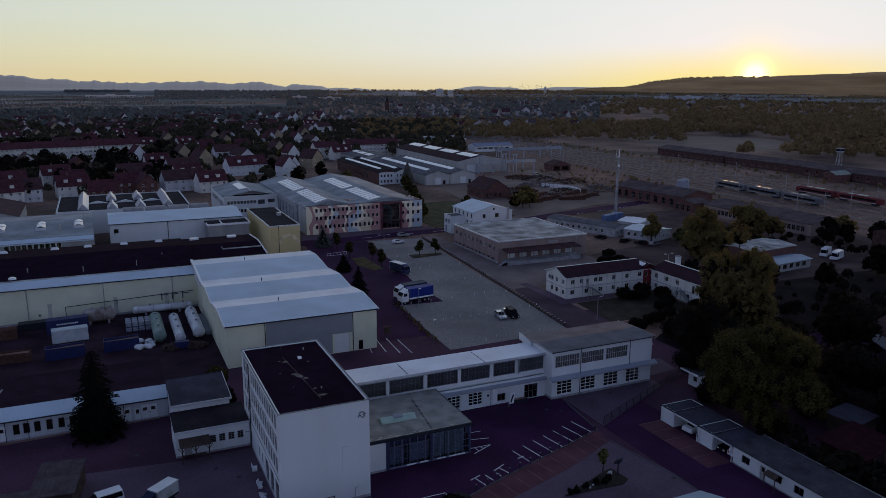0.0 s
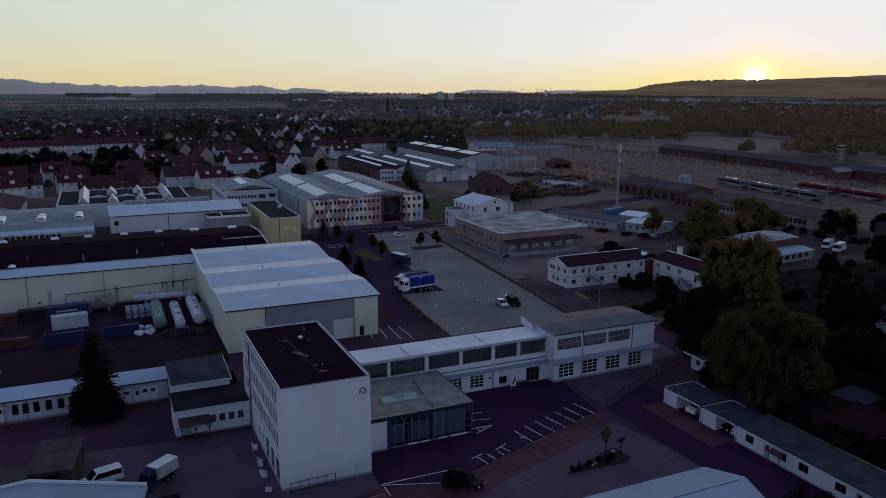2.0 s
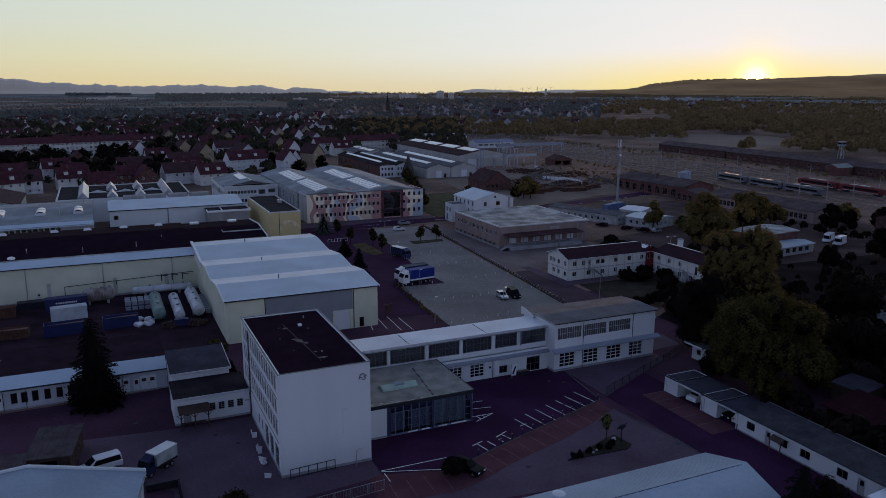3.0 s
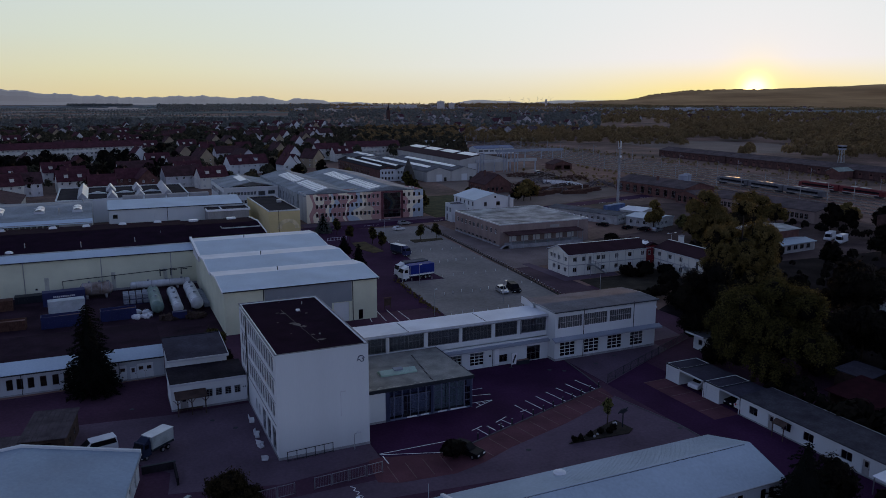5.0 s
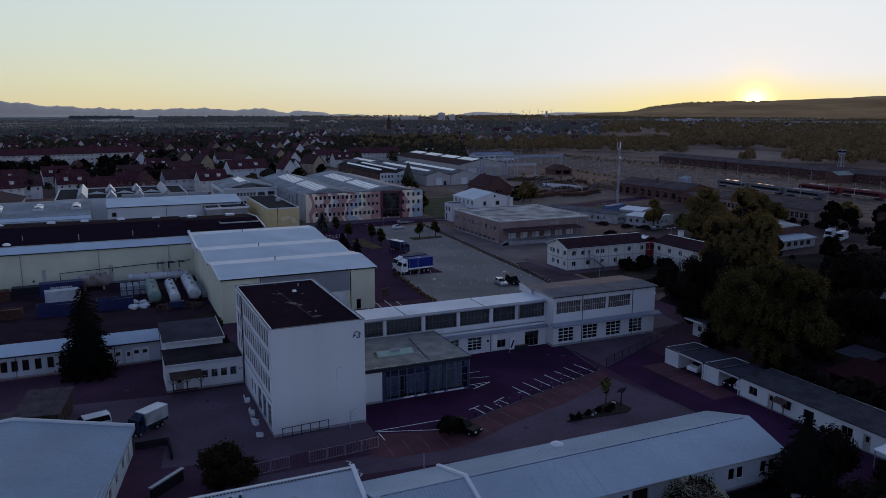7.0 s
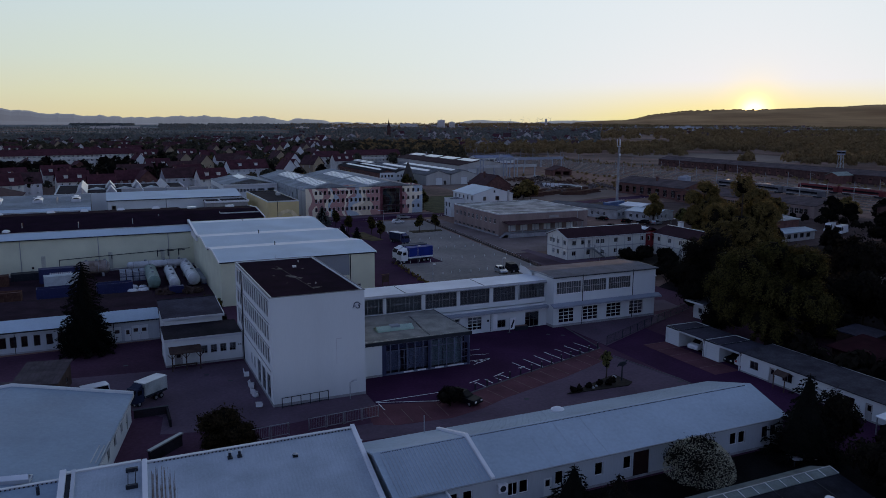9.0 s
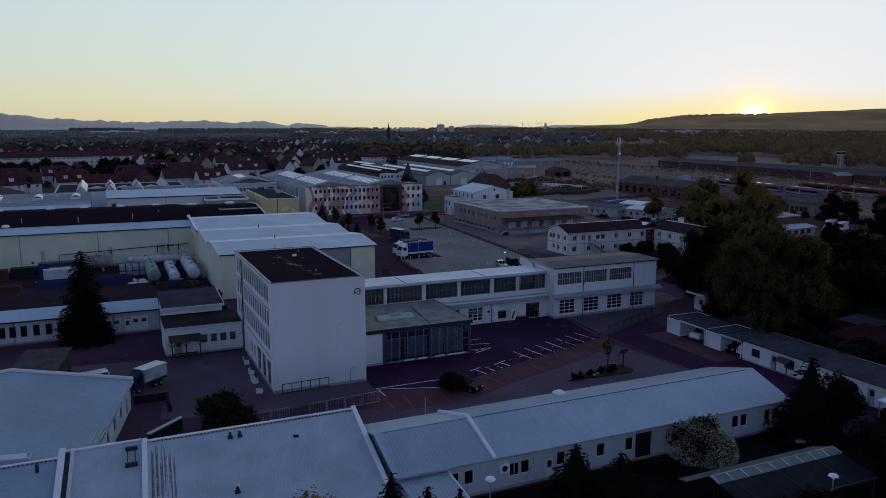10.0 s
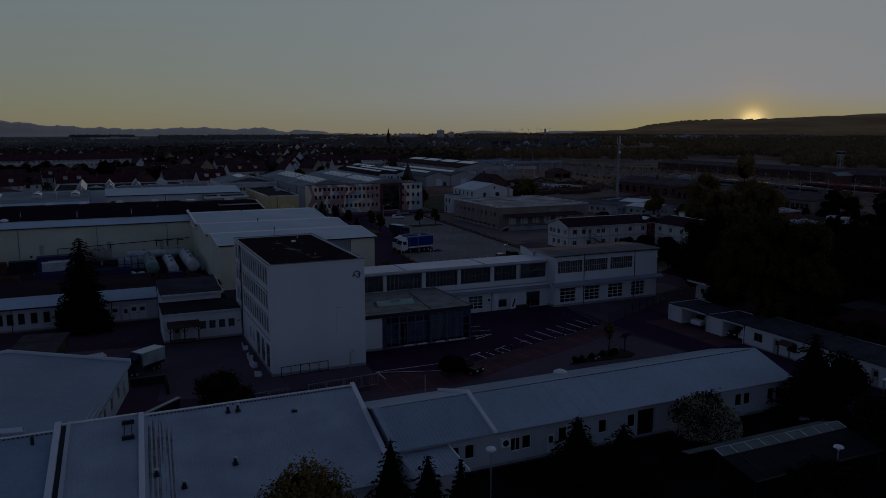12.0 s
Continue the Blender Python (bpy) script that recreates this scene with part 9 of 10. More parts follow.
# woods and garden trees
protos_t = [broadleaf(pose(167, 222, 0), 7, 6, LEAFDARK, "dark leafy tree in a town garden", 50, 60, 30, 0.7, 0.0, "garden trees"), broadleaf(pose(161, 213, 0), 8, 7.5, LEAFAUTUMN, "olive leafy tree in a town garden", 51, 60, 30, 0.7, 0.0, "garden trees"), broadleaf(pose(20, 322, 0), 10, 8, LEAFDARK, "dark leafy tree in a town garden", 52, 60, 30, 0.75, 0.0, "garden trees")]
rnd = random.Random(77)
for i in range(144):
    if i < 110:
        v = rnd.uniform(285, 720)
        u = rnd.uniform(-110 - (v - 285) * 0.15, 118 + max(0, (v - 380) * 0.28))
        if any((u - a) ** 2 + (v - b) ** 2 < 11 ** 2 for a, b in taken):
            continue
        if 105 < u < 200 and v < 440:
            continue
    else:
        u, v = rnd.choice(((rnd.uniform(88, 240), rnd.uniform(-30, 60)), (rnd.uniform(125, 215), rnd.uniform(20, 104)), (rnd.uniform(146, 165), rnd.uniform(200, 210)), (rnd.uniform(200, 236), rnd.uniform(60, 110))))
        if (114 < u < 128 and 40 < v < 82) or (u < 118 and v > 30) or (156 < u < 202 and 64 < v < 90):
            continue
    copy_thing(rnd.choice(protos_t), pose(u, v, 0, 0, 0, rnd.uniform(0, 360)))


def woods(name, spots, seed, material, label, hmin=9, hmax=15, per=44, leaf=0.15):
    """Many far trees as one mass of leaf faces."""
    r = np.random.RandomState(seed)
    pts, faces = [], []
    for u, v, z in spots:
        h = r.uniform(hmin, hmax)
        w = h * r.uniform(0.55, 0.9)
        d = r.normal(size=(per, 3))
        d /= np.linalg.norm(d, axis=1)[:, None]
        d[:, 2] = np.abs(d[:, 2]) - 0.25
        p = d * np.array([w / 2, w / 2, h * 0.52]) * r.uniform(0.75, 1.05, (per, 1)) + np.array([u, v, z + h * 0.46])
        d1 = np.cross(d, r.normal(size=(per, 3)))
        d1 /= np.linalg.norm(d1, axis=1)[:, None]
        d2 = np.cross(d, d1) + r.normal(size=(per, 3)) * 0.3
        s = h * leaf * r.uniform(0.7, 1.4, (per, 1))
        base = len(pts)
        pts.extend(map(tuple, np.stack([p - d1 * s, p + d2 * s * 0.8, p + d1 * s, p - d2 * s * 0.8], 1).reshape(-1, 3)))
        faces.extend((base + 4 * i, base + 4 * i + 1, base + 4 * i + 2, base + 4 * i + 3) for i in range(per))
    solid(name, cloud_mesh(name, material, pts, faces), None, label, "woods", "woods", "stuff")


def sector(n, az0, az1, r0, r1, seed):
    """Spots scattered in a sector round the works, on the rise where it climbs."""
    r = np.random.RandomState(seed)
    out = []
    while len(out) < n:
        az, d = math.radians(r.uniform(az0, az1)), math.sqrt(r.uniform(r0 * r0, r1 * r1))
        out.append((-18 + d * math.sin(az), -89 + d * math.cos(az), max(0.0, rise_z(math.degrees(az), d) - 1.0)))
    return out


GRAVEL_LOT = [(420, 380), (470, 560), (575, 540), (600, 470), (545, 372)]


def inside(u, v, pts):
    hit = False
    for (x0, y0), (x1, y1) in zip(pts, pts[1:] + pts[:1]):
        if (y0 > v) != (y1 > v) and u < x0 + (v - y0) * (x1 - x0) / (y1 - y0):
            hit = not hit
    return hit


def clear(spots):
    """Leaves out what would stand on the gravel ground or hide it from the works."""
    return [p for p in spots if not inside(p[0], p[1], GRAVEL_LOT) and not inside(p[0] * 1.06 + 24, p[1] * 1.06 + 5, GRAVEL_LOT)]


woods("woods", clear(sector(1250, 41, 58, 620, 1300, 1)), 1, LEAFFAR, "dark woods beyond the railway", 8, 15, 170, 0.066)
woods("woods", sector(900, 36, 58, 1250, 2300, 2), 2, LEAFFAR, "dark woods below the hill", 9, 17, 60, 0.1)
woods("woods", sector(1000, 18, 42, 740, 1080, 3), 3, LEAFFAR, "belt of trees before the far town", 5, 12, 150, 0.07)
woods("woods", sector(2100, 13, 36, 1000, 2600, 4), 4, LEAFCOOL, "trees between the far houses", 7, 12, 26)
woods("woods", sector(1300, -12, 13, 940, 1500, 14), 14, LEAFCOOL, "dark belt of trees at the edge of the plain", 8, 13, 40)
woods("woods", sector(500, -12, 12, 620, 1050, 5), 5, LEAFTOWN, "trees of the outer town", 8, 14, 90, 0.1)
woods("woods", sector(800, 2, 26, 560, 1000, 6), 6, LEAFTOWN, "trees between the town gardens", 7, 12, 90, 0.1)
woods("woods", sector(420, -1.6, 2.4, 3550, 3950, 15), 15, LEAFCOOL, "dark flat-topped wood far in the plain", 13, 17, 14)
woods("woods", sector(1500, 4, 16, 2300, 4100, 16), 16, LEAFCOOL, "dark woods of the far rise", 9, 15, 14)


def belts(n, az0, az1, r0, r1, seed):
    """Long narrow belts of trees that lie across the plain."""
    r = np.random.RandomState(seed)
    out = []
    for _ in range(n):
        az, d, half = r.uniform(az0, az1), math.sqrt(r.uniform(r0 * r0, r1 * r1)), r.uniform(60, 330)
        for s in np.arange(-half, half, 7.5):
            a, e = math.radians(az) + s / d, d + 0.12 * s + r.uniform(-16, 16)
            out.append((-18 + e * math.sin(a), -89 + e * math.cos(a), max(0.0, rise_z(math.degrees(a), e) - 1.0)))
    return out


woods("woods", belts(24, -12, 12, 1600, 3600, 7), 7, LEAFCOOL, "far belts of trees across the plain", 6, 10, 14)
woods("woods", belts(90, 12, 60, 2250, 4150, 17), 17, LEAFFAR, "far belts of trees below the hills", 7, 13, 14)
woods("woods", [(p[0], p[1], 0) for p in sector(420, -8, 14, 400, 640, 8) if not any((p[0] - a) ** 2 + (p[1] - b) ** 2 < 10 ** 2 for a, b in taken)], 8, LEAFTOWN, "garden trees among the town houses", 5, 9, 110, 0.09)
woods("woods", [(p[0], p[1], 0) for p in sector(330, -10, 5, 392, 720, 18) if not any((p[0] - a) ** 2 + (p[1] - b) ** 2 < 9 ** 2 for a, b in taken)], 18, LEAFDARK, "tall dark trees between the town houses", 8, 13, 110, 0.09)
rs = np.random.RandomState(9)
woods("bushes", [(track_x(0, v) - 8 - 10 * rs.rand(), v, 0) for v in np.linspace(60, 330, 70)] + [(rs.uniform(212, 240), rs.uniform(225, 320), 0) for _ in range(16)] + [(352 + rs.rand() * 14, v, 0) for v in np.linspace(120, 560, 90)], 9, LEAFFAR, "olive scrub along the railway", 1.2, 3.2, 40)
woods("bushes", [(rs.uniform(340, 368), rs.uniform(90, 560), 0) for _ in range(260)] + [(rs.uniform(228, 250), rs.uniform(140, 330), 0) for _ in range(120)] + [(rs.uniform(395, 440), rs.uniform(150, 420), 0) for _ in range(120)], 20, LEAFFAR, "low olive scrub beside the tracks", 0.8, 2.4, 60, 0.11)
woods("bushes", [(rs.uniform(86, 150), rs.uniform(-60, 40), 0) for _ in range(110)] + [(rs.uniform(50, 62), rs.uniform(-60, -40), 0) for _ in range(20)], 10, LEAFDARK, "dark undergrowth behind the garages", 2, 5, 60)
woods("bushes", [(rs.uniform(-48, -12), rs.uniform(53, 57), 0) for _ in range(40)], 11, LEAFDARK, "weeds along the storage yard", 0.6, 1.4, 40)
woods("bushes", [(44 + (v - 50) * 0.085 + rs.rand() * 1.6, v, 0) for v in np.linspace(52, 84, 60)], 12, LEAFAUTUMN, "low rough hedge beside the lorry park", 0.4, 0.9, 40)
woods("bushes", [(rs.uniform(71, 76.5), rs.uniform(-52, -9), 0) for _ in range(46)], 21, LEAFDARK, "dark bushes close behind the low house", 3.6, 6.2, 110, 0.085)
rs = np.random.RandomState(19)
woods("bushes", [(rs.uniform(121, 238), rs.uniform(-8, 56), 0) for _ in range(190)] + [(rs.uniform(129, 152), rs.uniform(56, 86), 0) for _ in range(26)] + [(rs.uniform(203, 212), rs.uniform(60, 104), 0) for _ in range(22)] + [(rs.uniform(152, 200), rs.uniform(91, 104), 0) for _ in range(18)], 19, LEAFDARK, "dark overgrown thicket behind the lodging block", 1.6, 4.6, 90, 0.11)
rs = np.random.RandomState(29)
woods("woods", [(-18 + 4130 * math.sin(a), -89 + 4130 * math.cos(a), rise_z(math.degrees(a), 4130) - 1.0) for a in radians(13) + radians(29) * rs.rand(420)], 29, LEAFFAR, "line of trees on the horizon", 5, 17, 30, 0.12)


# wind turbines far off on the horizon
def wind_turbine(az, top, turn):
    a = radians(az)
    z = rise_z(az, 4120)
    root = thing("wind_turbine", pose(-18 + 4120 * math.sin(a), -89 + 4120 * math.cos(a), z - 0.5, 0, 0, -az), "slender grey wind turbine on the horizon", "wind turbine", "wind turbines")
    hub, span = (top - z) * 0.72, (top - z) * 0.36
    part("tower", Mesh().tube((0, 0, 0), (0, 0, hub), 0.75, 0.45, 8), STEEL, root)
    part("nacelle", Mesh().box(-0.7, 0.7, -1.4, 2.6, hub - 0.6, hub + 0.8), STEEL, root)
    for k in range(3):
        b = radians(turn + 120 * k)
        part("blade", Mesh().tube((0, -1.7, hub), (span * math.sin(b), -1.9, hub + span * math.cos(b)), 0.55, 0.16, 6), STEEL, root)


for i, (az, top) in enumerate(((28.21, 45), (28.54, 45), (29.29, 48), (30.2, 52), (30.66, 51), (31.29, 57), (31.6, 51), (32.24, 58))):
    wind_turbine(az, top - 5, 17 + 41 * i)


# ---------------------------------------------------------------- vehicles
WHEELS = {}


def wheel(parent, x, y, r, w=0.25):
    key = (r, w)
    if key not in WHEELS:
        WHEELS[key] = (Mesh().lathe([(-w / 2, r * 0.9), (-w / 2 + 0.03, r), (w / 2 - 0.03, r), (w / 2, r * 0.9)], 14, "y").done("wheel", RUBBER), Mesh().lathe([(-w / 2 - 0.01, r * 0.55), (w / 2 + 0.01, r * 0.55)], 12, "y").done("rim", GALV))
    t = part("wheel", WHEELS[key][0], None, parent, at=pose(x, y, r))
    part("rim", WHEELS[key][1], None, t)


def car(at, paint, label, kind="estate", group="parked cars"):
    """A car along x, front towards +x."""
    L, W = {"estate": (4.5, 1.8), "hatch": (4.1, 1.75), "van": (5.0, 1.95), "camper": (6.4, 2.2)}[kind]
    root = thing("car" if kind in ("estate", "hatch") else ("van" if kind == "van" else "camper_van"), at, label, "car" if kind in ("estate", "hatch") else "van", group)
    prof = {
        "estate": ([(-2.2, 0.35), (-2.25, 0.95), (-1.2, 1.0), (0.6, 1.0), (2.05, 0.85), (2.25, 0.55), (2.2, 0.3)], [(-2.15, 0.98), (-1.75, 1.48), (0.0, 1.5), (0.85, 0.98)]),
        "hatch": ([(-2.0, 0.35), (-2.05, 0.95), (-1.0, 1.0), (0.6, 1.0), (1.85, 0.85), (2.05, 0.55), (2.0, 0.3)], [(-1.95, 0.98), (-1.4, 1.48), (0.0, 1.5), (0.85, 0.98)]),
        "van": ([(-2.5, 0.4), (-2.5, 1.1), (1.2, 1.15), (2.3, 1.0), (2.5, 0.7), (2.45, 0.35)], [(-2.5, 1.1), (-2.4, 1.95), (0.7, 1.95), (1.7, 1.12)]),
        "camper": ([(-3.2, 0.4), (-3.2, 1.2), (2.2, 1.2), (3.0, 1.05), (3.2, 0.7), (3.15, 0.35)], [(-3.2, 1.2), (-3.2, 2.7), (1.9, 2.8), (2.3, 2.3), (2.4, 1.2)]),
    }[kind]
    lower = Mesh().slab([(x, -W / 2, z) for x, z in prof[0]], (0, W, 0))
    part("body", lower, paint, root)
    up = Mesh()
    up.slab([(x, -W / 2 + 0.14, z) for x, z in prof[1]], (0, W - 0.28, 0))
    cab = part("cabin", up, paint, root)
    x0, x1 = prof[1][0][0], prof[1][-1][0]
    zt = max(z for x, z in prof[1])
    xa, xb = prof[1][1][0] + 0.2, prof[1][-2][0] - 0.05
    for y0, y1 in ((-W / 2 + 0.115, -W / 2 + 0.137), (W / 2 - 0.137, W / 2 - 0.115)):
        part("side_window", Mesh().slab([(xa - 0.2 if kind != "camper" else 1.2, y0, prof[1][0][1] + 0.06), (xb + 0.55, y0, prof[1][-1][1] + 0.06), (xb, y0, zt - 0.1), (xa if kind != "camper" else 1.2, y0, zt - 0.1 if kind != "camper" else 1.9)], (0, y1 - y0, 0)), CARBLACK, cab)
    a, b = prof[1][-2], prof[1][-1]
    part("windscreen", Mesh().slab([(b[0] - 0.02, -W / 2 + 0.25, b[1] + 0.03), (b[0] - 0.02, W / 2 - 0.25, b[1] + 0.03), (a[0] + 0.05, W / 2 - 0.3, a[1] - 0.05), (a[0] + 0.05, -W / 2 + 0.3, a[1] - 0.05)], (0.06, 0, 0.05)), CARBLACK, cab)
    for y in (-W / 2 + 0.3, W / 2 - 0.3):
        part("headlight", Mesh().box(prof[0][-2][0] - 0.06, prof[0][-2][0] + 0.015, y - 0.17, y + 0.17, 0.58, 0.75), WHITEPAINT, root)
        part("tail_light", Mesh().box(-L / 2 - 0.03, -L / 2 + 0.05, y - 0.12, y + 0.12, 0.75, 1.0), TAILRED, root)
    for x in (-L * 0.31, L * 0.31):
        for y in (-W / 2 + 0.1, W / 2 - 0.1):
            wheel(root, x, y, 0.32, 0.2)
    return root


def lorry(at, tarp, cab_mat, label, L=8.2, white_skirt=True, roof=None):
    """A lorry along x with the cab at -x."""
    root = thing("lorry", at, label, "lorry", "parked lorries")
    part("load_box", Mesh().box(0.35, L, -1.25, 1.25, 1.55, 3.75), tarp, root, "tarpaulin load box")
    part("box_roof", Mesh().box(0.3, L + 0.05, -1.28, 1.28, 3.75, 3.83), roof or tarp, root)
    part("skirt", Mesh().box(0.35, L, -1.27, 1.27, 1.15, 1.55), WHITEPAINT if white_skirt else DARKSTEEL, root)
    for x in (0.35, L - 0.08):
        part("corner_post", Mesh().box(x, x + 0.08, -1.29, -1.252, 1.2, 3.75).box(x, x + 0.08, 1.252, 1.29, 1.2, 3.75), GALV, root)
    cab = part("cab", Mesh().slab([(-1.75, -1.2, 0.7), (0.1, -1.2, 0.7), (0.1, -1.2, 3.2), (-1.3, -1.2, 3.15), (-1.75, -1.2, 2.1)], (0, 2.4, 0)), cab_mat, root)
    part("windscreen", Mesh().slab([(-1.74, -1.05, 2.12), (-1.74, 1.05, 2.12), (-1.36, 1.05, 3.0), (-1.36, -1.05, 3.0)], (-0.05, 0, 0.03)), CARBLACK, cab)
    for y in (-1.2165, 1.2165):
        part("side_window", Mesh().box(-1.25, -0.3, y - 0.0135, y + 0.0135, 2.1, 2.85), CARBLACK, cab)
    part("wind_deflector", Mesh().slab([(-1.0, -1.0, 3.16), (0.1, -1.0, 3.2), (0.1, -1.0, 3.75)], (0, 2.0, 0)), cab_mat, cab)
    part("bumper", Mesh().box(-1.85, -1.6, -1.2, 1.2, 0.4, 0.75), DARKSTEEL, cab)
    for y in (-0.95, 0.95):
        part("headlight", Mesh().box(-1.88, -1.852, y - 0.18, y + 0.18, 0.5, 0.68), WHITEPAINT, cab)
    part("chassis", Mesh().box(-1.4, L - 0.2, -0.45, 0.45, 0.7, 1.1), DARKSTEEL, root)
    for x in (-0.9, L - 2.6, L - 1.4):
        for y in (-1.02, 1.02):
            wheel(root, x, y, 0.5, 0.32)
    return root


lorry(pose(50.2, 83.2, 0.06, 0, 0, 8), BLUETARP, WHITEPAINT, "white lorry with bright blue tarpaulin box", 7.4)
lorry(pose(50.6, 87.2, 0.06, 0, 0, 8), DARKTARP, WHITEPAINT, "white lorry with dark tarpaulin box", 7.0, False, ROOFGREY)
lorry(pose(60.6, 110.6, 0.06, 0, 0, 108) @ Matrix.Scale(0.8, 4), DARKTARP, BLUE, "dark blue lorry with a pale box roof", 7.0, False, TRIM)
lorry(pose(-15.2, 7.9, 0.05, 0, 0, 40) @ Matrix.Scale(0.72, 4), mat("pale_box_body", (0.42, 0.46, 0.44), 0.6), DARKTARP, "lorry with pale box body and dark blue cab", 5.4, False, TRIM)
car(pose(-21.0, 11.6, 0.05, 0, 0, 195), CARWHITE, "white van behind the shed", "van", "yard vehicles")
car(pose(66.2, 62.8, 0.06, 0, 0, -98), CARSILVER, "silver estate car on the lorry park", "estate")
car(pose(69.2, 62.6, 0.06, 0, 0, -98), CARBLACK, "black van on the lorry park", "van")
car(pose(74.6, 152.0, 0.06, 0, 0, 4), CARWHITE, "white car at the street side of the park", "hatch")
car(pose(80.6, 162.4, 0.07, 0, 0, 5), CARSILVER, "silver car on the street", "estate")
car(pose(22.4, -8.0, 0.06, 0, 0, -62), CARBLACK, "black car half hidden by a bush", "estate")
car(pose(66.6, -2.6, 0.05, 0, 0, 186), CARWHITE, "white van under the carport", "van")
car(pose(66.4, -9.9, 0.05, 0, 0, 182), CARBLACK, "black car under the carport", "hatch")
car(pose(66.8, -11.9, 0.05, 0, 0, 2), CARWHITE, "white car under the carport", "estate")
for i, (u, v) in enumerate(((148.5, 122.5), (151.5, 117.5), (155.0, 114.6), (144.2, 131.0), (141.0, 138.5))):
    car(pose(u, v, 0.02, 0, 0, 18 + 90 * (i % 2)), (CARBLACK, CARBLACK, CARSILVER)[i % 3], "dark car parked before the barracks", "estate", "cars by the barracks")
car(pose(195.6, 79.4, 0.02, 0, 0, 205), CARWHITE, "white camper van parked by the brick house", "camper", "camper vans")
car(pose(194.6, 74.4, 0.02, 0, 0, 200), CARWHITE, "white camper van parked by the brick house", "camper", "camper vans")
car(pose(184, 250, 0.06, 0, 0, 40), CARWHITE, "white van in the scrap yard", "van", "yard vehicles")
car(pose(222, 303, 0.06, 0, 0, 20), CARSILVER, "silver van in the scrap yard", "van", "yard vehicles")


# ---------------------------------------------------------------- storage yard
def tank(at, l, r, material, label, lying="y"):
    root = thing("storage_tank", at, label, "tank", "storage tanks")
    rings = [(0, r * 0.35), (r * 0.25, r * 0.8), (r * 0.55, r), (l - r * 0.55, r), (l - r * 0.25, r * 0.8), (l, r * 0.35)]
    body = part("shell", Mesh().lathe(rings, 22, lying), material, root, at=pose(0, 0, r + 0.5))
    for f in (0.22, 0.78):
        y = l * f
        part("saddle", Mesh().box(-r * 0.8, r * 0.8, y - 0.25, y + 0.25, 0, 0.9) if lying == "y" else Mesh().box(y - 0.25, y + 0.25, -r * 0.8, r * 0.8, 0, 0.9), PLINTH, root)
    for f in (0.1, 0.35, 0.65, 0.9):
        y = l * f
        part("band", Mesh().lathe([(y - 0.05, r + 0.02), (y + 0.05, r + 0.02)], 22, lying), STEEL, root, at=pose(0, 0, r + 0.5))
    for f in (0.3, 0.6, 0.85):
        y = l * f
        part("manhole", Mesh().tube((0, y, 2 * r + 0.4) if lying == "y" else (y, 0, 2 * r + 0.4), (0, y, 2 * r + 0.8) if lying == "y" else (y, 0, 2 * r + 0.8), 0.28, n=10), STEEL, root)
    return root


tank(pose(-8.9, 74.6, 0.05), 16.0, 1.3, GREENTANK, "large green storage tank lying on saddles")
tank(pose(-5.0, 73.0, 0.05), 16.5, 1.08, TANKWHITE, "white storage tank with a blue front frame")
tank(pose(-1.0, 74.4, 0.05), 17.5, 1.3, TANKWHITE, "large white storage tank lying on saddles")
tank(pose(-13.4, 99.0, 0.05), 13.6, 0.85, TANKWHITE, "long white tank along the hall wall", "x")
tank(pose(-24.0, 96.4, 0.05), 7.0, 1.5, mat("rusty_white_tank", (0.30, 0.26, 0.24), 0.7, var=0.4, second=(0.14, 0.10, 0.08)), "rust-streaked tank by the hall wall", "x")
fr = thing("tank_stand", pose(-6.4, 70.6, 0.05), "blue steel stand in front of the tank", "stand")
part("frame", Mesh().box(0, 2.8, 0, 1.2, 0, 1.5), BLUE, fr)
pipe = thing("pipe_run", pose(-27.5, 100.9, 0.0), "thin pipe run along the hall wall", "pipe")
part("pipe", Mesh().tube((0, 0, 3.4), (28.5, 0, 4.4), 0.09, n=6).tube((0, 0, 0.2), (0, 0, 3.4), 0.08, n=6).tube((11, 0, 3.8), (11, 0, 2.9), 0.08, n=6), DARKSTEEL, pipe)
for k in range(3):
    part("valve", Mesh().tube((21 + 2.4 * k, -1, 2.9), (21 + 2.4 * k, -1, 4.6), 0.12, n=6).tube((21 + 2.4 * k, -1, 4.2), (22.4 + 2.4 * k, -1, 4.2), 0.1, n=6), DARKSTEEL, pipe)


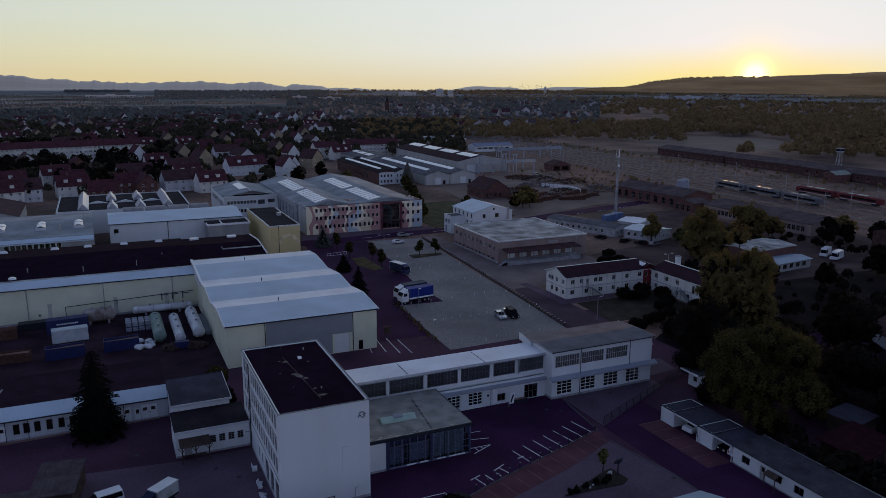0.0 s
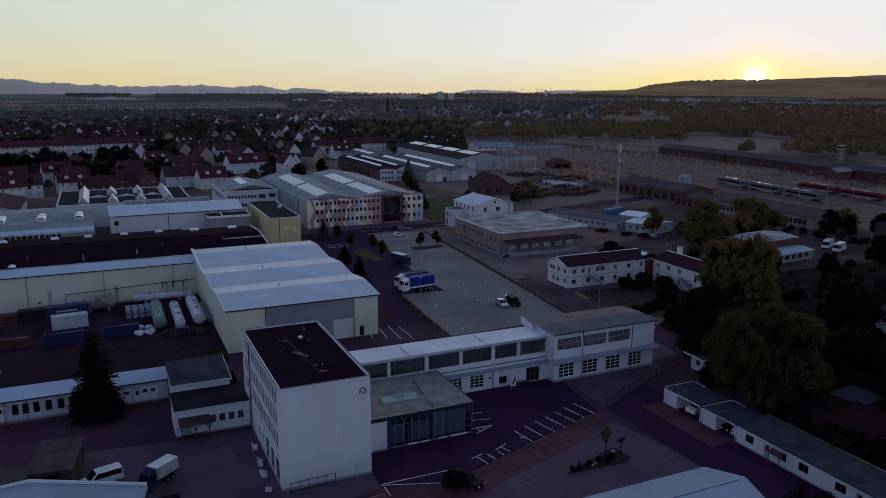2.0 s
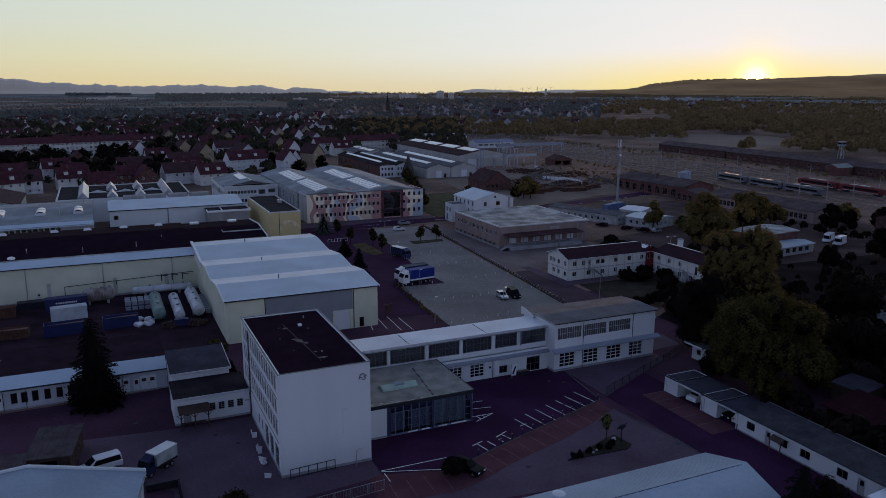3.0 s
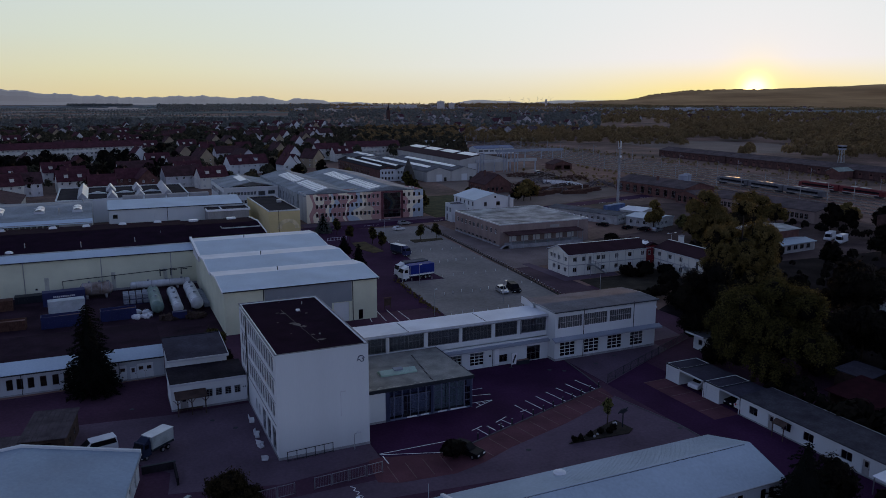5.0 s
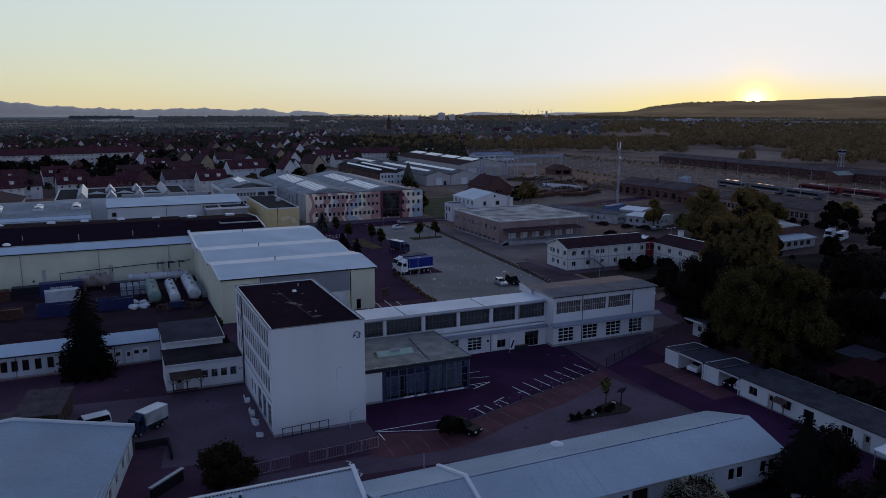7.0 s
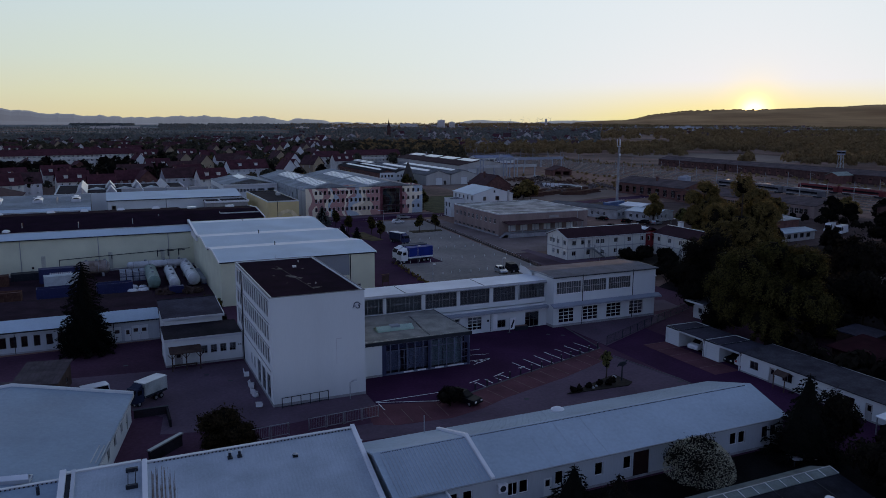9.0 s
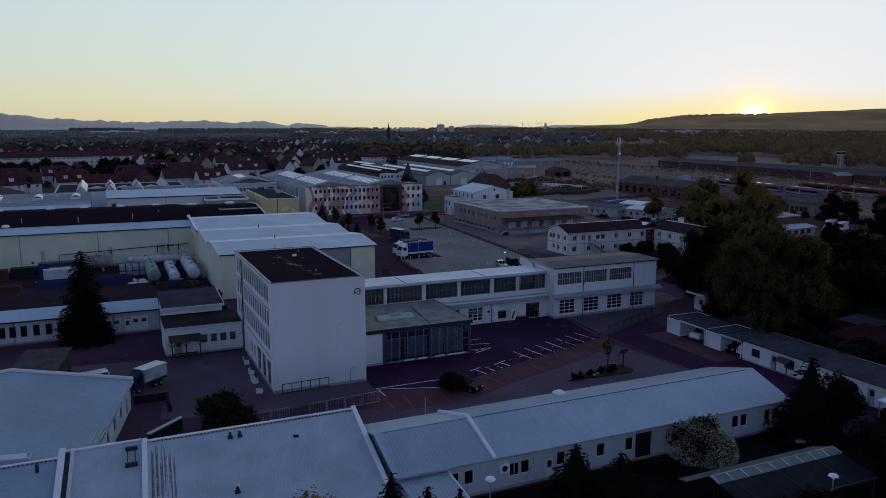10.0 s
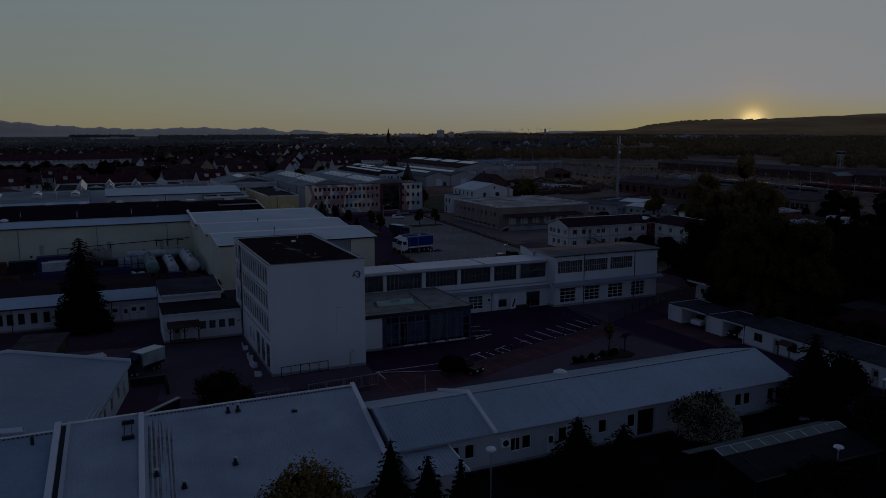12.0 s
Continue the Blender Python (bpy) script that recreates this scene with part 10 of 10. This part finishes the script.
def container(at, l, material, label, h=2.4, open_top=False, bars=False, w=2.4):
    root = thing("container", at, label, "container", "yard containers")
    if open_top:
        part("body", Mesh().box(0, l, 0, 0.1, 0, h).box(0, l, w - 0.1, w, 0, h).box(0, 0.1, 0.1, w - 0.1, 0, h).box(l - 0.1, l, 0.1, w - 0.1, 0, h).box(0.1, l - 0.1, 0.1, w - 0.1, 0, 0.3), material, root)
        part("load", Mesh().slab([(0.1, 0.1, h * 0.7), (l - 0.1, 0.1, h * 0.65), (l - 0.1, w - 0.1, h * 0.8), (0.1, w - 0.1, h * 0.7)], (0, 0, 0.1)), EARTH, root)
    else:
        part("body", Mesh().box(0, l, 0, w, 0, h), material, root)
        part("roof", Mesh().box(-0.03, l + 0.03, -0.03, w + 0.03, h, h + 0.06), material, root)
    rib = Mesh()
    n = int(l / 0.6)
    for k in range(n + 1):
        x = 0.05 + (l - 0.1) * k / n
        rib.box(x - 0.06, x + 0.06, -0.07, -0.003, 0.15, h)
    part("ribs", rib, material, root)
    if bars:
        m = Mesh()
        for k in range(12):
            m.box(l * 0.25 + 0.36 * k, l * 0.25 + 0.36 * k + 0.22, -0.10, -0.072, h * 0.62, h * 0.62 + 0.35)
        part("lettering", m, WHITEPAINT, root, "pale bars of lettering")
    return root


container(pose(-31.2, 91.6, 0.05, 0, 0, 4), 8.4, BLUE, "dark blue container with pale lettering bars", 3.0, False, True)
container(pose(-29.8, 84.4, 0.05, 0, 0, 5), 7.0, mat("white_box_steel", (0.50, 0.54, 0.55), 0.6, var=0.2), "white ribbed container in the yard", 2.7)
container(pose(-30.6, 73.6, 0.05, 0, 0, 2), 7.2, BLUE, "open blue skip with pale rubble", 2.4, True)
container(pose(-19.9, 74.4, 0.05, 0, 0, 2), 6.8, BLUE, "open blue skip with dark load", 2.3, True)
container(pose(-40.0, 75.2, 0.05, 0, 0, -3), 6.6, RUST, "open rusty skip in the yard", 1.9, True)
container(pose(-43.5, 91.0, 0.05, 0, 0, 3), 6.6, RUST, "rusty container at the yard edge", 2.2)
container(pose(-37.0, 96.5, 0.05, 0, 0, 3), 5.6, DARKSTEEL, "low dark container by the hall wall", 1.5)
rnd = random.Random(5)
bag_me = Mesh().lathe([(0, 0.45), (0.25, 0.62), (0.6, 0.6), (0.85, 0.3)], 9).done("bag", WHITEPAINT)
for i in range(16):
    tagged(solid("bulk_bag", bag_me, None, "crumpled white bulk bag in the yard", "bag", "bulk bags", at=pose(-12.0 + rnd.uniform(-1.6, 2.0), 75.5 + rnd.uniform(-2.2, 3.0), 0.05, 0, 0, rnd.uniform(0, 90)) @ Matrix.Scale(rnd.uniform(0.6, 1.1), 4)))


def crate(at, s, label):
    c = thing("pallet_crate", at, label, "crate", "pallet crates")
    part("tub", Mesh().box(0, s, 0, s, 0.15, 1.05), mat("cloudy_plastic", (0.30, 0.33, 0.37), 0.5, var=0.3, scale=1.0, fine=6), c)
    part("pallet", Mesh().box(-0.05, s + 0.05, -0.05, s + 0.05, 0, 0.14), BLUE, c)
    part("cage", Mesh().box(-0.02, s + 0.02, -0.03, -0.003, 0.35, 0.42).box(-0.02, s + 0.02, -0.03, -0.003, 0.75, 0.82).box(s * 0.5 - 0.03, s * 0.5 + 0.03, -0.03, -0.003, 0.15, 1.05), GALV, c)
    return c


c0 = crate(pose(-15.2, 86.5, 0.05), 1.1, "stacked liquid tote on blue pallet")
for i in range(4):
    for j in range(3):
        for z in range(2):
            if i or j or z:
                copy_thing(c0, pose(-15.2 + 1.35 * i, 86.5 + 1.5 * j, 0.05 + 1.07 * z))
for i in range(9):
    copy_thing(c0, pose(0.75, 77.5 + 1.55 * i, 0.05, 0, 0, 2 * (i % 3)))
heap(pose(-2.0, 71.0, 0.05), 1.6, 0.5, 91, WOOD, "heap of broken boards before the tanks")
heap(pose(-7.2, 71.6, 0.05), 1.2, 0.4, 92, WOOD, "heap of broken boards before the tanks")

# low retaining walls and dark bay beside the white shed
lw = thing("low_wall", pose(-13.3, -8.6, 0.03, 0, 0, 44), "short dark retaining wall with a pale coping", "wall")
part("body", Mesh().box(-2.4, 2.4, -0.15, 0.15, 0, 1.3), ROOFDARK, lw)
part("coping", Mesh().box(-2.5, 2.5, -0.25, 0.25, 1.3, 1.45), STEEL, lw)
db = thing("ramp_wall", pose(-16.0, 3.2, 0.03), "dark retaining wall of the sunken loading bay", "wall")
part("body", Mesh().box(0, 3.9, 0, 0.25, 0, 0.95).box(3.65, 3.9, -4.5, 0, 0, 0.95), ROOFDARK, db)
part("coping", Mesh().box(-0.05, 3.95, -0.05, 0.3, 0.95, 1.02), DARKSTEEL, db)


# ---------------------------------------------------------------- fences, posts, lamps
def railing(at, l, h, n, label, material, group="", mesh_fill=False):
    root = thing("fence", at, label, "fence", group)
    for k in range(n + 1):
        part("post", Mesh().box(l * k / n - 0.04, l * k / n + 0.04, -0.04, 0.04, 0, h), material, root)
    for z in (h - 0.08, 0.12):
        part("rail", Mesh().box(0, l, -0.025, 0.025, z, z + 0.07), material, root)
    if mesh_fill:
        m = Mesh()
        for k in range(int(l / 0.2)):
            m.box(0.1 + 0.2 * k, 0.115 + 0.2 * k, -0.01, 0.01, 0.18, h - 0.08)
        tagged(part("wire_mesh", m, material, root), kind="stuff")
    return root


railing(pose(0.9, -0.75, 0.05, 0, 0, 4), 6.0, 1.35, 5, "dark steel railing before the office block", DARKSTEEL, mesh_fill=False)
for k in range(7):
    u = -4.4 + 2.2 * k
    if k != 2:
        railing(pose(u, -9.3 + 0.17 * k, 0.04, 0, 0, 4.5), 2.05, 1.5, 1, "pale mesh fence panel by the works road", GALV, "mesh panels", True)
railing(pose(54.0, 5.2, 0.05, 0, 0, 24.5), 31.0, 1.5, 12, "dark mesh fence along the workshop forecourt", DARKSTEEL, "forecourt fence", True)

# bollards with a rail between car park and paved strip
post0 = thing("bollard", pose(25.5, -4.9, 0.06), "black steel bollard at the car park edge", "bollard", "car park bollards")
part("post", Mesh().box(-0.07, 0.07, -0.07, 0.07, 0, 1.0), DARKSTEEL, post0)
part("cap", Mesh().box(-0.08, 0.08, -0.08, 0.08, 1.0, 1.04), STEEL, post0)
for k in range(1, 13):
    t = k / 12
    copy_thing(post0, pose(25.5 + 25.8 * t, -4.9 + 8.8 * t, 0.06))

# small white marker posts on the lorry park
wp = thing("marker_post", pose(50.6, 66.7, 0.06), "short white marker post on the lorry park", "post", "marker posts")
part("post", Mesh().tube((0, 0, 0), (0, 0, 0.6), 0.07, n=6), WHITEPAINT, wp)
part("foot", Mesh().box(-0.14, 0.14, -0.14, 0.14, 0, 0.05), PLINTH, wp)
for v, u0, u1, n in ((66.5, 52.8, 64.8, 6), (82.3, 48.6, 56.5, 4), (82.8, 59.7, 78.6, 7), (68.2, 70.5, 79.4, 5), (98.8, 66.0, 79.6, 6), (114.8, 64.0, 80.6, 6), (131.6, 60.0, 70.0, 4), (50.2, 47.0, 72.5, 10)):
    for k in range(n):
        copy_thing(wp, pose(u0 + (u1 - u0) * k / max(1, n - 1), v + 0.5 * ((k * 7) % 3 - 1), 0.06))
# timber edge posts of the lorry park
tp = thing("edge_post", pose(76.9, 51.5, 0.06), "low grey timber edge post", "post", "edge posts")
part("post", Mesh().box(-0.09, 0.09, -0.09, 0.09, 0, 0.75), WOOD, tp)
part("cap", Mesh().box(-0.1, 0.1, -0.1, 0.1, 0.75, 0.79), TRIM, tp)
for k in range(1, 64):
    t = k / 63
    v = 51.5 + 105 * t
    copy_thing(tp, pose(76.9 + 8.3 * t + 0.9 * math.sin(t * 2.6), v, 0.06))
ed = Mesh()
for k in range(20):
    t0_, t1_ = k / 20, (k + 1) / 20
    line_mark(ed, (76.9 + 8.3 * t0_ + 0.9 * math.sin(t0_ * 2.6), 51.5 + 105 * t0_), (76.9 + 8.3 * t1_ + 0.9 * math.sin(t1_ * 2.6), 51.5 + 105 * t1_), 0.5, 0.03, 0.14)
solid("kerb", ed, mat("dark_edge_strip", (0.05, 0.048, 0.04), 0.95, var=0.4), "dark planted kerb strip of the lorry park", "kerb", kind="structure")
railing(pose(46.5, 142.0, 0.05, 0, 0, 3), 6.5, 1.0, 6, "white low railing by the planter", WHITEPAINT)


def street_lamp(at, h, label, arm=0.9, lit=False, twin=False):
    root = thing("street_lamp", at, label, "street lamp", "street lamps")
    part("pole", Mesh().tube((0, 0, 0), (0, 0, h), 0.075, 0.05, 8), GALV, root)
    part("arm", Mesh().tube((-arm if twin else 0, 0, h - 0.02), (arm, 0, h + 0.12), 0.04, n=6), GALV, root)
    for s in ((-1, 1) if twin else (1,)):
        head = part("head", Mesh().box(s * arm - 0.3, s * arm + 0.3, -0.14, 0.14, h + 0.06, h + 0.2), TRIM, root)
        part("lens", Mesh().box(s * arm - 0.25, s * arm + 0.25, -0.11, 0.11, h + 0.02, h + 0.055), LAMPGLASS if lit else SKYLIGHT, head)
    return root


street_lamp(pose(9.6, -0.9, 0.05), 2.2, "low arched lamp before the office block", 0.6)
street_lamp(pose(43.9, 51.4, 0.05), 5.6, "slim lamp post at the lorry park", 0.3)
street_lamp(pose(51.2, 77.2, 0.06), 5.0, "slim lamp post on the lorry park", 0.3)
street_lamp(pose(62.0, 54.6, 0.06), 5.0, "slim lamp post on the lorry park", 0.6, True)
street_lamp(pose(64.0, 137.0, 0.06), 6.5, "twin-armed lamp on the lorry park", 1.6, False, True)
street_lamp(pose(86.5, 52.4, 0.05), 5.5, "street lamp by the lodging block", 0.9)
street_lamp(pose(76.5, 29.5, 0.05), 6.5, "white street lamp behind the workshop hall", 0.9)
street_lamp(pose(124, 72, 0.0), 8.5, "street lamp behind the lodging block", 1.2, False, True)


def mushroom_lamp(at, h, label):
    root = thing("garden_lamp", at, label, "lamp", "garden lamps")
    part("pole", Mesh().tube((0, 0, 0), (0, 0, h), 0.06, 0.05, 8), GALV, root)
    hd = part("shade", Mesh().lathe([(h + 0.1, 0.1), (h + 0.14, 0.42), (h + 0.26, 0.36), (h + 0.34, 0.08)], 16), WHITEPAINT, root, "pale mushroom shade")
    part("globe", Mesh().lathe([(h - 0.12, 0.1), (h, 0.15), (h + 0.1, 0.12)], 10), SKYLIGHT, hd)


mushroom_lamp(pose(8.6, -40.8, 0.03), 5.2, "white mushroom lamp in the garden")
mushroom_lamp(pose(36.5, -49.5, 0.03), 3.8, "white mushroom lamp by the open shelter")

sheet = thing("garden_table", pose(45.6, -38.2, 0.04, 0, 0, -18), "low garden table with a pale sheet top", "table")
part("tabletop", Mesh().box(0, 2.6, 0, 1.5, 0.7, 0.78), TRIM, sheet)
for x, y in ((0.15, 0.15), (2.45, 0.15), (2.45, 1.35), (0.15, 1.35)):
    part("leg", Mesh().box(x - 0.05, x + 0.05, y - 0.05, y + 0.05, 0, 0.7), DARKSTEEL, sheet)

# ---------------------------------------------------------------- island with bird figure
strip("planting_bed", [(35.9, -10.9), (45.3, -11.5), (46.6, -10.6), (46.2, -7.2), (44.6, -7.6), (40.0, -9.4)], 0.16, mat("bed_soil", (0.035, 0.028, 0.022), 0.95, var=0.4), "dark planted bed on the works road", "planting bed")
bird = Mesh().tube((0, 0, 0), (0, 0, 2.6), 0.13, 0.1, 8).slab([(-0.9, -0.1, 2.7), (0.1, -0.1, 2.4), (0.9, -0.1, 2.9), (0.3, -0.1, 3.3), (-0.4, -0.1, 3.2)], (0, 0.25, 0)).tube((0.5, 0, 3.0), (0.95, 0, 3.4), 0.16, 0.08, 6).tube((-0.6, 0, 2.9), (-1.0, 0, 2.5), 0.15, 0.05, 6)
solid("figure_on_post", bird, DARKSTEEL, "dark metal figure on a post in the bed", "sculpture", at=pose(45.6, -9.6, 0.16) @ Matrix.Scale(0.82, 4))
stone_me = Mesh().lathe([(0, 0.35), (0.2, 0.42), (0.42, 0.3), (0.55, 0.08)], 7).done("stone", mat("pale_stone", (0.42, 0.42, 0.43), 0.9, var=0.3, fine=12))
for i, (u, v, s) in enumerate(((45.0, -8.6, 0.9), (44.6, -9.0, 0.6), (45.4, -8.3, 0.6), (38.5, -10.4, 0.5), (41.0, -10.2, 0.45), (40.2, -10.6, 0.5))):
    solid("stone", stone_me, None, "pale stone in the planted bed", "stone", "bed stones", at=pose(u, v, 0.14, 0, 0, 40 * i) @ Matrix.Scale(s, 4))
sh = broadleaf(pose(38.0, -10.6, 0.14), 0.8, 1.2, LEAFDARK, "small dark shrub in the bed", 61, 24, 24, 0.1, 0.05, "bed shrubs", name="bush")
for u, v in ((39.8, -10.2), (41.8, -9.9), (43.0, -10.3), (44.0, -9.6), (36.9, -10.8)):
    copy_thing(sh, pose(u, v, 0.14, 0, 0, u * 31))

# white seats along the office wall
se = thing("garden_chair", pose(-1.0, 13.2, 0.05, 0, 0, 80), "white block chair by the office wall", "chair", "white chairs")
part("seat", Mesh().box(-0.5, 0.5, -0.35, 0.35, 0.12, 0.5), WHITEPAINT, se)
part("back", Mesh().slab([(-0.5, 0.25, 0.5), (0.5, 0.25, 0.5), (0.5, 0.38, 1.0), (-0.5, 0.38, 1.0)], (0, 0.1, 0)), WHITEPAINT, se)
part("foot", Mesh().box(-0.4, 0.4, -0.25, 0.25, 0, 0.12), PLINTH, se)
for i, (u, v) in enumerate(((-1.15, 8.8), (-1.25, 8.0), (-1.4, 4.7), (-1.35, 5.6), (-1.6, 0.9))):
    copy_thing(se, pose(u, v, 0.05, 0, 0, 60 + 25 * i) @ Matrix.Scale(0.8, 4))

kb = thing("notice_board", pose(36.0, 60.4, 0.06, 0, 0, 8), "brown timber notice board beside the lane", "notice board")
part("panel", Mesh().box(0.08, 1.5, 0.0, 0.12, 0.7, 2.2), WOOD, kb)
for x in (0.0, 1.5):
    part("post", Mesh().box(x, x + 0.08, 0.0, 0.12, 0, 2.4), WOOD, kb)
part("roof", Mesh().box(-0.15, 1.73, -0.2, 0.32, 2.4, 2.48), RUST, kb)

# banner stand and boards before the workshop
bn = thing("banner_stand", pose(43.2, 17.6, 0.06), "white banner stand with a dark diagonal", "banner")
part("cloth", Mesh().slab([(0, 0, 0.5), (1.0, 0, 0.5), (1.2, 0, 2.5), (0.1, 0, 2.4)], (0, 0.04, 0)), WHITEPAINT, bn)
part("mark", Mesh().slab([(0.25, -0.02, 0.9), (0.5, -0.02, 0.7), (1.0, -0.02, 2.1), (0.75, -0.02, 2.2)], (0, 0.015, 0)), DARKSTEEL, bn)
part("pole", Mesh().tube((0.05, 0, 0), (0.05, 0, 2.6), 0.03), GALV, bn)
part("foot", Mesh().box(-0.25, 0.35, -0.25, 0.25, 0, 0.06), DARKSTEEL, bn)
bx = thing("planter_box", pose(44.8, 18.2, 0.06), "long dark planter box at the workshop wall", "planter")
part("trough", Mesh().box(0, 2.4, 0, 0.7, 0, 0.7), DARKSTEEL, bx)
part("soil", Mesh().box(0.06, 2.34, 0.06, 0.64, 0.7, 0.72), EARTH, bx)

# manhole covers
mh = Mesh().lathe([(0, 0.35), (0.01, 0.35)], 14).done("manhole_cover", DARKSTEEL)
for u, v in ((-6.0, 16.0), (-3.4, 12.2), (30.2, -10.2), (50.6, 12.6), (57.6, 13.4), (63.0, 15.5), (52.8, -13.0), (48.6, 14.0), (-16.2, 24.8)):
    solid("manhole_cover", mh, None, "round dark iron manhole cover", "manhole cover", "manhole covers", "structure", at=pose(u, v, 0.066))

# carport with red roof, dark sheds and house at the garden side
rc = thing("open_garage", pose(77.0, -24.0, 0.0, 0, 0, 10), "open timber garage with a dark red roof", "garage")
part("roof", Mesh().slab([(-0.4, -0.5, 2.9), (10, -0.5, 2.9), (10, 7, 3.5), (-0.4, 7, 3.5)], (0, 0, 0.15)), mat("dark_red_roof_sheet", (0.030, 0.007, 0.012), 0.9, var=0.3, spec=0.03), rc)
part("back_wall", Mesh().box(0, 9.6, 6.2, 6.5, 0, 3.3), WOOD, rc)
for k in range(4):
    part("pier", Mesh().box(3.1 * k, 3.1 * k + 0.35, 0, 0.35, 0, 2.9), WOOD, rc)
gs = thing("garden_shed", pose(87.0, -15.5, 0.0, 0, 0, 10), "dark garden shed with a pale sheet roof", "shed")
part("body", Mesh().box(0, 6, 0, 5, 0, 2.6), WOOD, gs)
part("roof", Mesh().slab([(-0.3, -0.3, 2.6), (6.3, -0.3, 2.6), (6.3, 5.3, 2.9), (-0.3, 5.3, 2.9)], (0, 0, 0.1)), SLATE, gs)
gable_shed("cottage", pose(129.6, 9.6, 0, 0, 0, -28), 7.5, 9, 3.0, 2.3, WHITE, BROWNTILE, "small white cottage with a dark brown roof", "y", {"S": [(1.2, 0.9, 1.1, 1.2, "dark", 2, 1)]})
gable_shed("brick_shed", pose(216, 66, 0, 0, 0, 3), 14, 12, 7.0, 1.8, DARKBRICK, ROOFDARK, "sooty brick building beside the railway yard", "x", {"S": [(1.5 + 3.4 * i, 1.0, 1.4, 1.4, "dark", 2, 1) for i in range(3)]})
